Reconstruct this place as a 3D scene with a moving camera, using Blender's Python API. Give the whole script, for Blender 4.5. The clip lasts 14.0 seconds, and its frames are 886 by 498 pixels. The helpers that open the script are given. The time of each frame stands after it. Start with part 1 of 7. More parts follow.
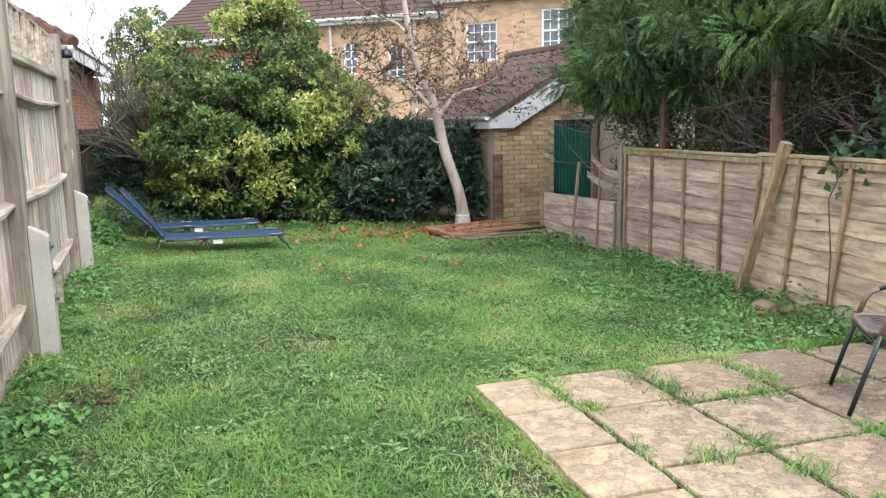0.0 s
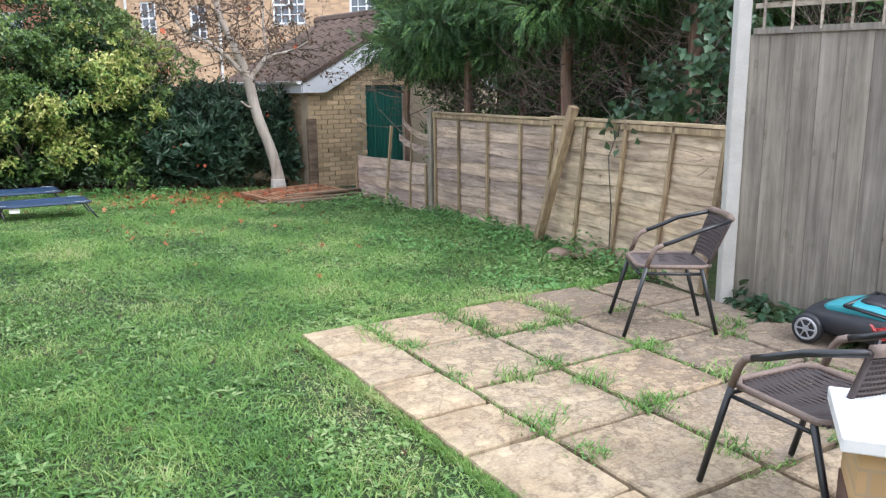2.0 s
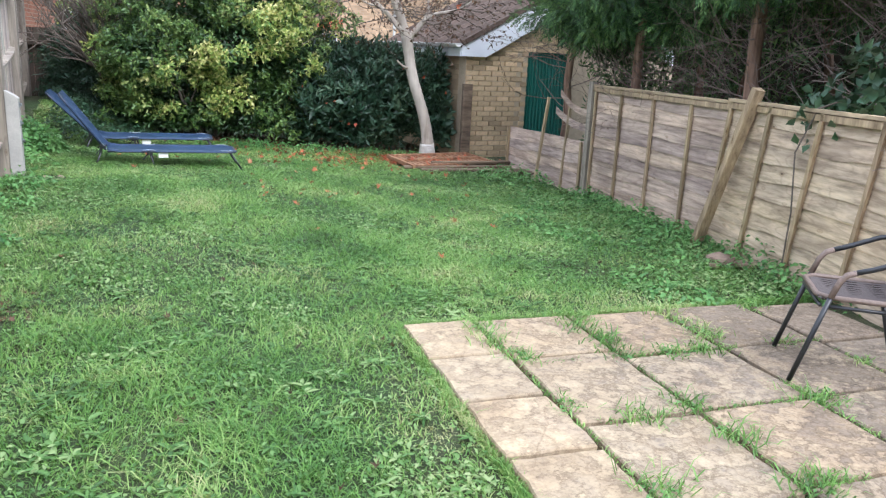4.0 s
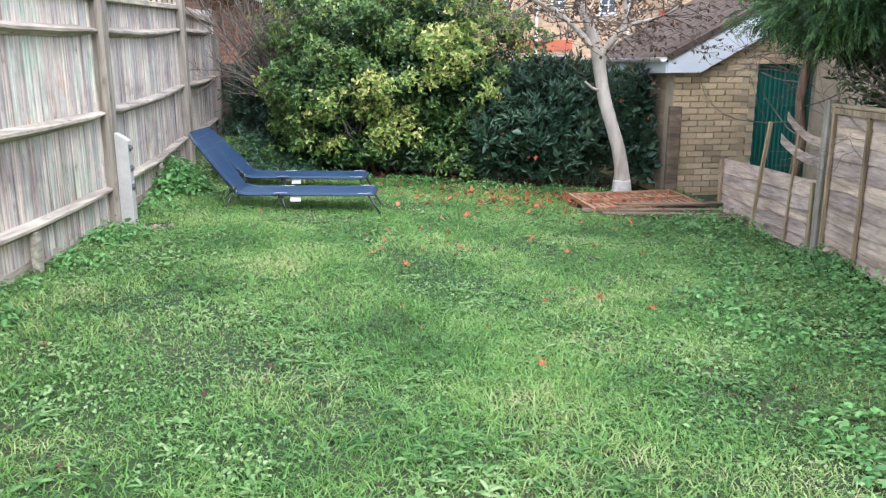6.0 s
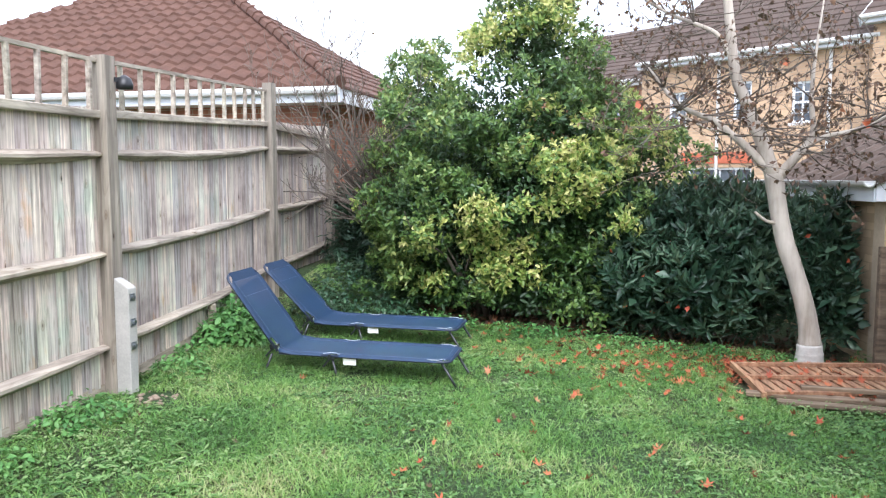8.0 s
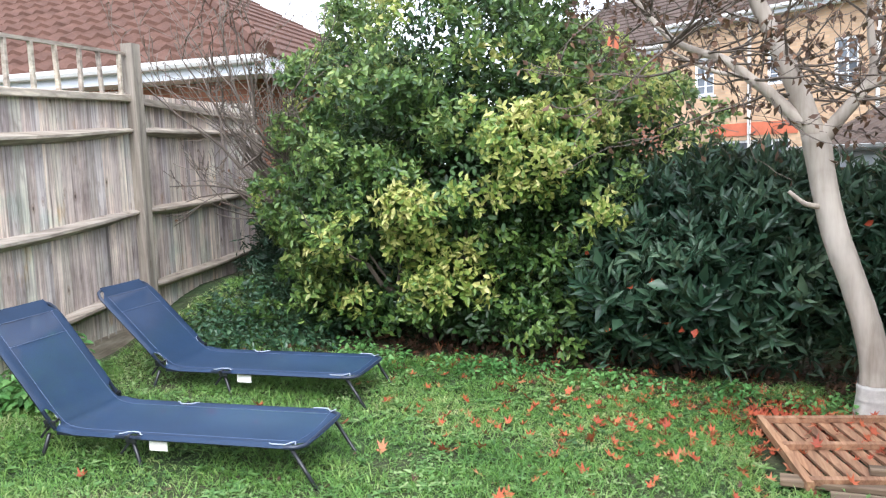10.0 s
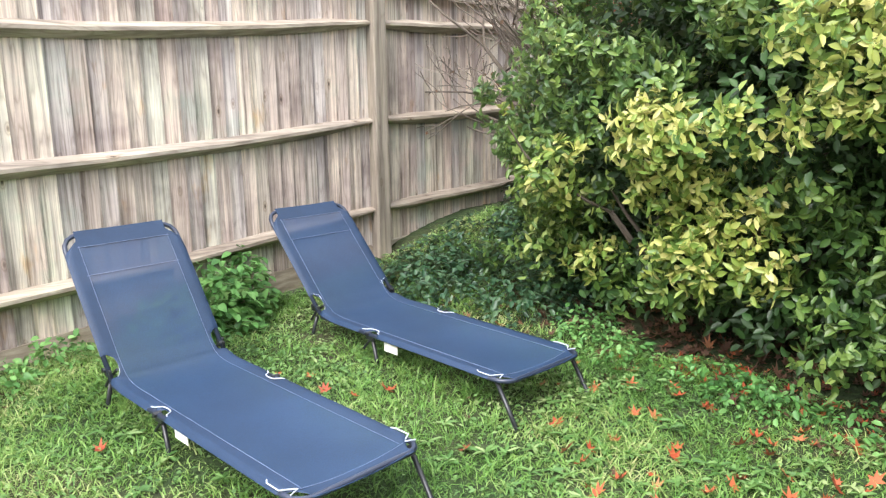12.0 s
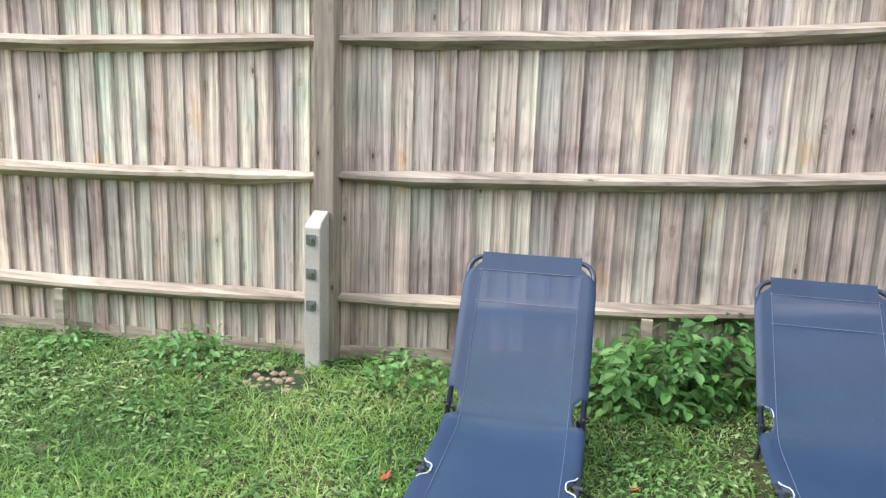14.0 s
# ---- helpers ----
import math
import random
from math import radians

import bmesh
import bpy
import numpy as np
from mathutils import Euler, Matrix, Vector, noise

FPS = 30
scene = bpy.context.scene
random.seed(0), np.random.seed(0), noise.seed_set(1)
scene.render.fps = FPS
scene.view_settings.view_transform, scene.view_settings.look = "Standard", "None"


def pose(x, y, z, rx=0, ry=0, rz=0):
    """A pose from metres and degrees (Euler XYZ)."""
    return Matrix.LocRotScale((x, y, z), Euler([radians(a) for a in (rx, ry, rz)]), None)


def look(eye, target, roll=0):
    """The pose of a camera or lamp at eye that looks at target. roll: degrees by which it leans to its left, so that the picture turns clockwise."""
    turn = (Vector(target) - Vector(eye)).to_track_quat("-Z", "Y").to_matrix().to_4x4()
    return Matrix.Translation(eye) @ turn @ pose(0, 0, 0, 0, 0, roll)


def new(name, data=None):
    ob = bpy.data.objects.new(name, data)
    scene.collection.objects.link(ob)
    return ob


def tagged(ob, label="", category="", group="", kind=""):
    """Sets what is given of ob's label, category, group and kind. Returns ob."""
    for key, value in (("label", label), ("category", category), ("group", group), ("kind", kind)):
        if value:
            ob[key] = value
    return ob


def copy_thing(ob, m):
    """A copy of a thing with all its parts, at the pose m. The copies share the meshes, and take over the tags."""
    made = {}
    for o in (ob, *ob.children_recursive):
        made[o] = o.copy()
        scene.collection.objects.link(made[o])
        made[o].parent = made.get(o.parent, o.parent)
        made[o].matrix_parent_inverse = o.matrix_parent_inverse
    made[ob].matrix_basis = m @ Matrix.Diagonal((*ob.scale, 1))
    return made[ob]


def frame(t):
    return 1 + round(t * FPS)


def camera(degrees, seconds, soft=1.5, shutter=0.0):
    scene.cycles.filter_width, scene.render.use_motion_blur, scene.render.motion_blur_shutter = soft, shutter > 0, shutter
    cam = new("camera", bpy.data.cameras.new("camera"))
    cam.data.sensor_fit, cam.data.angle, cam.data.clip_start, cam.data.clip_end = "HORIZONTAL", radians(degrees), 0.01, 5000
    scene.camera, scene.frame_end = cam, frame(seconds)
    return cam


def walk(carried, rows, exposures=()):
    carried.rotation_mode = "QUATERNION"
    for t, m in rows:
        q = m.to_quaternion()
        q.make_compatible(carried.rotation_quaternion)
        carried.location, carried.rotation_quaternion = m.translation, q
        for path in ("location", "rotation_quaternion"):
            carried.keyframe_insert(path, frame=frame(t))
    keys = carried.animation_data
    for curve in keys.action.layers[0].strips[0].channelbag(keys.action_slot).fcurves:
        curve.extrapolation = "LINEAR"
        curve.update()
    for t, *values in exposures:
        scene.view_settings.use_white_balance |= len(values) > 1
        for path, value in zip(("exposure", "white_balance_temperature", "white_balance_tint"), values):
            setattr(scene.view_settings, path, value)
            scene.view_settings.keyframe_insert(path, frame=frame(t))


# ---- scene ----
cam = camera(59.5, 14.0, 1.25)
METRES, EYE, TILT, LEAN, TURN = 11.4, 1.5, 0.0, 0.0, -16.8
ROWS = [
    (0.0, 0.0, 0.0, 0.0, -0.2, -9.25, 1.22),
    (0.5, -0.0035, -0.0156, 0.0008, -6.26, -9.69, 0.87),
    (1.0, -0.0044, -0.0237, 0.0004, -10.35, -10.32, 0.76),
    (1.5, -0.0044, -0.0282, -0.0012, -12.71, -11.13, 0.8),
    (2.0, -0.0068, -0.0288, -0.0013, -13.97, -11.91, 0.65),
    (2.5, -0.0083, -0.0261, -0.002, -13.6, -12.59, -0.11),
    (3.0, -0.0091, -0.017, -0.0018, -9.65, -13.56, -1.69),
    (5.5, 0.0809, 0.1375, -0.0087, 11.44, -13.72, -0.75),
    (6.0, 0.0874, 0.182, -0.0036, 17.13, -13.17, -0.0),
    (6.5, 0.087, 0.227, 0.0053, 22.0, -11.6, 0.03),
    (7.0, 0.088, 0.2723, 0.0141, 25.98, -6.48, -1.23),
    (9.5, 0.066, 0.5196, 0.0032, 33.72, -4.8, 2.13),
    (10.0, 0.0577, 0.5696, 0.0036, 33.16, -6.25, 2.12),
    (10.5, 0.048, 0.6161, 0.0048, 35.14, -7.52, 1.55),
    (11.0, 0.042, 0.6617, 0.0024, 43.8, -8.96, 0.76),
    (11.5, 0.0339, 0.705, 0.0003, 54.29, -10.74, 0.48),
    (12.0, 0.0245, 0.7483, -0.0013, 64.57, -11.99, 0.72),
    (12.5, 0.0106, 0.7878, -0.0023, 76.71, -12.2, 0.08),
    (13.0, -0.0118, 0.8204, 0.0002, 90.71, -12.13, -1.25),
    (13.5, -0.0347, 0.852, 0.0016, 107.28, -11.95, -1.51),
    (14.0, -0.0575, 0.881, 0.0021, 121.94, -11.47, -1.89),
]
walk(cam, [(t, pose(0, 0, EYE, TILT, LEAN, TURN) @ pose(METRES * x, METRES * y, METRES * z, 90 + pitch, roll, yaw)) for t, x, y, z, yaw, pitch, roll in ROWS],
     exposures=[(t, e, k, 12.5) for t, e, k in ((0.0, 0.70, 6200), (0.8, 0.70, 5980), (2.0, 0.68, 5860), (3.0, 0.70, 5750), (5.5, 0.92, 5560), (7.0, 0.96, 5740), (9.5, 0.92, 5750), (10.5, 1.16, 6050), (11.2, 1.36, 6250), (12.0, 1.34, 6380), (13.2, 1.28, 6300), (14.0, 1.02, 6220))])

# ---- light ----
SUN_EL, SUN_ROT = radians(46), radians(160)
world = bpy.data.worlds.new("sky")
scene.world = world
world.use_nodes = True
_n, _l = world.node_tree.nodes, world.node_tree.links
sky = _n.new("ShaderNodeTexSky")
sky.sky_type, sky.sun_disc = "NISHITA", False
sky.sun_elevation, sky.sun_rotation = SUN_EL, SUN_ROT
sky.air_density, sky.dust_density, sky.ozone_density = 1.0, 4.0, 1.0
# thin bright overcast: cloud veils over the sky colour
cloud = _n.new("ShaderNodeTexNoise")
cloud.inputs["Scale"].default_value, cloud.inputs["Detail"].default_value = 2.2, 6.0
ramp = _n.new("ShaderNodeValToRGB")
ramp.color_ramp.elements[0].position, ramp.color_ramp.elements[1].position = 0.35, 0.6
ramp.color_ramp.elements[0].color = (0.62, 0.62, 0.62, 1)
mixw = _n.new("ShaderNodeMixRGB")
mixw.inputs[2].default_value = (9.4, 9.6, 10.0, 1)
tc = _n.new("ShaderNodeTexCoord")
_l.new(tc.outputs["Generated"], cloud.inputs["Vector"])
_l.new(cloud.outputs["Fac"], ramp.inputs["Fac"])
_l.new(ramp.outputs["Color"], mixw.inputs[0])
_l.new(sky.outputs["Color"], mixw.inputs[1])
_l.new(mixw.outputs["Color"], _n["Background"].inputs["Color"])
_n["Background"].inputs["Strength"].default_value = 0.15
sun = new("sun", bpy.data.lights.new("sun", "SUN"))
sun.data.energy, sun.data.angle, sun.data.color = 2.1, radians(36), (1.0, 0.96, 0.90)
sun.matrix_world = pose(0, 0, 30, 0, 0, 0) @ look((0, 0, 0), (math.sin(SUN_ROT) * -math.cos(SUN_EL), -math.cos(SUN_ROT) * math.cos(SUN_EL), -math.sin(SUN_EL)))

# ---- materials ----
def node_mat(name):
    m = bpy.data.materials.new(name)
    m.use_nodes = True
    return m, m.node_tree.nodes, m.node_tree.links, m.node_tree.nodes["Principled BSDF"]


def mapped(n, l, scale=(1, 1, 1), coord="Object"):
    tcn, mp = n.new("ShaderNodeTexCoord"), n.new("ShaderNodeMapping")
    mp.inputs["Scale"].default_value = scale
    l.new(tcn.outputs[coord], mp.inputs["Vector"])
    return mp.outputs["Vector"]


def ramped(n, l, fac, stops):
    r = n.new("ShaderNodeValToRGB")
    els = r.color_ramp.elements
    while len(els) < len(stops):
        els.new(0.5)
    for e, (p, c) in zip(els, stops):
        e.position, e.color = p, (*c, 1)
    l.new(fac, r.inputs["Fac"])
    return r.outputs["Color"]


def noised(n, l, vec, scale, detail=5.0, rough=0.6):
    t = n.new("ShaderNodeTexNoise")
    t.inputs["Scale"].default_value, t.inputs["Detail"].default_value, t.inputs["Roughness"].default_value = scale, detail, rough
    l.new(vec, t.inputs["Vector"])
    return t.outputs["Fac"]


def blend(n, l, a, b, fac, kind="MIX"):
    m = n.new("ShaderNodeMixRGB")
    m.blend_type = kind
    for s, v in ((0, fac), (1, a), (2, b)):
        if isinstance(v, (int, float)):
            m.inputs[s].default_value = v
        elif isinstance(v, tuple):
            m.inputs[s].default_value = (*v, 1)
        else:
            l.new(v, m.inputs[s])
    return m.outputs["Color"]


def bumped(n, l, b, height, strength, dist=0.01):
    bm_ = n.new("ShaderNodeBump")
    bm_.inputs["Strength"].default_value, bm_.inputs["Distance"].default_value = strength, dist
    l.new(height, bm_.inputs["Height"])
    l.new(bm_.outputs["Normal"], b.inputs["Normal"])


def wood(name, dark, mid, light, axis=2, tint=None, rough=0.85, random_amount=0.5, knots=True, grain=1.0, streaks=0.8, rings=0.65, band=None, stain=False):
    """Weathered timber with its grain along an axis; every piece differs a little."""
    m, n, l, b = node_mat(name)
    sc = [26 * grain, 26 * grain, 26 * grain]
    sc[axis] = 1.1
    info = n.new("ShaderNodeObjectInfo")
    tcn = n.new("ShaderNodeTexCoord")
    geo = n.new("ShaderNodeNewGeometry")
    add = n.new("ShaderNodeVectorMath")
    add.operation = "ADD"
    mul = n.new("ShaderNodeMath")
    mul.operation = "MULTIPLY"
    mul.inputs[1].default_value = 37.0
    l.new(info.outputs["Random"], mul.inputs[0])
    l.new(geo.outputs["Position"], add.inputs[0])
    l.new(mul.outputs[0], add.inputs[1])
    mp = n.new("ShaderNodeMapping")
    mp.inputs["Scale"].default_value = sc
    l.new(add.outputs[0], mp.inputs["Vector"])
    g1 = noised(n, l, mp.outputs["Vector"], 1.0, 6, 0.65)
    col = ramped(n, l, g1, [(0.28, dark), (0.5, mid), (0.72, light)])
    # long weather streaks along the grain
    ss = [9.0 * grain] * 3
    ss[axis] = 0.7
    ms = n.new("ShaderNodeMapping")
    ms.inputs["Scale"].default_value = ss
    l.new(add.outputs[0], ms.inputs["Vector"])
    st = noised(n, l, ms.outputs["Vector"], 1.0, 5, 0.6)
    col = blend(n, l, col, ramped(n, l, st, [(0.30, (0.42, 0.38, 0.36)), (0.45, (0.86, 0.83, 0.82)), (0.56, (1.05, 1.03, 1.0)), (0.70, (1.22, 1.18, 1.1))]), streaks, "MULTIPLY")
    # growth rings: thin darker contour lines in the figure
    mr = n.new("ShaderNodeMapping")
    sr = [8.0 * grain] * 3
    sr[axis] = 1.3
    mr.inputs["Scale"].default_value = sr
    l.new(add.outputs[0], mr.inputs["Vector"])
    fig = n.new("ShaderNodeMath")
    fig.operation = "MULTIPLY"
    fig.inputs[1].default_value = 9.0
    l.new(noised(n, l, mr.outputs["Vector"], 1.0, 1.5, 0.4), fig.inputs[0])
    frac = n.new("ShaderNodeMath")
    frac.operation = "FRACT"
    l.new(fig.outputs[0], frac.inputs[0])
    col = blend(n, l, col, ramped(n, l, frac.outputs[0], [(0.0, (0.66, 0.61, 0.58)), (0.16, (1.0, 1.0, 1.0)), (0.8, (1.04, 1.03, 1.02)), (1.0, (0.72, 0.68, 0.65))]), streaks * rings, "MULTIPLY")
    big = noised(n, l, add.outputs[0], 1.7, 4, 0.6)
    col = blend(n, l, col, ramped(n, l, big, [(0.3, (0.62, 0.6, 0.58)), (0.7, (1.12, 1.1, 1.06))]), 0.8, "MULTIPLY")
    hue = ramped(n, l, info.outputs["Random"], tint or [(0.0, (0.82, 0.78, 0.76)), (0.3, (1.0, 0.97, 0.92)), (0.55, (0.9, 0.98, 0.9)), (0.8, (1.08, 1.0, 0.9)), (1.0, (0.78, 0.76, 0.78))])
    col = blend(n, l, col, hue, random_amount, "MULTIPLY")
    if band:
        # a darker strip along the low-Y edge of each board, ragged with the streaks
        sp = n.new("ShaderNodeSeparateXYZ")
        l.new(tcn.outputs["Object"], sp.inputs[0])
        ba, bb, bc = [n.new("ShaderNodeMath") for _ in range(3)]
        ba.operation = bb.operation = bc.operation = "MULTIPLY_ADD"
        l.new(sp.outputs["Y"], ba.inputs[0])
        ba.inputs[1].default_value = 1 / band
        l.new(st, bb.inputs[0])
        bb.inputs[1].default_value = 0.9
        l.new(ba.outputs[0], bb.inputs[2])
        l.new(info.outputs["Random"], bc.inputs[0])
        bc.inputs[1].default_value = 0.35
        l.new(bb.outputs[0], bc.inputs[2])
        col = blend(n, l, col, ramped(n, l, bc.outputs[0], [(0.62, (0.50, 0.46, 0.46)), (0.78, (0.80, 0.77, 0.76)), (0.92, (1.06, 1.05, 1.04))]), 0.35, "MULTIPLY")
    if stain:
        # algae green and lilac grey areas, and a few rusty runs
        ar = noised(n, l, geo.outputs["Position"], 1.9, 4, 0.6)
        col = blend(n, l, col, ramped(n, l, ar, [(0.34, (0.62, 0.57, 0.585)), (0.46, (0.94, 0.91, 0.90)), (0.55, (1.05, 1.03, 1.0)), (0.66, (0.85, 0.96, 0.90))]), 0.9, "MULTIPLY")
        mo = n.new("ShaderNodeMapping")
        mo.inputs["Scale"].default_value, mo.inputs["Location"].default_value = (6, 6, 2.2), (3.1, 1.7, 0.4)
        l.new(geo.outputs["Position"], mo.inputs["Vector"])
        ru = noised(n, l, mo.outputs["Vector"], 1.0, 4, 0.6)
        col = blend(n, l, col, ramped(n, l, ru, [(0.62, (1, 1, 1)), (0.70, (0.98, 0.80, 0.60)), (0.78, (0.72, 0.46, 0.28))]), 0.85, "MULTIPLY")
    if knots:
        sk = [8.0, 8.0, 8.0]
        sk[axis] = 3.6
        mk = n.new("ShaderNodeMapping")
        mk.inputs["Scale"].default_value = sk
        l.new(add.outputs[0], mk.inputs["Vector"])
        vo = n.new("ShaderNodeTexVoronoi")
        vo.inputs["Scale"].default_value = 1.0
        l.new(mk.outputs["Vector"], vo.inputs["Vector"])
        kn = ramped(n, l, vo.outputs["Distance"], [(0.03, (0.16, 0.125, 0.10)), (0.06, (0.62, 0.54, 0.47)), (0.085, (0.95, 0.90, 0.84)), (0.11, (0.74, 0.68, 0.63)), (0.15, (1.02, 1.0, 0.98))])
        col = blend(n, l, col, kn, 0.9, "MULTIPLY")
    l.new(col, b.inputs["Base Color"])
    b.inputs["Roughness"].default_value = rough
    bumped(n, l, b, g1, 0.35, 0.006)
    return m


def plain(name, color, rough=0.5, metal=0.0, vary=0.12, scale=9.0, bump=0.08, spec=0.5):
    m, n, l, b = node_mat(name)
    v = mapped(n, l)
    a, c = noised(n, l, v, scale, 5), noised(n, l, v, scale * 14, 3)
    lo, hi = tuple(x * (1 - vary) for x in color), tuple(min(1, x * (1 + vary)) for x in color)
    col = blend(n, l, ramped(n, l, a, [(0.3, lo), (0.7, hi)]), ramped(n, l, c, [(0.3, lo), (0.7, hi)]), 0.4)
    l.new(col, b.inputs["Base Color"])
    b.inputs["Roughness"].default_value, b.inputs["Metallic"].default_value = rough, metal
    b.inputs["Specular IOR Level"].default_value = spec
    if bump:
        bumped(n, l, b, c, bump, 0.004)
    return m


def leafy(name, stops, rough=0.45, through_light=0.25, patch=1.3, spec=0.5, weights=(1.5, 0.55, -0.52)):
    """Leaves: colour per leaf, and lighter or darker patches over the plant."""
    m, n, l, b = node_mat(name)
    geo = n.new("ShaderNodeNewGeometry")
    big = noised(n, l, mapped(n, l), patch, 3, 0.5)
    mixv = n.new("ShaderNodeMath")
    mixv.operation = "MULTIPLY_ADD"
    l.new(big, mixv.inputs[0])
    mixv.inputs[1].default_value = weights[0]
    off = n.new("ShaderNodeMath")
    off.operation = "MULTIPLY_ADD"
    l.new(geo.outputs["Random Per Island"], off.inputs[0])
    off.inputs[1].default_value, off.inputs[2].default_value = weights[1], weights[2]
    l.new(off.outputs[0], mixv.inputs[2])
    col = ramped(n, l, mixv.outputs[0], stops)
    l.new(col, b.inputs["Base Color"])
    b.inputs["Roughness"].default_value = rough
    b.inputs["Specular IOR Level"].default_value = spec
    if through_light:
        tr = n.new("ShaderNodeBsdfTranslucent")
        l.new(blend(n, l, col, (1.0, 1.0, 0.55), 0.25), tr.inputs["Color"])
        mx = n.new("ShaderNodeMixShader")
        mx.inputs[0].default_value = through_light
        l.new(b.outputs[0], mx.inputs[1])
        l.new(tr.outputs[0], mx.inputs[2])
        l.new(mx.outputs[0], n["Material Output"].inputs["Surface"])
    return m


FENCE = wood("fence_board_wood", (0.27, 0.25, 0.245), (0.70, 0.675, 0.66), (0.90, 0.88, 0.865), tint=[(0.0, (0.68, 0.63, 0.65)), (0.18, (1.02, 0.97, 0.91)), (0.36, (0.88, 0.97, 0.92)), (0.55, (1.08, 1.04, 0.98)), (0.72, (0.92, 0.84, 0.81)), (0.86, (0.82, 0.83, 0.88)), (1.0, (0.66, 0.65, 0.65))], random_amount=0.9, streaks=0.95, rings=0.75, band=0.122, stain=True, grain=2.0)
RAIL = wood("fence_rail_wood", (0.24, 0.21, 0.18), (0.46, 0.425, 0.375), (0.66, 0.62, 0.555), axis=1)
POST = wood("fence_post_wood", (0.17, 0.155, 0.135), (0.31, 0.29, 0.255), (0.44, 0.41, 0.37), random_amount=0.3)
STUB = plain("spur_post", (0.42, 0.40, 0.37), 0.85, vary=0.2, scale=6)
LAP = wood("lap_panel_wood", (0.235, 0.193, 0.185), (0.50, 0.43, 0.40), (0.69, 0.61, 0.56), axis=1, tint=[(0.0, (0.7, 0.64, 0.62)), (0.35, (1.0, 0.95, 0.9)), (0.7, (1.15, 1.05, 0.88)), (1.0, (0.85, 0.82, 0.82))], random_amount=0.8)
LAPPALE = wood("pale_lap_panel_wood", (0.31, 0.26, 0.205), (0.63, 0.545, 0.435), (0.80, 0.715, 0.59), axis=1, tint=[(0.0, (0.78, 0.70, 0.66)), (0.35, (1.0, 0.96, 0.88)), (0.7, (1.12, 1.04, 0.88)), (1.0, (0.9, 0.86, 0.82))], random_amount=0.7)
BATTEN = wood("batten_wood", (0.24, 0.185, 0.12), (0.42, 0.335, 0.22), (0.58, 0.48, 0.33))
CAP = wood("panel_cap_wood", (0.30, 0.24, 0.16), (0.52, 0.43, 0.30), (0.68, 0.58, 0.42), axis=1)
TALL = wood("tall_fence_wood", (0.15, 0.142, 0.125), (0.26, 0.25, 0.222), (0.37, 0.355, 0.32), tint=[(0.0, (0.85, 0.85, 0.88)), (0.5, (1, 0.98, 0.95)), (1.0, (0.92, 0.9, 0.86))], random_amount=0.5, streaks=0.4)
CONCRETE = plain("concrete_post", (0.47, 0.46, 0.43), 0.9, vary=0.16, scale=7, bump=0.25)
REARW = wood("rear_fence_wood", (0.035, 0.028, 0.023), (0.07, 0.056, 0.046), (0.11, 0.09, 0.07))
PALLET = wood("pallet_wood", (0.20, 0.10, 0.06), (0.40, 0.23, 0.14), (0.55, 0.36, 0.23), axis=1)
PLANK = wood("old_plank_wood", (0.11, 0.085, 0.06), (0.22, 0.17, 0.125), (0.34, 0.27, 0.2), axis=0)
BARK = wood("pale_bark", (0.31, 0.265, 0.22), (0.50, 0.445, 0.385), (0.64, 0.59, 0.53), axis=2, knots=False, random_amount=0.0, grain=0.35, streaks=0.25)
TWIG = plain("twig_bark", (0.13, 0.105, 0.085), 0.9, vary=0.3)
PINEBARK = wood("conifer_bark", (0.13, 0.085, 0.06), (0.27, 0.175, 0.125), (0.40, 0.28, 0.21), knots=False, random_amount=0.0)
DEADTWIG = plain("dead_twigs", (0.20, 0.155, 0.128), 0.9, vary=0.35)
LIMEWASH = plain("flaking_whitewash", (0.56, 0.52, 0.47), 0.9, vary=0.25, scale=14, bump=0.3)
WHITETHREAD = plain("pale_lacing", (0.46, 0.51, 0.60), 0.7)
STITCH = plain("blue_grey_stitching", (0.12, 0.16, 0.27), 0.7)
BLACKSTEEL = plain("black_tube", (0.018, 0.02, 0.024), 0.38, spec=0.6, bump=0)
NAVYSTEEL = plain("dark_navy_tube", (0.03, 0.04, 0.07), 0.35, bump=0)
WHITEPAPER = plain("white_tag", (0.80, 0.80, 0.77), 0.8, vary=0.04)
RATTAN = plain("brown_rattan", (0.062, 0.046, 0.044), 0.5, vary=0.35, scale=40, bump=0.3)
RATTAN2 = plain("tan_rattan_wrap", (0.19, 0.14, 0.115), 0.5, vary=0.3, scale=60, bump=0.3)
WHITEPVC = plain("white_pvc", (0.80, 0.81, 0.82), 0.35, vary=0.05, bump=0)
DARKBRICK = plain("dark_plinth_brick", (0.13, 0.075, 0.055), 0.9, vary=0.3, scale=12, bump=0.3)
TEAL = plain("turquoise_plastic", (0.045, 0.31, 0.37), 0.35, vary=0.06, bump=0)
DARKPLASTIC = plain("charcoal_plastic", (0.025, 0.027, 0.034), 0.5, vary=0.1, bump=0.05)
GREYPLASTIC = plain("grey_plastic", (0.36, 0.37, 0.40), 0.5, vary=0.06, bump=0)
REDPLASTIC = plain("red_cable", (0.35, 0.03, 0.03), 0.45, bump=0)
GREENDOOR = plain("green_painted_metal", (0.006, 0.115, 0.088), 0.45, vary=0.12, scale=2)
GLASSDARK = plain("window_glass", (0.10, 0.12, 0.14), 0.06, vary=0.3, scale=0.8, bump=0, spec=0.9)
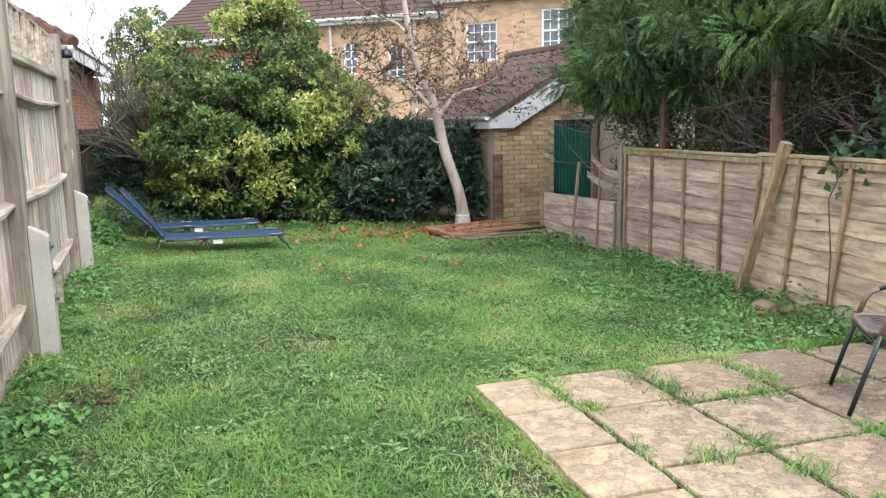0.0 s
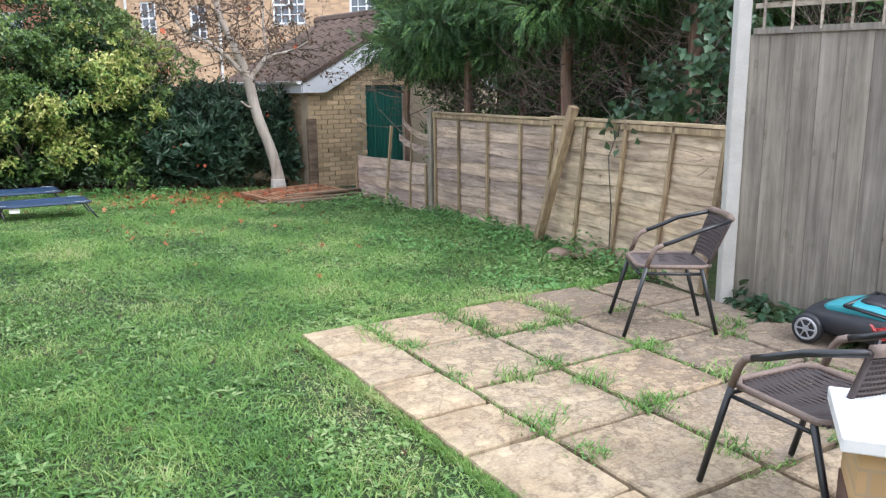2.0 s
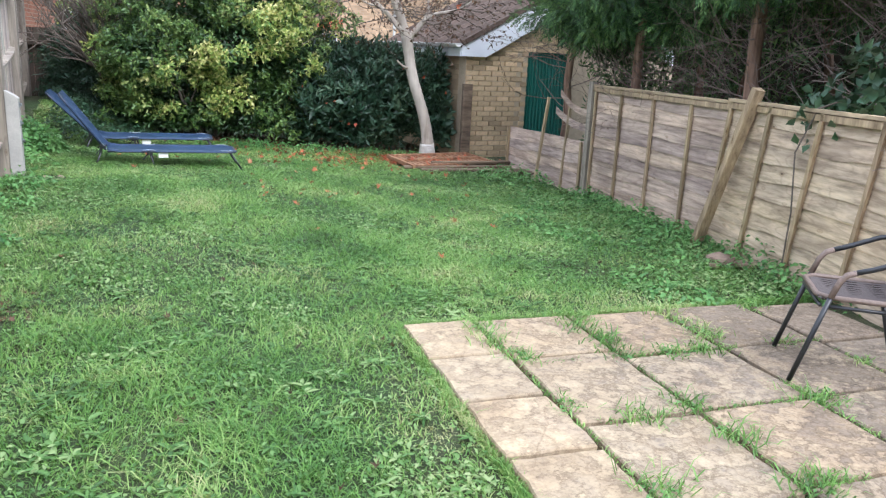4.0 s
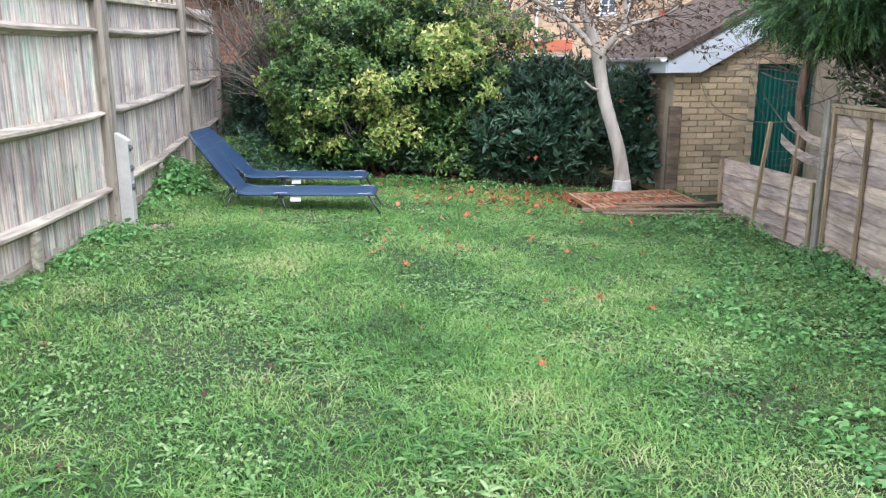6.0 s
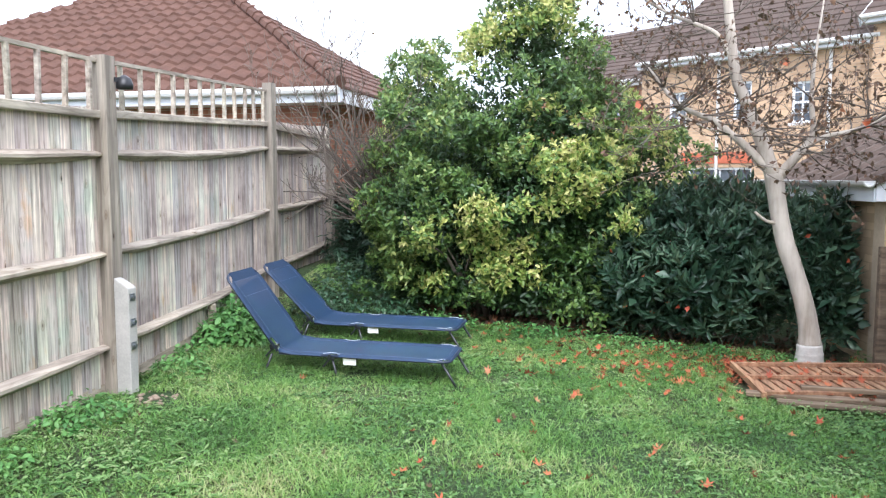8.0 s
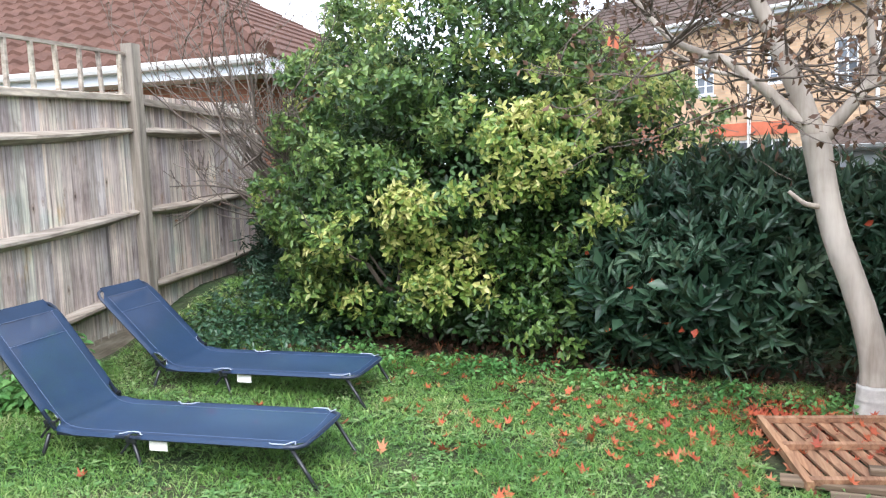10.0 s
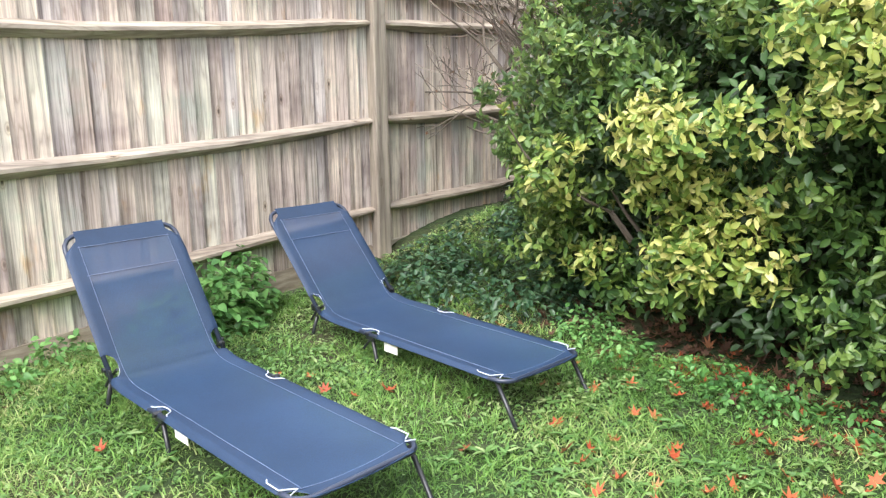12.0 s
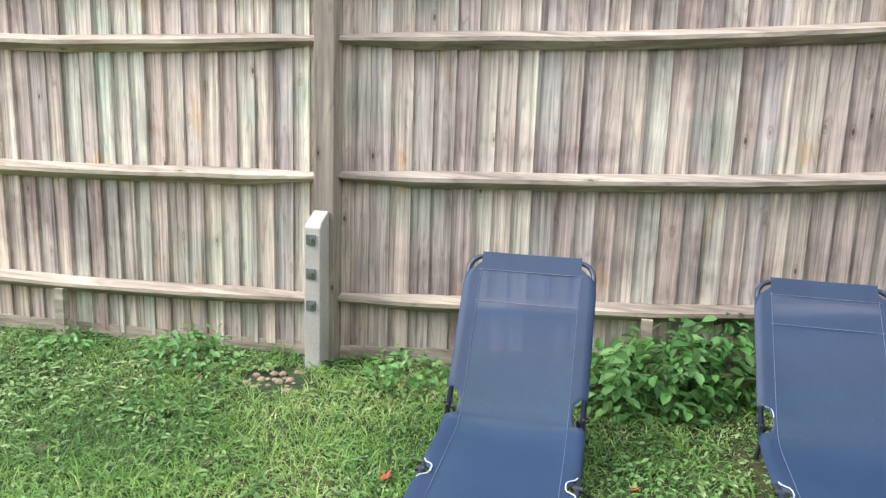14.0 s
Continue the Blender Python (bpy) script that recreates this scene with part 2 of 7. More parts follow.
GUTTER = plain("white_gutter_pvc", (0.62, 0.61, 0.58), 0.5, vary=0.12, scale=5, bump=0)
FASCIA = plain("white_fascia_board", (0.74, 0.76, 0.80), 0.5, vary=0.06, bump=0)
ORANGE = plain("orange_brick_band", (0.52, 0.145, 0.075), 0.9, vary=0.18, scale=6, bump=0.2)
STEEL = plain("galvanised_bolt", (0.30, 0.32, 0.33), 0.45, metal=0.9, bump=0)
LAMPBLACK = plain("black_lamp_plastic", (0.015, 0.015, 0.017), 0.4, bump=0)
ROCK = plain("brown_rubble", (0.28, 0.20, 0.15), 0.95, vary=0.35, scale=10, bump=0.6)
PEBBLE = plain("brown_pebbles", (0.27, 0.205, 0.15), 0.95, vary=0.4, scale=20, bump=0.4)

EUONPALE = leafy("yellow_variegated_leaves", [(0.0, (0.05, 0.125, 0.025)), (0.25, (0.13, 0.235, 0.045)), (0.5, (0.27, 0.36, 0.075)), (0.72, (0.48, 0.49, 0.14)), (0.95, (0.68, 0.64, 0.28))], 0.42, 0.3, 2.2, 0.5, (1.1, 0.75, -0.42))
EUON = leafy("green_variegated_leaves", [(0.0, (0.019, 0.056, 0.014)), (0.3, (0.048, 0.108, 0.025)), (0.55, (0.096, 0.182, 0.04)), (0.8, (0.175, 0.27, 0.062)), (1.0, (0.34, 0.385, 0.12))], 0.4, 0.25, 1.7, 0.5, (1.1, 0.75, -0.42))
# shade inside the shrubs is put into these darker leaf colours
INNER = leafy("inner_leaves_shade_toned", [(0.1, (0.011, 0.033, 0.009)), (0.5, (0.026, 0.07, 0.016)), (0.9, (0.05, 0.115, 0.028))], 0.5, 0.1, 1.5)
LAUREL = leafy("dark_laurel_leaves", [(0.1, (0.010, 0.030, 0.017)), (0.45, (0.026, 0.066, 0.036)), (0.75, (0.06, 0.115, 0.065)), (0.95, (0.14, 0.20, 0.12))], 0.42, 0.08, 1.6, 0.4)
CONIFER = leafy("conifer_sprays", [(0.1, (0.008, 0.026, 0.012)), (0.35, (0.024, 0.075, 0.026)), (0.6, (0.07, 0.165, 0.045)), (0.9, (0.18, 0.31, 0.08))], 0.6, 0.12, 1.1)
IVY = leafy("bramble_leaves", [(0.1, (0.012, 0.04, 0.02)), (0.5, (0.03, 0.085, 0.04)), (0.9, (0.08, 0.15, 0.07))], 0.4, 0.15, 2.0)
NETTLE = leafy("weed_leaves", [(0.1, (0.035, 0.12, 0.03)), (0.5, (0.10, 0.265, 0.065)), (0.9, (0.21, 0.41, 0.125))], 0.5, 0.25, 2.0)
GRASS = leafy("grass_blades", [(0.0, (0.042, 0.12, 0.022)), (0.3, (0.10, 0.25, 0.045)), (0.55, (0.175, 0.35, 0.07)), (0.8, (0.31, 0.45, 0.135)), (1.0, (0.48, 0.48, 0.24))], 0.5, 0.3, 1.1, 0.5, (2.1, 0.6, -0.85))
CLOVER = leafy("clover_leaves", [(0.0, (0.03, 0.085, 0.02)), (0.35, (0.075, 0.185, 0.042)), (0.65, (0.15, 0.29, 0.08)), (1.0, (0.34, 0.43, 0.19))], 0.55, 0.25, 1.3, 0.5, (1.9, 0.65, -0.78))
REDLEAF = leafy("fallen_red_leaves", [(0.0, (0.16, 0.03, 0.014)), (0.4, (0.40, 0.07, 0.028)), (0.7, (0.52, 0.14, 0.055)), (1.0, (0.42, 0.23, 0.115))], 0.6, 0.1, 2.0)
DRYLEAF = leafy("dry_brown_leaves", [(0.0, (0.045, 0.022, 0.014)), (0.6, (0.10, 0.05, 0.03)), (1.0, (0.20, 0.10, 0.05))], 0.7, 0.1, 2.0)


def soil_material():
    m, n, l, b = node_mat("lawn_soil")
    v = mapped(n, l)
    a, c = noised(n, l, v, 0.9, 5), noised(n, l, v, 22, 6)
    col = blend(n, l, ramped(n, l, c, [(0.3, (0.014, 0.026, 0.008)), (0.55, (0.028, 0.06, 0.014)), (0.75, (0.055, 0.095, 0.026))]), ramped(n, l, c, [(0.3, (0.05, 0.038, 0.022)), (0.7, (0.12, 0.09, 0.055))]), ramped(n, l, a, [(0.45, (0.05, 0.05, 0.05)), (0.72, (0.75, 0.75, 0.75))]))
    l.new(col, b.inputs["Base Color"])
    b.inputs["Roughness"].default_value = 1.0
    bumped(n, l, b, c, 0.8, 0.03)
    return m


def slab_material():
    m, n, l, b = node_mat("riven_sandstone_slab")
    info = n.new("ShaderNodeObjectInfo")
    geo = n.new("ShaderNodeNewGeometry")
    add = n.new("ShaderNodeVectorMath")
    add.operation = "ADD"
    mul = n.new("ShaderNodeMath")
    mul.operation = "MULTIPLY"
    mul.inputs[1].default_value = 21.0
    l.new(info.outputs["Random"], mul.inputs[0])
    l.new(geo.outputs["Position"], add.inputs[0])
    l.new(mul.outputs[0], add.inputs[1])
    v = add.outputs[0]
    a, c, d = noised(n, l, v, 2.6, 6, 0.62), noised(n, l, v, 11, 6, 0.7), noised(n, l, v, 70, 4)
    col = ramped(n, l, a, [(0.25, (0.30, 0.232, 0.155)), (0.42, (0.43, 0.34, 0.225)), (0.6, (0.51, 0.42, 0.29)), (0.8, (0.40, 0.325, 0.245))])
    # lichen and dirt grow with x across the patio
    sep = n.new("ShaderNodeSeparateXYZ")
    l.new(geo.outputs["Position"], sep.inputs[0])
    stain = n.new("ShaderNodeMath")
    stain.operation = "MULTIPLY_ADD"
    l.new(sep.outputs["X"], stain.inputs[0])
    stain.inputs[1].default_value = 0.15
    l.new(c, stain.inputs[2])
    sm = ramped(n, l, stain.outputs[0], [(0.58, (0, 0, 0)), (0.90, (0.50, 0.50, 0.50)), (1.15, (0.85, 0.85, 0.85))])
    col = blend(n, l, col, (0.185, 0.155, 0.13), sm)
    # fine dirt-filled veins of the riven face
    for sc, wd, dk in ((5.5, 0.012, 0.52), (13.0, 0.016, 0.62)):
        e = noised(n, l, v, sc, 6, 0.66)
        vein = ramped(n, l, e, [(0.5 - 3 * wd, (1, 1, 1)), (0.5 - wd * 0.3, (dk, dk * 0.95, dk * 0.9)), (0.5 + wd * 0.3, (dk, dk * 0.95, dk * 0.9)), (0.5 + 3 * wd, (1, 1, 1))])
        col = blend(n, l, col, vein, ramped(n, l, stain.outputs[0], [(0.55, (0.12, 0.12, 0.12)), (0.85, (0.72, 0.72, 0.72))]), "MULTIPLY")
    vo = n.new("ShaderNodeTexVoronoi")
    vo.feature = "DISTANCE_TO_EDGE"
    vo.inputs["Scale"].default_value = 3.2
    wv = n.new("ShaderNodeMixRGB")
    wv.inputs[0].default_value = 0.12
    l.new(v, wv.inputs[1])
    nt = n.new("ShaderNodeTexNoise")
    nt.inputs["Scale"].default_value = 4.0
    l.new(v, nt.inputs["Vector"])
    l.new(nt.outputs["Color"], wv.inputs[2])
    l.new(wv.outputs[0], vo.inputs["Vector"])
    crack = ramped(n, l, vo.outputs["Distance"], [(0.0, (0.72, 0.69, 0.66)), (0.02, (1, 1, 1))])
    col = blend(n, l, col, crack, ramped(n, l, a, [(0.45, (0, 0, 0)), (0.55, (0.8, 0.8, 0.8))]), "MULTIPLY")
    col = blend(n, l, col, ramped(n, l, d, [(0.33, (0.78, 0.765, 0.745)), (0.43, (0.95, 0.945, 0.94)), (0.7, (1.12, 1.11, 1.09))]), 0.85, "MULTIPLY")
    tint = ramped(n, l, info.outputs["Random"], [(0.0, (0.9, 0.88, 0.87)), (0.5, (1.0, 0.98, 0.94)), (1.0, (1.08, 1.0, 0.9))])
    col = blend(n, l, col, tint, 0.8, "MULTIPLY")
    l.new(col, b.inputs["Base Color"])
    b.inputs["Roughness"].default_value = 0.9
    bumped(n, l, b, c, 0.5, 0.012)
    return m


def brick_material(name, base, mortar, along=(1, 0, 0), w=0.225, h=0.075):
    """Brickwork laid by height and by length along the wall."""
    m, n, l, b = node_mat(name)
    geo = n.new("ShaderNodeNewGeometry")
    dot = n.new("ShaderNodeVectorMath")
    dot.operation = "DOT_PRODUCT"
    dot.inputs[1].default_value = along
    l.new(geo.outputs["Position"], dot.inputs[0])
    sep, com = n.new("ShaderNodeSeparateXYZ"), n.new("ShaderNodeCombineXYZ")
    l.new(geo.outputs["Position"], sep.inputs[0])
    l.new(dot.outputs["Value"], com.inputs["X"])
    l.new(sep.outputs["Z"], com.inputs["Y"])
    br = n.new("ShaderNodeTexBrick")
    br.inputs["Scale"].default_value = 1.0
    br.inputs["Brick Width"].default_value, br.inputs["Row Height"].default_value = w, h
    br.inputs["Mortar Size"].default_value, br.inputs["Mortar Smooth"].default_value = 0.006, 0.3
    br.inputs["Color1"].default_value, br.inputs["Color2"].default_value = (*[c * 1.12 for c in base], 1), (*[c * 0.78 for c in base], 1)
    br.inputs["Mortar"].default_value = (*mortar, 1)
    l.new(com.outputs[0], br.inputs["Vector"])
    a = noised(n, l, geo.outputs["Position"], 1.4, 5)
    col = blend(n, l, br.outputs["Color"], ramped(n, l, a, [(0.3, (0.78, 0.76, 0.74)), (0.7, (1.12, 1.1, 1.05))]), 0.8, "MULTIPLY")
    l.new(col, b.inputs["Base Color"])
    b.inputs["Roughness"].default_value = 0.92
    bumped(n, l, b, br.outputs["Fac"], -0.4, 0.008)
    return m


def brick_piece(name, base):
    m, n, l, b = node_mat(name)
    info = n.new("ShaderNodeObjectInfo")
    v = mapped(n, l)
    c = noised(n, l, v, 30, 5)
    col = ramped(n, l, info.outputs["Random"], [(0.0, tuple(x * 0.62 for x in base)), (0.25, tuple(x * 0.92 for x in base)), (0.7, base), (1.0, tuple(min(1, x * 1.22) for x in base))])
    col = blend(n, l, col, ramped(n, l, c, [(0.3, (0.78, 0.76, 0.74)), (0.7, (1.1, 1.08, 1.05))]), 0.8, "MULTIPLY")
    l.new(col, b.inputs["Base Color"])
    b.inputs["Roughness"].default_value = 0.92
    bumped(n, l, b, c, 0.4, 0.006)
    return m


def mesh_fabric(name, clear, dim):
    """Woven lounger fabric: a fine mesh that lets a little light through."""
    m, n, l, b = node_mat(name)
    v = mapped(n, l)
    a, c = noised(n, l, v, 2.5, 4), noised(n, l, v, 240, 2)
    col = ramped(n, l, a, [(0.3, (0.0125, 0.041, 0.104)), (0.7, (0.022, 0.061, 0.147))])
    l.new(blend(n, l, col, ramped(n, l, c, [(0.3, (0.7 * dim,) * 3), (0.7, (1.3 * dim,) * 3)]), 0.8, "MULTIPLY"), b.inputs["Base Color"])
    b.inputs["Roughness"].default_value = 0.6
    bumped(n, l, b, c, 0.25, 0.002)
    tr, mx = n.new("ShaderNodeBsdfTransparent"), n.new("ShaderNodeMixShader")
    mx.inputs[0].default_value = clear
    l.new(b.outputs[0], mx.inputs[1])
    l.new(tr.outputs[0], mx.inputs[2])
    l.new(mx.outputs[0], n["Material Output"].inputs["Surface"])
    return m


NAVY, HEM = mesh_fabric("navy_mesh_fabric", 0.13, 0.76), mesh_fabric("navy_hem_fabric", 0.02, 0.55)
SOIL, SLAB = soil_material(), slab_material()
HOUSEBRICK = brick_material("yellow_house_brick", (0.56, 0.38, 0.24), (0.48, 0.38, 0.28), (0.808, -0.589, 0))
SIDEBRICK = brick_material("yellow_garage_brick", (0.54, 0.41, 0.265), (0.40, 0.31, 0.20), (-0.17, 0.985, 0))
REDBRICK = brick_material("red_brick", (0.36, 0.15, 0.09), (0.4, 0.33, 0.26), (0.808, -0.589, 0))
WALLBRICK = brick_material("yellow_dwarf_wall_brick", (0.50, 0.345, 0.175), (0.40, 0.31, 0.20), (0.5, -0.866, 0))
BRICK = brick_piece("yellow_stock_brick", (0.60, 0.455, 0.285))
MORTAR = plain("sand_mortar", (0.46, 0.375, 0.27), 0.95, vary=0.2, scale=12, bump=0.3)
ROOFTILE = plain("dark_brown_roof_tile", (0.098, 0.070, 0.056), 0.9, vary=0.45, scale=4, bump=0.3, spec=0.2)
REDTILE = plain("terracotta_roof_tile", (0.112, 0.060, 0.044), 0.9, vary=0.35, scale=3, bump=0.3, spec=0.2)
SLATE = plain("dark_house_roof", (0.092, 0.066, 0.054), 0.9, vary=0.35, scale=2.5, bump=0.3, spec=0.2)

# ---- building helpers ----
class Shape:
    """Vertices and faces of one mesh."""
    def __init__(self):
        self.v, self.f = [], []

    def add(self, vs, fs):
        k = len(self.v)
        self.v += [tuple(p) for p in vs]
        self.f += [tuple(i + k for i in f) for f in fs]
        return self

    def box(self, c, s, m=None):
        c, h = Vector(c), Vector(s) / 2
        vs = [Vector((x * h.x, y * h.y, z * h.z)) for x in (-1, 1) for y in (-1, 1) for z in (-1, 1)]
        vs = [c + (m @ p if m else p) for p in vs]
        return self.add(vs, [(0, 1, 3, 2), (4, 6, 7, 5), (0, 4, 5, 1), (2, 3, 7, 6), (0, 2, 6, 4), (1, 5, 7, 3)])

    def beam(self, p, q, w, h, up=(0, 0, 1), chamfer=0.0):
        """A bar from p to q, w across and h high."""
        p, q = Vector(p), Vector(q)
        d = (q - p).normalized()
        side = d.cross(Vector(up)).normalized()
        top = side.cross(d)
        if chamfer:
            c = chamfer
            ring = [(-w / 2, -h / 2 + c), (-w / 2, h / 2 - c), (-w / 2 + c, h / 2), (w / 2 - c, h / 2), (w / 2, h / 2 - c), (w / 2, -h / 2 + c), (w / 2 - c, -h / 2), (-w / 2 + c, -h / 2)]
        else:
            ring = [(-w / 2, -h / 2), (-w / 2, h / 2), (w / 2, h / 2), (w / 2, -h / 2)]
        n = len(ring)
        vs = [e + side * a + top * b for e in (p, q) for a, b in ring]
        fs = [(i, (i + 1) % n, n + (i + 1) % n, n + i) for i in range(n)]
        return self.add(vs, fs + [tuple(range(n))[::-1], tuple(range(n, 2 * n))])

    def tube(self, pts, radii, sides=8, closed=False):
        """A round bar along points; radii is one number or one for each point."""
        pts = [Vector(p) for p in pts]
        if isinstance(radii, (int, float)):
            radii = [radii] * len(pts)
        k, n = len(self.v), len(pts)
        ref = None
        for i, p in enumerate(pts):
            a, b = pts[i - 1] if (i or closed) else p, pts[(i + 1) % n] if (i < n - 1 or closed) else p
            d = (b - a).normalized()
            if ref is None:
                ref = Vector((0, 0, 1)) if abs(d.z) < 0.9 else Vector((1, 0, 0))
            x = (ref - d * ref.dot(d)).normalized()
            ref = x
            y = d.cross(x)
            for j in range(sides):
                a = 2 * math.pi * j / sides
                self.v.append(tuple(p + (x * math.cos(a) + y * math.sin(a)) * radii[i]))
        for i in range(n if closed else n - 1):
            i2 = (i + 1) % n
            for j in range(sides):
                j2 = (j + 1) % sides
                self.f.append((k + i * sides + j, k + i * sides + j2, k + i2 * sides + j2, k + i2 * sides + j))
        if not closed:
            self.f += [tuple(k + j for j in range(sides))[::-1], tuple(k + (n - 1) * sides + j for j in range(sides))]
        return self

    def loft(self, sections):
        """Skin over closed rings of equal count."""
        k, n = len(self.v), len(sections[0])
        for s in sections:
            self.v += [tuple(p) for p in s]
        for i in range(len(sections) - 1):
            for j in range(n):
                j2 = (j + 1) % n
                self.f.append((k + i * n + j, k + i * n + j2, k + (i + 1) * n + j2, k + (i + 1) * n + j))
        e = k + (len(sections) - 1) * n
        self.f += [tuple(range(k, k + n))[::-1], tuple(range(e, e + n))]
        return self

    def sheet(self, rows):
        """A skin over rows of points."""
        k, n = len(self.v), len(rows[0])
        for r in rows:
            self.v += [tuple(p) for p in r]
        for i in range(len(rows) - 1):
            for j in range(n - 1):
                self.f.append((k + i * n + j, k + i * n + j + 1, k + (i + 1) * n + j + 1, k + (i + 1) * n + j))
        return self

    def mesh(self, name, mat, smooth=False, weld=False):
        me = bpy.data.meshes.new(name)
        me.from_pydata(self.v, [], self.f)
        me.validate()
        b = bmesh.new()
        b.from_mesh(me)
        if weld:
            bmesh.ops.remove_doubles(b, verts=b.verts, dist=0.0005)
        bmesh.ops.recalc_face_normals(b, faces=b.faces)
        b.to_mesh(me)
        b.free()
        me.materials.append(mat)
        if smooth:
            me.polygons.foreach_set("use_smooth", [True] * len(me.polygons))
        return me


def thing(name, at=(0, 0, 0), label="", category="", group="", kind="", m=None):
    """An empty at the base of a thing."""
    ob = new(name)
    ob.empty_display_size = 0.1
    ob.matrix_basis = m if m else pose(*at)
    return tagged(ob, label, category, group, kind)


def under(ob, parent, world_space=True):
    """Makes ob a part of parent; the mesh keeps its place in the world."""
    ob.parent = parent
    if world_space:
        top, chain = parent, parent.matrix_basis.copy()
        while top.parent:
            chain = top.parent.matrix_basis @ top.matrix_parent_inverse @ chain
            top = top.parent
        ob.matrix_parent_inverse = chain.inverted()
    return ob


def part(name, shape, mat, parent, label="", smooth=False, local=False, bevel=0.0):
    me = shape if isinstance(shape, bpy.types.Mesh) else shape.mesh(name, mat, smooth)
    ob = new(name, me)
    under(ob, parent, not local)
    if bevel:
        bv = ob.modifiers.new("edge", "BEVEL")
        bv.width, bv.segments, bv.limit_method = bevel, 2, "ANGLE"
    return tagged(ob, label)


def single(name, shape, mat, label, category, group="", kind="", smooth=False, at=None, bevel=0.0):
    """A thing of one mesh."""
    ob = new(name, shape if isinstance(shape, bpy.types.Mesh) else shape.mesh(name, mat, smooth))
    if bevel:
        bv = ob.modifiers.new("edge", "BEVEL")
        bv.width, bv.segments, bv.limit_method = bevel, 2, "ANGLE"
    return tagged(ob, label, category, group, kind)


def piece(name, me, parent, m, label=""):
    """A copy of a shared mesh at the pose m, as a part of parent."""
    ob = new(name, me)
    under(ob, parent)
    ob.matrix_basis = m
    return tagged(ob, label)


def fast_mesh(name, verts, faces_idx, mat, smooth=False):
    """Mesh from a vertex array and an array of triangles or quads."""
    me = bpy.data.meshes.new(name)
    verts, faces_idx = np.asarray(verts, dtype=np.float32), np.asarray(faces_idx, dtype=np.int32)
    nf, k = faces_idx.shape
    me.vertices.add(len(verts))
    me.vertices.foreach_set("co", verts.ravel())
    me.loops.add(nf * k)
    me.loops.foreach_set("vertex_index", faces_idx.ravel())
    me.polygons.add(nf)
    me.polygons.foreach_set("loop_start", np.arange(0, nf * k, k, dtype=np.int32))
    me.update(calc_edges=True)
    me.validate()
    me.materials.append(mat)
    if smooth:
        me.polygons.foreach_set("use_smooth", np.ones(nf, dtype=bool))
    return me


def smooth01(a, b, v):
    u = np.clip((v - a) / (b - a), 0, 1)
    return u * u * (3 - 2 * u)


def lawn_height(x, y):
    """Height of the grass: the garden falls gently to the right at its far end."""
    far = np.clip(0.12 - 0.0535 * x, -0.07, 0.17)
    near = np.clip(0.09 - 0.05 * x, 0.02, 0.12)
    k = smooth01(3.5, 8.5, y)
    # a bank in the far left corner
    bank = 0.34 * smooth01(10.6, 12.6, y) * smooth01(-0.3, -1.35, x)
    return near * (1 - k) + far * k + bank


def soil_height(x, y):
    return lawn_height(x, y) - 0.035


def lf(y):
    """The inner face of the long side fence."""
    return -1.29 - (0.125 if y > 8.17 else 0.055) * (y - 8.17)

# ---- ground ----
def build_ground():
    xs = np.concatenate([[-400, -120, -40, -15, -6], np.linspace(-3, 7, 81), [9, 14, 25, 60, 150, 400]])
    ys = np.concatenate([[-400, -120, -40, -12, -5], np.linspace(-3, 15, 121), [18, 25, 40, 80, 160, 400]])
    gx, gy = np.meshgrid(xs, ys)
    gz = soil_height(gx, gy)
    rng = np.random.default_rng(3)
    near = (gx > -3) & (gx < 7) & (gy > -3) & (gy < 15)
    gz = gz + np.where(near, rng.normal(0, 0.006, gx.shape), 0)
    # bed of the patio
    gz = np.where((gx > 1.45) & (gx < 5) & (gy > -2.5) & (gy < 3.9), -0.05, gz)
    v = np.stack([gx, gy, gz], -1).reshape(-1, 3)
    ny, nx = gx.shape
    i = np.arange(ny * nx).reshape(ny, nx)
    f = np.stack([i[:-1, :-1], i[:-1, 1:], i[1:, 1:], i[1:, :-1]], -1).reshape(-1, 4)
    ob = new("ground", fast_mesh("ground", v, f, SOIL, True))
    tagged(ob, "green lawn with bare worn soil patches", "lawn", kind="structure")


build_ground()


# ---- patio ----
PATIO_Z = 0.03
PX = [1.35, 1.76, 2.32, 2.92, 3.52, 4.02]


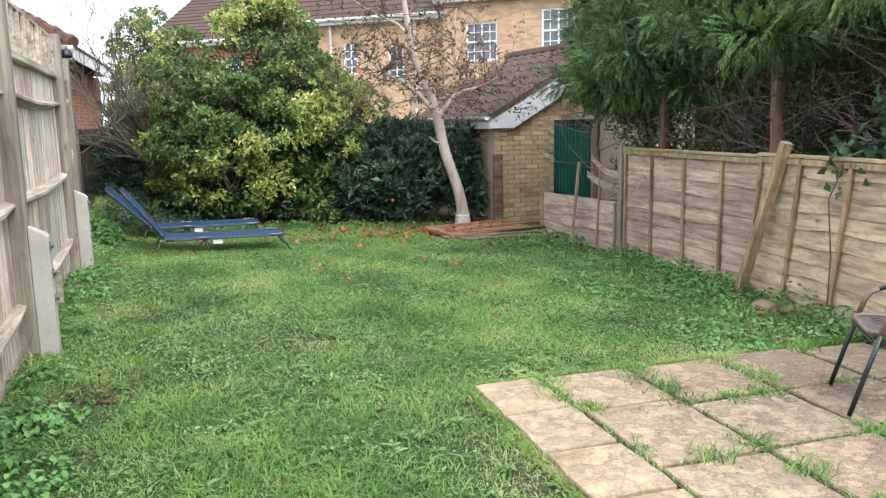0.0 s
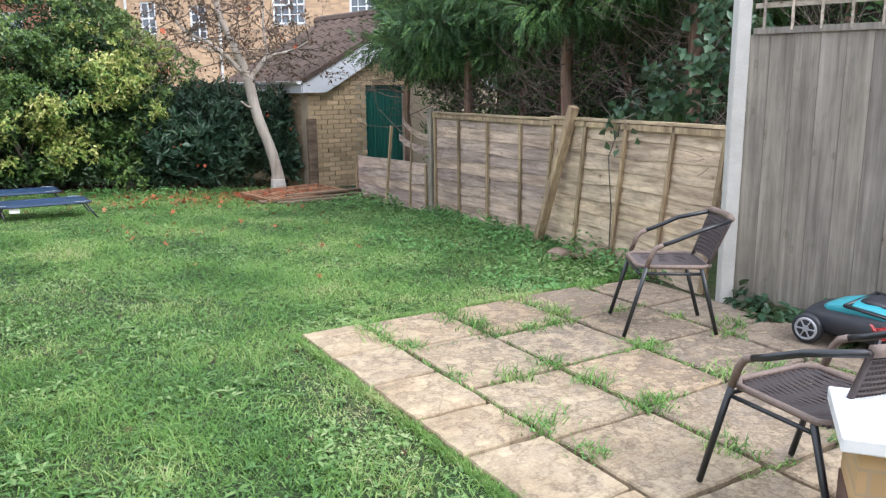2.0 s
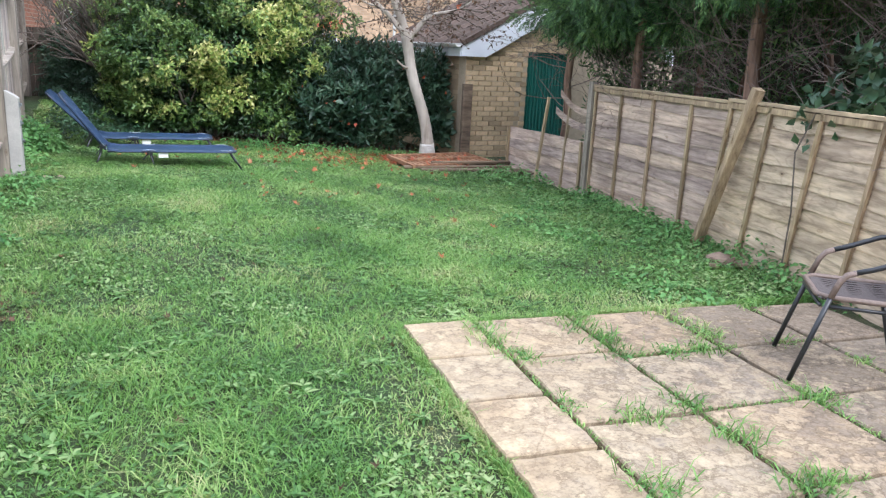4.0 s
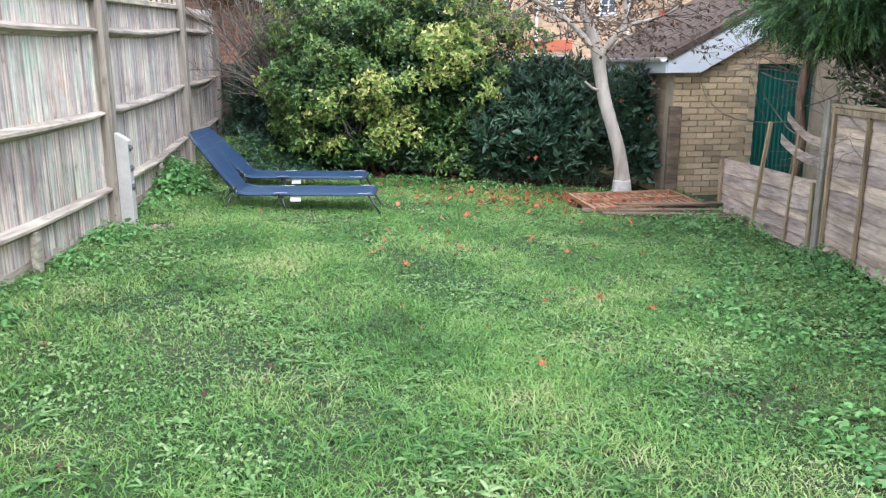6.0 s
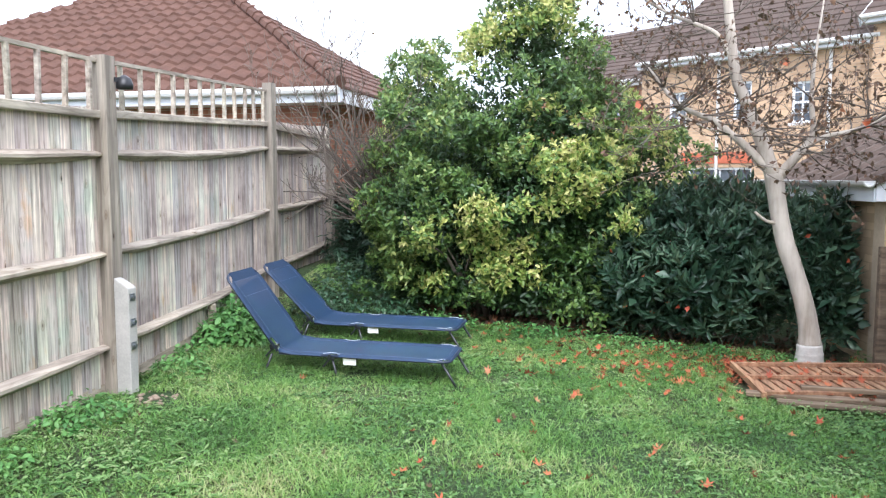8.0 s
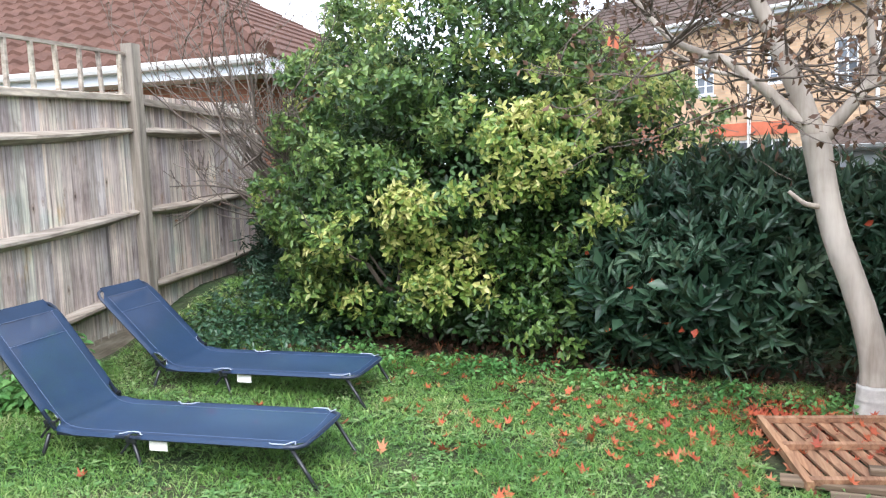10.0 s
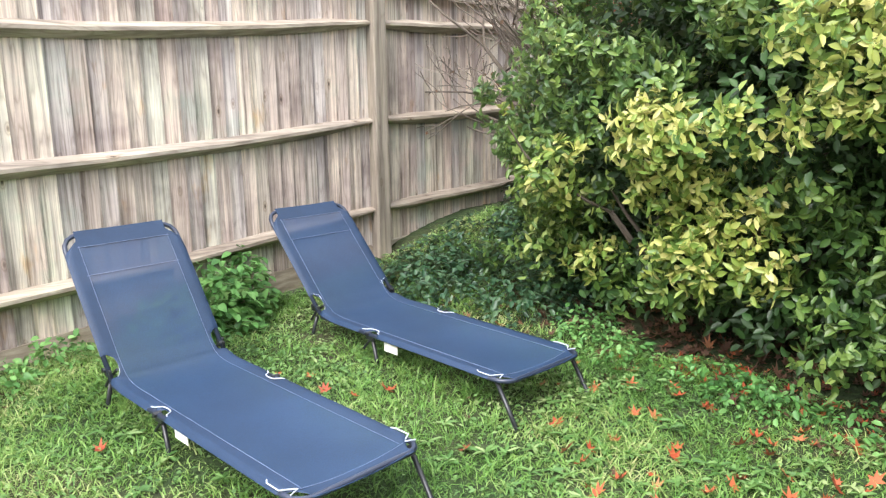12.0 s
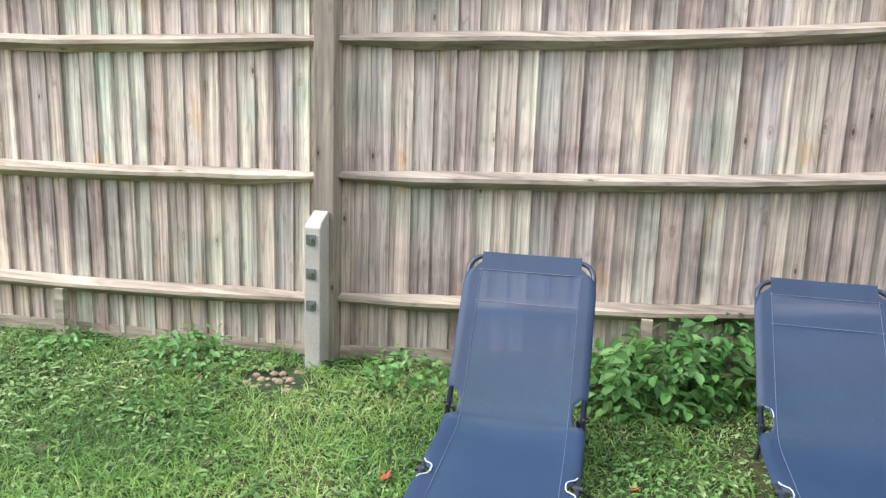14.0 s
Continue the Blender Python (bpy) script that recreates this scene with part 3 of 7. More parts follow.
def build_patio():
    patio = thing("pavement", (2.6, 2.0, -0.02), "cream riven stone patio slabs with weeds in the joints", "patio", kind="structure")
    part("bedding", Shape().box((2.95, 0.72, -0.06), (3.14, 6.4, 0.08)), SOIL, patio, "dark earth under the slabs")
    rng = random.Random(4)
    layout = []
    ycuts = [[4.0, 3.5, 3.02, 2.54, 2.14, 1.6, 1.1, 0.6, 0.1, -0.4, -0.9, -1.4], [3.97, 3.42, 2.72, 2.08, 1.45, 0.85, 0.25, -0.35, -0.95, -1.55],
             [3.97, 3.34, 2.73, 2.12, 1.42, 0.8, 0.2, -0.4, -1.0], [3.98, 3.33, 2.74, 2.1, 1.5, 0.9, 0.3, -0.3, -0.9], [3.9, 3.3, 2.7, 2.1, 1.5, 0.9, 0.3, -0.3]]
    for col in range(5):
        for a, b in zip(ycuts[col], ycuts[col][1:]):
            layout.append((PX[col], b, PX[col + 1], a))
    for x0, y0, x1, y1 in layout:
        g = 0.015
        s = Shape()
        n = 5
        w, h = x1 - x0 - 2 * g, y1 - y0 - 2 * g
        edge = []
        for k in range(4 * n):
            side, u = k // n, (k % n) / n
            px, py = ((u, 0), (1, u), (1 - u, 1), (0, 1 - u))[side]
            jx, jy = rng.uniform(-0.006, 0.006), rng.uniform(-0.006, 0.006)
            edge.append((x0 + g + px * w + jx, y0 + g + py * h + jy))
        tilt = [rng.uniform(-0.004, 0.004) for _ in range(3)]
        cx, cy = (x0 + x1) / 2, (y0 + y1) / 2
        top = lambda x, y: PATIO_Z + tilt[0] + tilt[1] * (x - cx) * 2 + tilt[2] * (y - cy) * 2
        ring = [[(x, y, -0.025) for x, y in edge], [(x, y, top(x, y) - 0.008) for x, y in edge],
                [(cx + (x - cx) * 0.975, cy + (y - cy) * 0.975, top(x, y)) for x, y in edge]]
        part("slab", s.loft(ring), SLAB, patio)


build_patio()


# ---- long side fence ----
Y0, Y1 = 1.6, 13.95
POSTS_Y = [2.1, 5.27, 8.26, 11.48, 13.9]
RISE = 0.045


def rail_z(base, y):
    """The rails follow the ground up the garden, and sag between posts."""
    span = [p for p in POSTS_Y if p <= y]
    a = span[-1] if span else POSTS_Y[0] - 3.1
    u = min(1, max(0, (y - a) / 3.1))
    up = RISE * max(0, y - 8.2) + 0.008 * min(0, y - 8.2)
    return base + up - 0.035 * math.sin(math.pi * u)


def build_side_fence():
    fence = thing("fence", (lf(8), 8, 0.12), "weathered grey featheredge timber fence with trellis top", "fence")
    rng = random.Random(7)
    board = Shape()
    # feathered board: thick at one edge, thin at the other
    board.add([(0.003, 0, 0), (0.024, 0.122, 0), (0.004, 0.122, 0), (-0.003, 0, 0), (0.003, 0, 1), (0.024, 0.122, 1), (0.004, 0.122, 1), (-0.003, 0, 1)],
              [(3, 2, 1, 0), (4, 5, 6, 7), (0, 1, 5, 4), (1, 2, 6, 5), (2, 3, 7, 6), (3, 0, 4, 7)])
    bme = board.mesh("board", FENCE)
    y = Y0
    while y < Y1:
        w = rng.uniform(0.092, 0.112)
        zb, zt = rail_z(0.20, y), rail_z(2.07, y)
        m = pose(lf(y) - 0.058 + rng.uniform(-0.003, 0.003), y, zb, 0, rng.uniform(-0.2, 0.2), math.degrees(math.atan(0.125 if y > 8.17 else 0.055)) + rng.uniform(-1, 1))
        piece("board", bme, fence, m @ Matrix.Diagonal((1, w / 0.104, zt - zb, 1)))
        y += w
    # gravel boards along the ground
    for a, b in zip([Y0] + POSTS_Y[1:-1], POSTS_Y[1:]):
        part("gravel_board", Shape().beam((lf(a) - 0.045, a + 0.05, rail_z(0.125, a)), (lf(b) - 0.045, b - 0.05, rail_z(0.125, b)), 0.024, 0.15), RAIL, fence)
    # rails, each in several lengths that follow the sag
    for base, h in ((0.46, 0.085), (1.09, 0.085), (1.755, 0.085)):
        for a, b in zip(POSTS_Y[:-1], POSTS_Y[1:]):
            ys = np.linspace(a + 0.055, b - 0.055, 9)
            ring = []
            for k, yy in enumerate(ys):
                x, z = lf(yy) - 0.005, rail_z(base, yy) + rng.uniform(-0.004, 0.004)
                tip = 0.5 if k in (0, 8) else 1.0
                # arris rail: a triangular bar with a sloping top
                ring.append([(x - 0.04, yy, z + h / 2 * tip), (x - 0.018 , yy, z + h / 2 * tip), (x + 0.036 * tip, yy, z + 0.014 * tip), (x + 0.036 * tip, yy, z - 0.006), (x - 0.02, yy, z - h / 2 * tip), (x - 0.04, yy, z - h / 2 * tip)])
            part("rail", Shape().loft(ring), RAIL, fence)
    # capping rail and trellis
    for a, b in zip(POSTS_Y[:-2], POSTS_Y[1:-1]):
        za, zb = rail_z(2.02, a), rail_z(2.02, b - 0.06)
        part("capping_rail", Shape().beam((lf(a) - 0.01, a + 0.05, za), (lf(b) - 0.01, b - 0.05, zb), 0.05, 0.055, chamfer=0.006), RAIL, fence)
        part("trellis_rail", Shape().beam((lf(a) - 0.015, a + 0.05, za + 0.35), (lf(b) - 0.015, b - 0.05, zb + 0.35), 0.03, 0.026), RAIL, fence)
        n = 12
        for k in range(1, n + 1):
            yy = a + (b - a) * k / (n + 0.6)
            u = (yy - a) / (b - a)
            z = za + (zb - za) * u
            part("trellis_batten", Shape().beam((lf(yy) - 0.012, yy, z + 0.02), (lf(yy) - 0.012 + rng.uniform(-0.008, 0.008), yy + rng.uniform(-0.01, 0.01), z + 0.34), 0.02, 0.032, up=(1, 0, 0)), RAIL, fence)
    part("capping_rail", Shape().beam((lf(11.5) - 0.01, 11.55, rail_z(2.0, 11.5)), (lf(13.9) - 0.01, 13.88, rail_z(2.0, 11.5) - 0.02), 0.05, 0.055), RAIL, fence)
    for y, top in zip(POSTS_Y, (2.35, 2.36, 2.40, 2.60, 1.95)):
        s = Shape().beam((lf(y) + 0.005, y, -0.3), (lf(y) + 0.005, y, top), 0.11, 0.11, up=(0, 1, 0), chamfer=0.006)
        part("post", s, POST, fence)
        if y in (5.27, 8.26):
            x = lf(y) + 0.118
            st = Shape().loft([[(x + a, y + b - 0.01, z) for a, b in ((-0.055, -0.043), (-0.055, 0.043), (0.055, 0.043), (0.055, -0.043))] for z in (-0.3, 0.86)]
                              + [[(x + a, y + b - 0.01, z) for a, b, z in ((-0.055, -0.04, 0.93), (-0.055, 0.04, 0.93), (0.03, 0.036, 0.885), (0.03, -0.036, 0.885))]])
            stub = part("spur_post", st, STUB, fence, "pale grey repair spur post bolted on", bevel=0.006)
            for z in (0.80, 0.63, 0.47):
                b = Shape().box((x + 0.058, y - 0.015, z), (0.006, 0.05, 0.05)).tube([(x + 0.06, y - 0.015, z), (x + 0.078, y - 0.015, z)], 0.014, 6)
                part("bolt", b, STEEL, stub, "galvanised square washer and bolt")
    for y in (6.72, 9.85):
        part("prop", Shape().beam((lf(y) + 0.02, y, -0.05), (lf(y) + 0.02, y, rail_z(0.44, y)), 0.05, 0.055, up=(0, 1, 0)), RAIL, fence)


build_side_fence()


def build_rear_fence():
    f = thing("fence", (0, 13.95, 0.1), "very dark brown timber fence behind the bushes", "fence")
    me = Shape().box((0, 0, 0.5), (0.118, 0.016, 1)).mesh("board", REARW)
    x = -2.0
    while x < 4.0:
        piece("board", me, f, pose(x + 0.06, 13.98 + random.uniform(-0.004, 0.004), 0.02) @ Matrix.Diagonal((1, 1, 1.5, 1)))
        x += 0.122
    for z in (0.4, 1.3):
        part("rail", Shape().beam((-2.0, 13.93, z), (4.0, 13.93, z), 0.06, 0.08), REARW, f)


build_rear_fence()


# ---- low lap-panel fence ----
def lap_panel(fence, p, q, z0, z1, lean, n_batten, slats, shade=LAP, cap=True, rough=1.0):
    """Overlapping wavy slats between p and q, with battens; lean is the sideways slip of the top along the fence."""
    rng = random.Random(round(p[0] * 1000))
    p, q = Vector((*p, 0)), Vector((*q, 0))
    d = (q - p).normalized()
    nrm = Vector((-d.y, d.x, 0))
    L = (q - p).length
    hgt = z1 - z0
    def at(u, z, out):
        return p + d * (u * L + lean * (z - z0)) + nrm * out + Vector((0, 0, z))
    step = hgt / slats
    for k in range(slats):
        za = z0 + k * step
        ph, amp = rng.uniform(0, 6), rng.uniform(0.006, 0.016) * rough
        rows = []
        for out, z, wv in ((0.004, za - 0.012, 1.0), (-0.008, za + step + 0.012, 0.3), (-0.016, za + step + 0.012, 0.3), (-0.004, za - 0.012, 1.0)):
            rows.append([at(u, z + amp * wv * (math.sin(ph + u * 9) + 0.5 * math.sin(ph * 2 + u * 23)), out) for u in np.linspace(0.01, 0.99, 16)])
        part("slat", Shape().sheet(rows + [rows[0]]), shade, fence)
    for k in range(n_batten + 2):
        u = k / (n_batten + 1)
        u = min(max(u, 0.02), 0.98)
        part("batten", Shape().beam(at(u, z0, 0.02), at(u, z1, 0.02), 0.022, 0.036, up=tuple(d)), BATTEN, fence)
    if cap:
        part("cap", Shape().beam(at(0, z1 + 0.012, 0.005), at(1, z1 + 0.012, 0.005), 0.06, 0.024), CAP, fence)
        part("top_rail", Shape().beam(at(0, z1 - 0.03, 0.02), at(1, z1 - 0.03, 0.02), 0.022, 0.045), BATTEN, fence)


def build_low_fence():
    f = thing("fence", (4.5, 6, -0.03), "worn brown overlap panel fence with a leaning post", "fence")
    lap_panel(f, (4.19, 3.37), (4.47, 5.64), 0.0, 1.175, -0.15, 3, 9, LAPPALE)
    lap_panel(f, (4.56, 5.50), (4.72, 8.14), -0.03, 1.15, 0.0, 3, 9)
    part("post", Shape().beam((4.31, 5.58, -0.2), (4.36, 5.07, 1.29), 0.08, 0.075, up=(0.2, 1, 0), chamfer=0.006), BATTEN, f, "pale leaning fence post")
    part("post", Shape().beam((4.73, 8.22, -0.3), (4.73, 8.22, 1.20), 0.085, 0.085, up=(0, 1, 0), chamfer=0.006), POST, f)
    g = thing("fence", (4.6, 9.2, -0.07), "broken low lap panel with two thin stakes", "fence")
    lap_panel(g, (4.72, 8.3), (4.52, 10.08), -0.12, 0.5, 0.0, 0, 5, cap=False, rough=1.6)
    part("slat", Shape().sheet([[(4.74 - 0.1 * u, 8.32 + 0.62 * u, 0.62 + 0.16 * u * u + o) for u in np.linspace(0, 1, 8)] for o in (0, 0.09, 0.09)]), LAP, g)
    part("slat", Shape().sheet([[(4.73 - 0.1 * u, 8.32 + 0.5 * u, 0.80 + 0.2 * u * u + o) for u in np.linspace(0, 1, 8)] for o in (0, 0.08, 0.08)]), LAP, g)
    part("stake", Shape().beam((4.47, 9.06, -0.2), (4.56, 9.0, 0.97), 0.03, 0.035, up=(0, 1, 0)), BATTEN, g)
    part("stake", Shape().beam((4.66, 8.72, -0.2), (4.70, 8.68, 0.95), 0.03, 0.035, up=(0, 1, 0)), BATTEN, g)


build_low_fence()


# ---- tall boundary fence by the patio ----
def build_tall_fence():
    f = thing("fence", (4.3, 2, 0.0), "tall grey closeboard fence panel with square trellis", "fence")
    d = Vector((0.40, -0.916, 0)).normalized()
    a = Vector((4.16, 3.09, 0))
    nrm = Vector((d.y, -d.x, 0))
    me = Shape().box((0, 0, 0.5), (0.1445, 0.018, 1)).mesh("board", TALL)
    ang = math.degrees(math.atan2(d.y, d.x))
    L = 3.6
    k = 0
    while k * 0.146 < L:
        c = a + d * (k * 0.146 + 0.03)
        piece("board", me, f, pose(c.x, c.y, 0.03, 0, 0, ang) @ Matrix.Translation((0, 0.003 * (k % 2), 0)) @ Matrix.Diagonal((1, 1, 1.75, 1)))
        k += 1
    part("rail", Shape().beam(a + Vector((0, 0, 1.8)), a + d * L + Vector((0, 0, 1.8)), 0.05, 0.04), TALL, f)
    part("rail", Shape().beam(a + Vector((0, 0, 2.25)), a + d * L + Vector((0, 0, 2.25)), 0.04, 0.035), TALL, f)
    for z in (1.955, 2.10):
        part("trellis_batten", Shape().beam(a + Vector((0, 0, z)), a + d * L + Vector((0, 0, z)), 0.012, 0.03), RAIL, f)
    for k in range(22):
        c = a + d * (0.06 + k * 0.166)
        part("trellis_batten", Shape().beam(c + Vector((0, 0, 1.8)) + nrm * 0.014, c + Vector((0, 0, 2.24)) + nrm * 0.014, 0.03, 0.012, up=tuple(d)), RAIL, f)
    part("post", Shape().beam((4.11, 3.15, -0.3), (4.11, 3.15, 2.3), 0.095, 0.085, up=(0.5, 0.84, 0), chamfer=0.008), CONCRETE, f, "pale concrete fence post")
    e = a + d * (L + 0.06)
    part("post", Shape().beam((e.x, e.y, -0.3), (e.x, e.y, 2.3), 0.1, 0.1, up=(0, 1, 0), chamfer=0.008), CONCRETE, f, "pale concrete fence post")


build_tall_fence()

# ---- garage beyond the tree ----
GC, GD, GE = Vector((4.30, 11.33, 0)), Vector((0.985, 0.17, 0)).normalized(), Vector((-0.17, 0.985, 0)).normalized()


def gp(a, e, z):
    """A point of the garage: a along the gable, e back along the eaves."""
    return GC + GD * a + GE * e + Vector((0, 0, z))


def build_garage():
    g = thing("garage", gp(0, 0, -0.3), "yellow brick garage with brown tiled roof and white bargeboard", "garage")
    W, LEN, EZ, TAN = 4.2, 2.9, 1.50, 0.54
    apex = EZ + TAN * W / 2
    # gable wall with the door opening, then side, back and far wall
    x0, x1, dt = 1.10, 1.90, 1.53
    def wall(pts, depth, inward):
        return Shape().add([p for p in pts] + [p + inward * depth for p in pts], [tuple(range(len(pts)))[::-1], tuple(range(len(pts), 2 * len(pts)))] + [(i, (i + 1) % len(pts), len(pts) + (i + 1) % len(pts), len(pts) + i) for i in range(len(pts))])
    gable = wall([gp(0, 0.012, -0.6), gp(x0, 0.012, -0.6), gp(x0, 0.012, dt), gp(x1, 0.012, dt), gp(x1, 0.012, -0.6), gp(W, 0.012, -0.6), gp(W, 0.012, EZ), gp(W / 2, 0.012, apex), gp(0, 0.012, EZ)], 0.2, GE)
    gw = part("gable_wall", gable, MORTAR, g, "yellow stock brickwork with sandy mortar")
    part("side_wall", wall([gp(0.002, 0.22, -0.6), gp(0.002, LEN, -0.6), gp(0.002, LEN, EZ), gp(0.002, 0.22, EZ)], 0.2, GD), SIDEBRICK, g)
    part("side_wall", wall([gp(W, 0.22, -0.6), gp(W, LEN, -0.6), gp(W, LEN, EZ), gp(W, 0.22, EZ)], -0.2, GD), SIDEBRICK, g)
    part("back_wall", wall([gp(0.2, LEN, -0.6), gp(W - 0.2, LEN, -0.6), gp(W - 0.2, LEN, EZ), gp(W / 2, LEN, apex), gp(0.2, LEN, EZ)], -0.2, GE), SIDEBRICK, g)
    # single bricks of the gable
    rng = random.Random(5)
    full = Shape().loft([[(a * k, b_, c * k2) for a, c in ((-0.1075, -0.0325), (0.1075, -0.0325), (0.1075, 0.0325), (-0.1075, 0.0325))] for b_, k, k2 in ((0.0, 1, 1), (-0.014, 1, 1), (-0.017, 0.975, 0.92))]).mesh("brick", BRICK)
    half = Shape().loft([[(a * k, b_, c * k2) for a, c in ((-0.051, -0.0325), (0.051, -0.0325), (0.051, 0.0325), (-0.051, 0.0325))] for b_, k, k2 in ((0.0, 1, 1), (-0.014, 1, 1), (-0.017, 0.95, 0.92))]).mesh("brick", BRICK)
    rot = math.degrees(math.atan2(GD.y, GD.x))
    for row in range(36):
        z = -0.3 + 0.0375 + row * 0.075
        lim0 = 0 if z < EZ else (z - EZ) / TAN + 0.05
        a = 0.0 if row % 2 else 0.1125
        if row % 2 == 0 and lim0 == 0:
            p = gp(0.054, 0.012, z)
            piece("brick", half, gw, pose(*p, 0, 0, rot))
        while a + 0.225 < W:
            c = a + 0.1125
            ok = c - 0.11 > lim0 and (c + 0.11 < x0 or (z > dt and c < 2.0))
            if ok:
                p = gp(c, 0.012 + rng.uniform(-0.001, 0.002), z)
                piece("brick", full, gw, pose(p.x, p.y, p.z, 0, rng.uniform(-0.3, 0.3), rot))
            elif c < x0 and c + 0.11 >= x0 and z < dt and x0 - (c - 0.11) > 0.1:
                p = gp(x0 - 0.054, 0.012, z)
                piece("brick", half, gw, pose(p.x, p.y, p.z, 0, 0, rot))
            a += 0.225
    # ribbed green door
    door = part("door", Shape().box((0, 0, 0), (0.001, 0.001, 0.001)), GREENDOOR, g, "dark green ribbed metal door")
    door.data = Shape().loft([[gp(a, 0.075 + o, z) for a, o in [(x0 + 0.008 + 0.0157 * i, 0.012 if i % 4 < 2 else -0.004) for i in range(51)] + [(x1 - 0.008, 0.05), (x0 + 0.008, 0.05)]] for z in (-0.55, dt - 0.01)]).mesh("door", GREENDOOR)
    # roof: two slopes of interlocking tiles in real courses
    def slope(side):
        n_rows, over = 9, 0.16
        run = W / 2 + over
        for r in range(n_rows):
            s0, s1 = r / n_rows * run, (r + 1) / n_rows * run + 0.03
            step = 0.30
            na = int((LEN + 0.3) / step)
            rows = [[], [], []]
            for i in range(na * 4 + 1):
                e = -0.14 + i * step / 4
                wv = 0.034 if i % 4 in (1, 2) else 0.0
                for k, (s, lift) in enumerate(((s0, 0.006), (s0, 0.030), (s1, 0.012))):
                    a = -over + s if side == 0 else W + over - s
                    z = EZ + 0.10 + (s - over) * TAN + lift + wv * (0 if k == 0 else 1)
                    rows[k].append(gp(a, e, z))
            part("tile_course", Shape().sheet(rows), ROOFTILE, g)
    slope(0)
    slope(1)
    part("ridge", Shape().tube([gp(W / 2, -0.14, apex + 0.11), gp(W / 2, LEN + 0.1, apex + 0.11)], 0.1, 8), ROOFTILE, g)
    # white fascia, gutter and bargeboards
    part("fascia", Shape().beam(gp(-0.15, -0.1, EZ - 0.03), gp(-0.15, LEN, EZ - 0.03), 0.02, 0.15), FASCIA, g)
    part("soffit", Shape().beam(gp(-0.075, -0.1, EZ - 0.095), gp(-0.075, LEN, EZ - 0.095), 0.13, 0.012), FASCIA, g)
    ring = lambda e: [gp(-0.215 + 0.055 * math.cos(t), e, EZ + 0.075 + 0.055 * math.sin(t)) for t in np.linspace(math.pi, 2 * math.pi, 8)] + [gp(-0.215 + 0.047 * math.cos(t), e, EZ + 0.078 + 0.047 * math.sin(t)) for t in np.linspace(2 * math.pi, math.pi, 8)]
    part("gutter", Shape().loft([ring(-0.13), ring(LEN)]), GUTTER, g)
    for sgn in (0, 1):
        a0, a1 = (-0.15, W / 2) if sgn == 0 else (W + 0.15, W / 2)
        zb = EZ - 0.10
        s = Shape().add([gp(a, e, z) for e in (-0.125, -0.095) for a, z in ((a0, zb), (a0 + (0.42 if sgn == 0 else -0.42), zb), (a1, zb + (W / 2 - 0.27) * TAN), (a1, apex + 0.075), (a0, EZ + 0.06))],
                        [(0, 1, 2, 3, 4), (9, 8, 7, 6, 5)] + [(i, (i + 1) % 5, 5 + (i + 1) % 5, 5 + i) for i in range(5)])
        part("bargeboard", s, FASCIA, g, "white painted bargeboard")
        part("verge", Shape().beam(gp(a0, -0.12, EZ + 0.085), gp(a1, -0.12, apex + 0.125), 0.07, 0.07), ROOFTILE, g)
    part("box_end", Shape().box((0, 0, 0), (0.001, 0.001, 0.001)), FASCIA, g).data = Shape().beam(gp(-0.15, -0.045, EZ - 0.03), gp(0.26, -0.045, EZ - 0.03), 0.09, 0.14).mesh("box_end", FASCIA)
    post = Shape().beam(gp(0.01, -0.06, -0.3), gp(0.01, -0.06, 1.0), 0.15, 0.075, up=tuple(GE), chamfer=0.01)
    single("wooden_post", post, PLANK, "brown weathered timber post against the garage wall", "post")


build_garage()


# ---- houses beyond ----
HQ, HD, HN = Vector((8.42, 24.47, 0)), Vector((0.808, -0.589, 0)), Vector((-0.589, -0.808, 0))


def hp(s, out, z):
    """A point of the far terrace: s along its front, out towards the garden."""
    return HQ + HD * s + HN * out + Vector((0, 0, z))


def h_box(s0, s1, o0, o1, z0, z1):
    vs = [hp(s, o, z) for s in (s0, s1) for o in (o0, o1) for z in (z0, z1)]
    return Shape().add(vs, [(0, 1, 3, 2), (4, 6, 7, 5), (0, 4, 5, 1), (2, 3, 7, 6), (0, 2, 6, 4), (1, 5, 7, 3)])


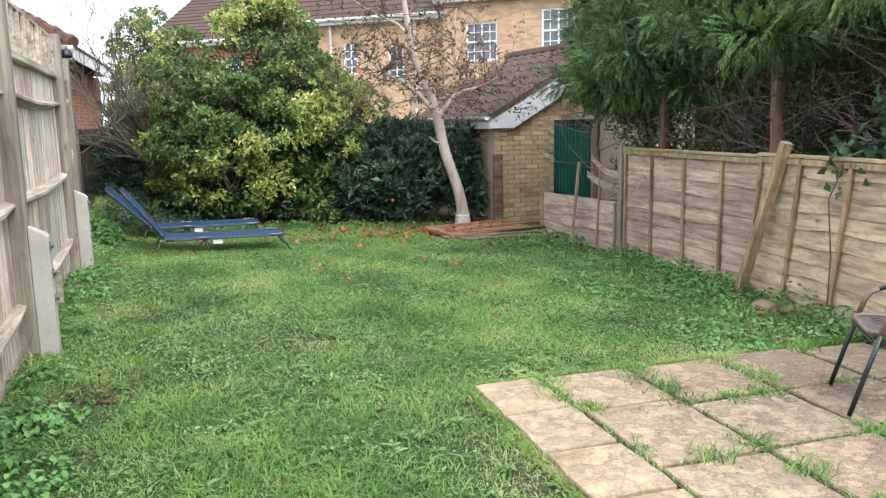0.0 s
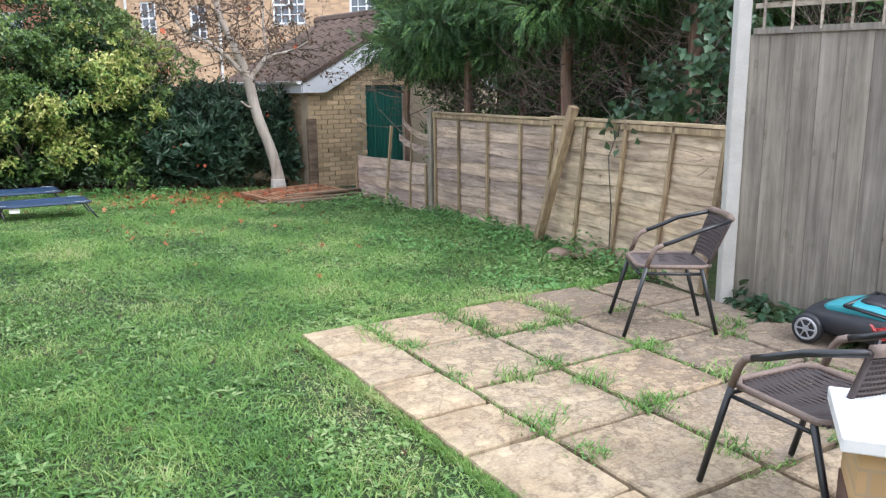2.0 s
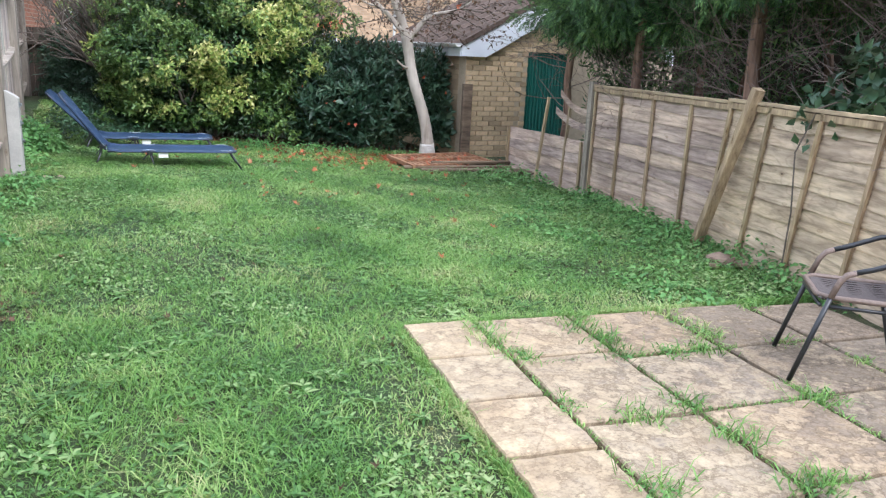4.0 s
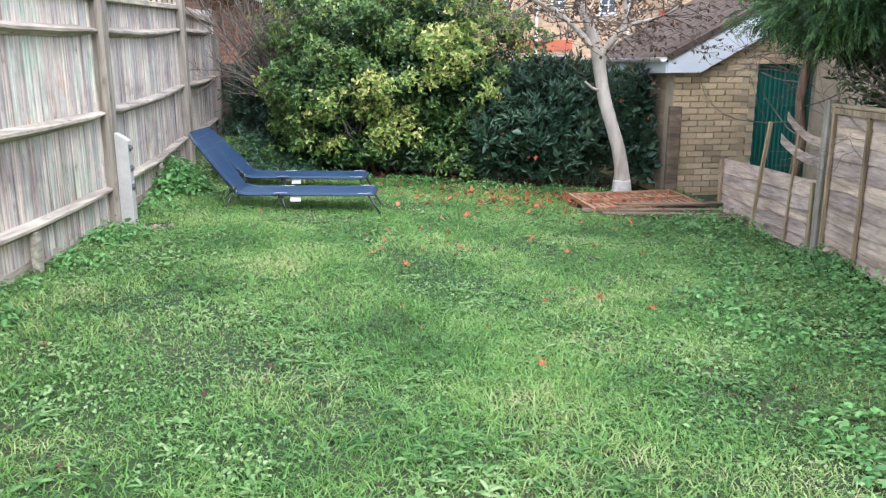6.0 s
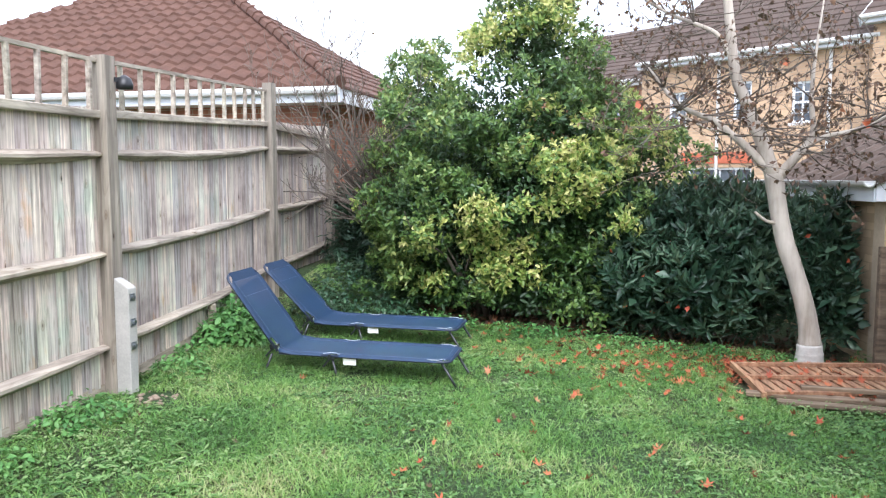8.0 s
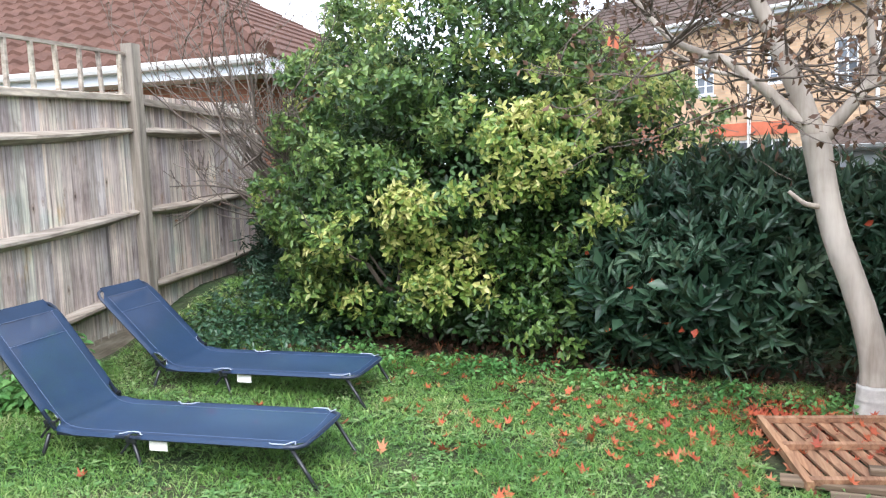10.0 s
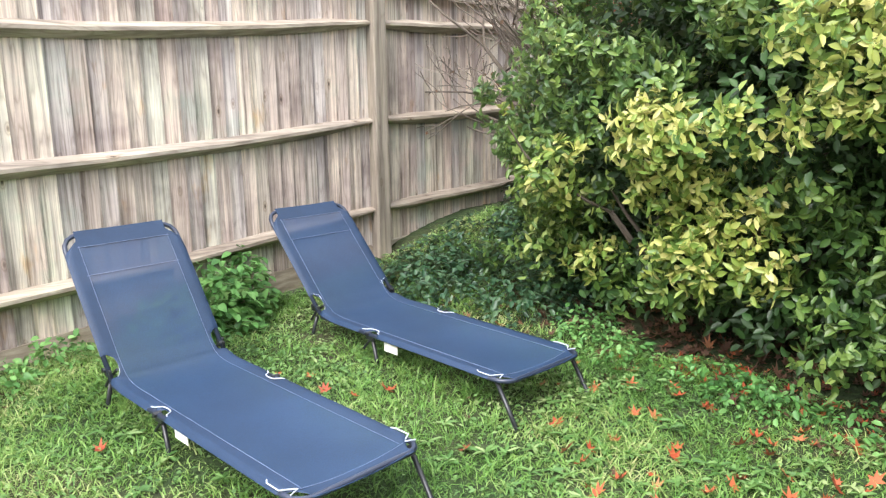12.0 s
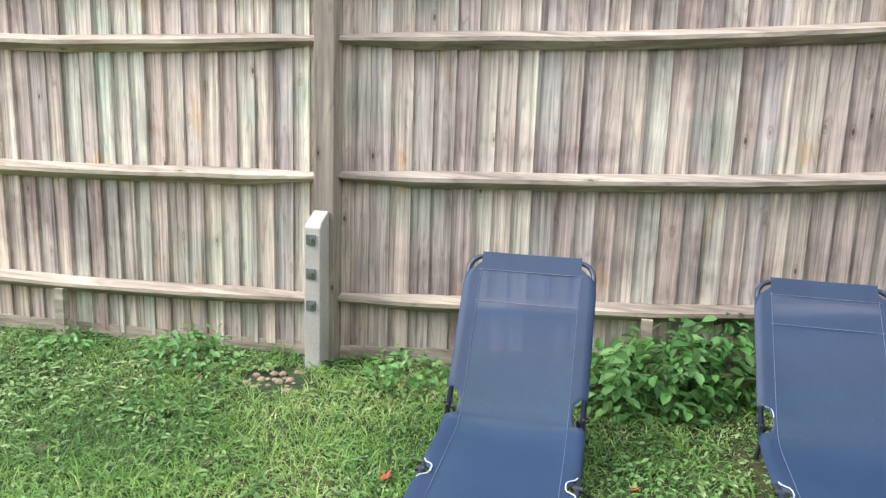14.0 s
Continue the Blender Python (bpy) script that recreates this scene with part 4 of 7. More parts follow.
def h_window(house, s0, s1, z0, z1, out, cols=2, rows=2, lintel=True):
    w = part("window", h_box(s0 + 0.02, s1 - 0.02, out - 0.04, out - 0.03, z0 + 0.02, z1 - 0.02), GLASSDARK, house, "white framed sash window with small panes")
    f = Shape()
    fr = 0.06
    for a, b, c, d in ((s0, s1, z0, z0 + fr), (s0, s1, z1 - fr, z1), (s0, s0 + fr, z0 + fr, z1 - fr), (s1 - fr, s1, z0 + fr, z1 - fr), (s0 + fr, s1 - fr, (z0 + z1) / 2 - 0.03, (z0 + z1) / 2 + 0.03)):
        q = h_box(a, b, out - 0.05, out + 0.015, c, d)
        f.add(q.v, q.f)
    part("frame", f, WHITEPVC, w)
    bars = Shape()
    for i in range(1, cols * 2):
        x = s0 + (s1 - s0) * i / (cols * 2)
        q = h_box(x - 0.013 - 0.012 * (i % cols == 0), x + 0.013 + 0.012 * (i % cols == 0), out - 0.028, out - 0.01, z0 + fr, z1 - fr)
        bars.add(q.v, q.f)
    for i in range(1, rows * 2):
        if i != rows:
            z = z0 + (z1 - z0) * i / (rows * 2)
            q = h_box(s0 + fr, s1 - fr, out - 0.026, out - 0.012, z - 0.012, z + 0.012)
            bars.add(q.v, q.f)
    part("glazing_bars", bars, WHITEPVC, w)
    part("sill", h_box(s0 - 0.06, s1 + 0.06, out - 0.03, out + 0.06, z0 - 0.06, z0), WHITEPVC, w)
    if lintel:
        part("lintel", h_box(s0 - 0.1, s1 + 0.1, out - 0.1, out + 0.012, z1, z1 + 0.24), ORANGE, house, "orange red brick lintel")


def h_wall(house, s0, s1, out, z0, z1, holes, mat):
    """A brick front with its window openings cut through, built as strips."""
    sh = Shape()
    cuts = sorted({s0, s1, *[c for h in holes for c in h[:2]]})
    levels = sorted({z0, z1, *[c for h in holes for c in h[2:]]})
    for a, b in zip(cuts, cuts[1:]):
        for c, d in zip(levels, levels[1:]):
            if not any(h[0] < (a + b) / 2 < h[1] and h[2] < (c + d) / 2 < h[3] for h in holes):
                q = h_box(a, b, out - 0.25, out, c, d)
                sh.add(q.v, q.f)
    return part("wall", sh.mesh("wall", mat, weld=True), mat, house)


def h_roof(house, s0, s1, out, ez, depth, rise, mat, rows=14):
    for r in range(rows):
        u0, u1 = r / rows, (r + 1) / rows
        part("tile_course", Shape().sheet([[hp(s, out + 0.3 - (depth + 0.3) * u, ez + rise * u + k) for s in (s0, s1)] for u, k in ((u0, 0.01), (u0, 0.06), (u1 + 0.01, 0.02))]), mat, house)
    part("rear_roof", Shape().sheet([[hp(s, out - depth, ez + rise) for s in (s0, s1)], [hp(s, out - 2 * depth, ez) for s in (s0, s1)]]), mat, house)
    part("fascia", h_box(s0, s1, out + 0.24, out + 0.27, ez - 0.14, ez + 0.03), FASCIA, house)
    part("soffit", h_box(s0, s1, out, out + 0.25, ez - 0.15, ez - 0.12), FASCIA, house)
    part("gutter", Shape().tube([hp(s0, out + 0.33, ez), hp(s1, out + 0.33, ez)], 0.06, 8), GUTTER, house)


def build_houses():
    a = thing("house", hp(-4, 0, -0.6), "yellow brick terraced house with white windows", "house")
    w1 = [(-2.86, -2.30, 3.02, 4.1), (-4.52, -3.98, 3.2, 4.24), (-5.9, -3.9, 0.3, 1.86), (-6.6, -6.0, 3.1, 4.1)]
    h_wall(a, -7.6, -0.75, 0.0, -1.5, 5.0, w1, HOUSEBRICK)
    for s0, s1, z0, z1 in w1:
        h_window(a, s0, s1, z0, z1, -0.06, 1 if s1 - s0 < 1 else 2)
    h_roof(a, -7.6, -0.6, 0.0, 5.0, 4.0, 2.9, SLATE)
    part("side_wall", h_box(-7.6, -7.35, -8, -0.25, -1.5, 5.0), HOUSEBRICK, a)
    part("downpipe", Shape().tube([hp(-1.85, 0.06, -1.4), hp(-1.85, 0.06, 4.9)], 0.045, 8), GUTTER, a)
    part("downpipe", Shape().tube([hp(-4.95, 0.06, -1.4), hp(-4.95, 0.06, 4.9)], 0.045, 8), GUTTER, a)
    part("lintel_band", h_box(-6.1, -3.7, 0.004, 0.03, 1.98, 2.3), ORANGE, a)
    b = thing("house", hp(3, 0, -0.6), "yellow brick house front standing forward with white windows", "house")
    w2 = [(0.0, 1.04, 3.42, 4.62), (2.45, 3.5, 3.6, 4.9), (0.1, 1.6, 0.3, 1.7)]
    h_wall(b, -0.75, 9.0, 0.35, -1.5, 5.35, w2, HOUSEBRICK)
    for s0, s1, z0, z1 in w2:
        h_window(b, s0, s1, z0, z1, 0.29, 2)
    part("side_wall", h_box(-0.75, -0.5, -7.5, 0.1, -1.5, 5.35), HOUSEBRICK, b)
    h_roof(b, -0.95, 9.2, 0.35, 5.4, 4.2, 3.0, SLATE)
    part("bargeboard", Shape().beam(hp(-0.98, 0.62, 5.3), hp(-0.98, -3.85, 8.35), 0.03, 0.22), FASCIA, b)
    c = thing("house", hp(-10, 0, -0.6), "far red brick house with dark roof", "house")
    h_wall(c, -13.5, -7.9, -1.0, -1.5, 4.7, [(-10.2, -9.2, 3.0, 4.1)], REDBRICK)
    h_window(c, -10.2, -9.2, 3.0, 4.1, -1.06, 2, lintel=False)
    h_roof(c, -13.6, -7.8, -1.0, 4.7, 3.6, 2.4, SLATE)
    part("side_wall", h_box(-8.15, -7.9, -8.0, -1.25, -1.5, 4.7), REDBRICK, c)


build_houses()


def build_red_roof_house():
    """The neighbour's bungalow behind the long fence."""
    h = thing("house", (-6, 15, -0.3), "neighbouring house with terracotta pantile hipped roof", "house")
    ex, ey, ez, T = -1.92, 14.1, 2.86, 0.60
    W, D = 11.0, 8.0
    part("wall", Shape().box((ex - W / 2, ey + D / 2, 1.1), (W - 1.0, D - 1.0, 3.3)), REDBRICK, h)
    rows, n = 14, 0
    run = D / 2
    # front slope in courses of pantiles, cut to the hips
    step = run / rows
    for r in range(rows):
        y0, y1 = ey + r * step, ey + (r + 1) * step + 0.02
        x1a, x0a = ex - (r + 0.0) * step, ex - W + r * step
        cnt = max(4, int((x1a - x0a) / 0.055))
        sh = Shape()
        lines = [[], [], []]
        for i in range(cnt + 1):
            x = x0a + (x1a - x0a) * i / cnt
            ph = (x * 2 * math.pi / 0.29) % (2 * math.pi)
            w = 0.030 * math.sin(ph) + 0.010 * math.sin(2 * ph)
            for k, (yy, lift) in enumerate(((y0, -0.02), (y0, 0.058), (y1, 0.004))):
                lines[k].append((x, yy, ez + (yy - ey) * T + lift + (w if k else w * 0.6)))
        part("tile_course", sh.sheet(lines), REDTILE, h)
    # right-hand hip slope
    for r in range(rows):
        u0, u1 = r * step, (r + 1) * step + 0.02
        part("tile_course", Shape().sheet([[(ex - u, y, ez + u * T + k) for y in (ey + u, ey + D - u)] for u, k in ((u0, -0.01), (u0, 0.03), (u1, 0.0))]), REDTILE, h)
    part("rear_slope", Shape().sheet([[(ex, ey + D, ez), (ex - W, ey + D, ez)], [(ex - run, ey + run, ez + run * T), (ex - W + run, ey + run, ez + run * T)]]), REDTILE, h)
    part("left_slope", Shape().sheet([[(ex - W, ey, ez), (ex - W, ey + D, ez)], [(ex - W + run, ey + run, ez + run * T), (ex - W + run, ey + run + 0.01, ez + run * T)]]), REDTILE, h)
    for k in range(16):
        a, b = k * run / 16, (k + 1.15) * run / 16
        hip = Shape().tube([(ex - a, ey + a, ez + a * T + 0.05), (ex - b, ey + b, ez + b * T + 0.04)], [0.11, 0.09], 8)
        part("hip_tile", hip, REDTILE, h)
    part("fascia", Shape().box((ex - W / 2, ey + 0.03, ez - 0.11), (W, 0.025, 0.2)), FASCIA, h)
    part("fascia", Shape().box((ex - 0.03, ey + D / 2 + 0.03, ez - 0.11), (0.025, D - 0.1, 0.2)), FASCIA, h)
    part("gutter", Shape().tube([(ex - W, ey - 0.05, ez - 0.05), (ex, ey - 0.05, ez - 0.05)], 0.055, 8), GUTTER, h, "white plastic gutter")
    part("soffit", Shape().box((ex - W / 2, ey + 0.27, ez - 0.2), (W - 0.02, 0.45, 0.015)), FASCIA, h)


build_red_roof_house()

# ---- plants ----
def leaf_mesh(name, pos, axis, normal, length, width, mat, fold=0.25, curl=0.15, oval=False):
    """Many folded leaves: base at pos, along axis, facing normal; oval ones have rounder sides."""
    axis = axis / np.linalg.norm(axis, axis=1, keepdims=True)
    side = np.cross(axis, normal)
    side /= np.linalg.norm(side, axis=1, keepdims=True) + 1e-9
    up = np.cross(side, axis)
    L, W = length[:, None], width[:, None]
    tip = pos + axis * L - up * L * curl
    def flank(u, w, sg):
        return pos + axis * L * u - up * L * curl * u * u + side * sg * W * w + up * W * fold * w * 2
    if oval:
        ring = [pos, flank(0.3, 0.42, 1), flank(0.68, 0.40, 1), tip, flank(0.68, 0.40, -1), flank(0.3, 0.42, -1)]
        tris = ([0, 1, 2], [0, 2, 3], [0, 3, 4], [0, 4, 5])
    else:
        ring = [pos, flank(0.52, 0.5, 1), tip, flank(0.52, 0.5, -1)]
        tris = ([0, 1, 2], [0, 2, 3])
    v = np.stack(ring, 1).reshape(-1, 3)
    i = np.arange(len(pos), dtype=np.int32)[:, None] * len(ring)
    return fast_mesh(name, v, np.concatenate([i + np.array([t]) for t in tris], 0), mat)


def unit(rng, n):
    d = rng.normal(size=(n, 3))
    return d / np.linalg.norm(d, axis=1, keepdims=True)


def blob_points(rng, blobs, n, shell=(0.8, 1.05), bump=0.16):
    """Points near the skin of several ellipsoids, with an uneven outline."""
    vol = np.array([(r[0] * r[1] * r[2]) ** 0.66 for _, r in blobs])
    pick = rng.choice(len(blobs), n, p=vol / vol.sum())
    c, r = np.array([b[0] for b in blobs])[pick], np.array([b[1] for b in blobs])[pick]
    d = unit(rng, n)
    lump = 1 + bump * (np.sin(d[:, 0] * 5 + c[:, 0] * 9) * np.sin(d[:, 1] * 6 + c[:, 2] * 7) + 0.8 * np.sin(d[:, 2] * 8 + c[:, 1] * 5 + d[:, 0] * 4))
    k = rng.uniform(*shell, n) * lump
    return c + d * r * k[:, None], d / r


def clumped(rng, blobs, clumps, per, spread, shell=(0.82, 1.04), bump=0.16):
    """Leaf bases in rosettes on the blobs: base, axis, normal."""
    c, out = blob_points(rng, blobs, clumps, shell, bump)
    out /= np.linalg.norm(out, axis=1, keepdims=True)
    grow = out + np.array([0, 0, 0.45]) + rng.normal(0, 0.3, (clumps, 3))
    grow /= np.linalg.norm(grow, axis=1, keepdims=True)
    c, grow = np.repeat(c, per, 0), np.repeat(grow, per, 0)
    n = len(c)
    ax = grow * rng.uniform(0.15, 0.9, (n, 1)) + unit(rng, n) * 0.9
    pos = c + unit(rng, n) * spread * rng.uniform(0.1, 1, (n, 1)) ** 0.5
    return pos, ax, grow + rng.normal(0, 0.25, (n, 3))


def keep_above(pos, ax, nr, floor=0.05):
    k = pos[:, 2] > lawn_height(pos[:, 0], pos[:, 1]) + floor
    return pos[k], ax[k], nr[k]


def wild_branch(sh, rng, p, d, length, r, depth, tips, bend=0.22, split=(2, 4), sides=6, droop=0.0, min_r=0.003):
    """A limb that bends, tapers and splits; the twig ends go into tips."""
    n = 5
    pts, rad = [Vector(p)], [r]
    d = Vector(d).normalized()
    for k in range(n):
        d = (d + Vector((rng.uniform(-1, 1), rng.uniform(-1, 1), rng.uniform(-0.7, 1) - droop)) * bend).normalized()
        pts.append(pts[-1] + d * length / n)
        rad.append(max(min_r, r * (1 - 0.55 * (k + 1) / n)))
    sh.tube(pts, rad, sides if r > 0.02 else 4 if r > 0.006 else 3)
    tips.append((pts[-1], d))
    tips.append((pts[3], d))
    if depth:
        for k in range(rng.randint(*split)):
            i = rng.randint(2, n)
            e = (d + Vector((rng.uniform(-1, 1), rng.uniform(-1, 1), rng.uniform(-0.5, 0.9) - droop)) * 0.85).normalized()
            wild_branch(sh, rng, pts[i], e, length * rng.uniform(0.5, 0.75), rad[i] * 0.62, depth - 1, tips, bend, split, sides, droop, min_r)


def tufted(rng, lobes, per, stretch=0.8):
    """Leaves in small whorls over the upper and outer side of each lobe: base, axis, normal."""
    c, out, r = [np.array(q) for q in zip(*lobes)]
    g = out + np.array([0, 0, 0.55])
    g /= np.linalg.norm(g, axis=1, keepdims=True)
    k = np.repeat(np.arange(len(c)), np.maximum(4, (per * (r / 0.2) ** 2)).astype(int))
    d = unit(rng, len(k)) + 0.75 * g[k]
    d /= np.linalg.norm(d, axis=1, keepdims=True)
    base = c[k] + d * (r[k] * rng.uniform(0.62, 1.12, len(k)))[:, None] * np.array([1, 1, stretch])
    d, base = np.repeat(d, 6, 0), np.repeat(base, 6, 0)
    n = len(d)
    ax = d * rng.uniform(0.1, 0.8, (n, 1)) + unit(rng, n) * 0.9 + np.array([0, 0, 0.12])
    return base + rng.normal(0, 0.012, (n, 3)), ax, d + rng.normal(0, 0.22, (n, 3))


def build_variegated_shrub():
    t = thing("shrub", (0.8, 12.3, 0.05), "large rounded evergreen shrub with yellow variegated leaves", "shrub")
    rng = np.random.default_rng(11)
    blobs = [((0.93, 12.45, 2.40), (0.78, 0.82, 0.95)), ((-0.30, 12.6, 1.95), (0.45, 0.52, 0.75)), ((0.95, 12.05, 1.35), (0.85, 0.7, 0.55)), ((1.65, 12.05, 1.30), (0.60, 0.62, 0.50)),
             ((0.1, 12.05, 1.2), (0.72, 0.68, 0.62)), ((0.3, 12.2, 0.6), (0.75, 0.62, 0.42)), ((1.15, 12.1, 0.6), (0.75, 0.6, 0.42)), ((2.1, 12.7, 1.70), (0.62, 0.6, 0.42)), ((1.6, 12.8, 2.1), (0.55, 0.6, 0.55)),
             ((0.3, 12.2, 1.85), (0.66, 0.62, 0.5)), ((1.2, 12.2, 1.95), (0.66, 0.65, 0.5)), ((-0.30, 12.35, 1.3), (0.42, 0.48, 0.55)), ((0.95, 12.5, 3.2), (0.42, 0.42, 0.42)), ((1.65, 11.75, 1.60), (0.42, 0.35, 0.2)), ((0.3, 12.05, 0.3), (0.9, 0.5, 0.3)), ((1.3, 12.0, 0.28), (0.85, 0.48, 0.3))]
    # lobes of young growth stand out from the body, with dark hollows between them
    bc, br = np.array([b[0] for b in blobs]), np.array([b[1] for b in blobs])
    c, out = blob_points(rng, blobs, 1250, (0.88, 1.06), 0.2)
    out /= np.linalg.norm(out, axis=1, keepdims=True)
    deep = np.sort(np.linalg.norm((c[:, None] - bc[None]) / br[None], axis=2), axis=1)[:, 0]
    ok = (deep > 0.84) & (c[:, 2] > lawn_height(c[:, 0], c[:, 1]) + 0.12)
    c, out = c[ok], out[ok]
    size = rng.uniform(0.11, 0.25, len(c))
    field = np.sin(c[:, 0] * 2.6 + 0.4) * np.sin(c[:, 2] * 3.0 - 0.6) + 0.5 * np.sin(c[:, 0] * 5.3 + c[:, 2] * 4.1) + rng.normal(0, 0.45, len(c)) + 0.75 * np.exp(-((c[:, 0] - 1.15) / 0.75) ** 2 - ((c[:, 2] - 1.35) / 0.55) ** 2) + 0.25 * np.clip(c[:, 2] - 2.6, 0, 1) - 0.5 * np.clip(0.7 - c[:, 2], 0, 1) - 0.35 * np.clip(0.4 - c[:, 0], 0, 1)
    for pale, mat, label in ((True, EUONPALE, "young yellow variegated leaves"), (False, EUON, "mature green leaves")):
        pick = [(tuple(p), tuple(o), q) for p, o, q, f in zip(c, out, size, field) if (f > 0.42) == pale]
        pos, ax, nr = keep_above(*tufted(rng, pick, 23))
        n = len(pos)
        part("foliage", leaf_mesh("foliage", pos, ax, nr, rng.uniform(0.042, 0.075, n), rng.uniform(0.024, 0.04, n), mat, 0.2, 0.2, True), None, t, label)
    # filler leaves whose dark tone paints the shade of the hollows
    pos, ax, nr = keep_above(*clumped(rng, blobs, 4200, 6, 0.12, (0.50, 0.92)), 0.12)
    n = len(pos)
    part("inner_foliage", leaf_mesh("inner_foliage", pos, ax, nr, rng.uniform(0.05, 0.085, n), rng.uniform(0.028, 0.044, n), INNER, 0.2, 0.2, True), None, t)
    sh, tips, pr = Shape(), [], random.Random(8)
    for k in range(9):
        a = k * 0.7
        wild_branch(sh, pr, (0.7 + 0.25 * math.cos(a), 12.4 + 0.2 * math.sin(a), -0.02), (math.cos(a) * 0.22, math.sin(a) * 0.3, 1), 1.1, 0.035, 1, tips, droop=-0.3)
    part("stemwork", sh, TWIG, t)


build_variegated_shrub()


def build_rear_shrub():
    t = thing("shrub", (-0.9, 14.8, 0.0), "tall yellow green evergreen shrub beyond the rear fence", "shrub")
    rng = np.random.default_rng(23)
    blobs = [((-0.92, 14.75, 2.75), (0.42, 0.45, 0.75)), ((-0.62, 14.8, 2.1), (0.5, 0.45, 0.7)), ((-1.1, 14.75, 1.9), (0.42, 0.42, 0.6)), ((-0.85, 14.75, 1.0), (0.55, 0.45, 0.8))]
    c, out = blob_points(rng, blobs, 230, (0.85, 1.05), 0.2)
    out /= np.linalg.norm(out, axis=1, keepdims=True)
    lobes = [(tuple(p), tuple(o), q) for p, o, q in zip(c, out, rng.uniform(0.10, 0.22, len(c)))]
    for pick, mat in ((lobes[::2], EUONPALE), (lobes[1::2], EUON)):
        pos, ax, nr = keep_above(*tufted(rng, pick, 20))
        n = len(pos)
        part("foliage", leaf_mesh("foliage", pos, ax, nr, rng.uniform(0.045, 0.08, n), rng.uniform(0.024, 0.04, n), mat, 0.2, 0.2, True), None, t)
    # inner leaves again carry the painted interior shade
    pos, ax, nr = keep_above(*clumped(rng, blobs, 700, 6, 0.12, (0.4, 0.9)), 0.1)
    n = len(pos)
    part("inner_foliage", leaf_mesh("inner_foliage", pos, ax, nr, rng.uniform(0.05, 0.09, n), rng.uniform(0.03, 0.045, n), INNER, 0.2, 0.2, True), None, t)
    sh, tips, pr = Shape(), [], random.Random(18)
    for k in range(4):
        wild_branch(sh, pr, (-0.85 + 0.06 * k, 14.75, -0.05), (pr.uniform(-0.2, 0.2), pr.uniform(-0.2, 0.2), 1), 1.3, 0.03, 1, tips, droop=-0.3)
    part("stemwork", sh, TWIG, t)


build_rear_shrub()


def build_laurel():
    t = thing("shrub", (2.6, 11.9, -0.05), "dark green glossy laurel bush with long leaves", "shrub")
    rng = np.random.default_rng(12)
    blobs = [((2.25, 11.85, 0.62), (0.5, 0.5, 0.6)), ((2.8, 11.8, 0.65), (0.6, 0.52, 0.62)), ((3.3, 11.85, 0.75), (0.45, 0.45, 0.65)), ((3.0, 12.1, 1.25), (0.55, 0.42, 0.32)), ((2.35, 12.1, 1.15), (0.5, 0.42, 0.3)), ((3.55, 12.0, 1.05), (0.35, 0.35, 0.4)), ((3.75, 11.7, 0.55), (0.2, 0.2, 0.4)), ((3.92, 11.75, 0.95), (0.2, 0.25, 0.5)), ((4.0, 11.6, 0.42), (0.16, 0.2, 0.4))]
    pos, ax, nr = keep_above(*clumped(rng, blobs, 2200, 9, 0.05, (0.7, 1.05)), 0.06)
    n = len(pos)
    part("foliage", leaf_mesh("foliage", pos, ax + np.array([0, 0, 0.55]), nr, rng.uniform(0.095, 0.165, n), rng.uniform(0.026, 0.043, n), LAUREL), None, t)
    pos, ax, nr = keep_above(*clumped(rng, blobs, 700, 5, 0.15, (0.2, 0.75)), 0.05)
    n = len(pos)
    part("inner_foliage", leaf_mesh("inner_foliage", pos, ax, nr, rng.uniform(0.12, 0.2, n), rng.uniform(0.06, 0.1, n), LAUREL), None, t)
    sh, tips, pr = Shape(), [], random.Random(9)
    for k in range(8):
        a = k * 0.8
        wild_branch(sh, pr, (2.75 + 0.3 * math.cos(a), 11.95 + 0.15 * math.sin(a), -0.1), (math.cos(a) * 0.8, math.sin(a) * 0.4, 1), 0.8, 0.022, 1, tips, droop=-0.3)
    part("stemwork", sh, TWIG, t)
    pos, ax, nr = clumped(rng, blobs, 60, 1, 0.04, (1.0, 1.06))
    n = len(pos)
    part("caught_leaves", leaf_mesh("caught_leaves", pos, ax, nr, rng.uniform(0.05, 0.09, n), rng.uniform(0.04, 0.06, n), REDLEAF), None, t, "fallen red leaves caught on the bush")


build_laurel()


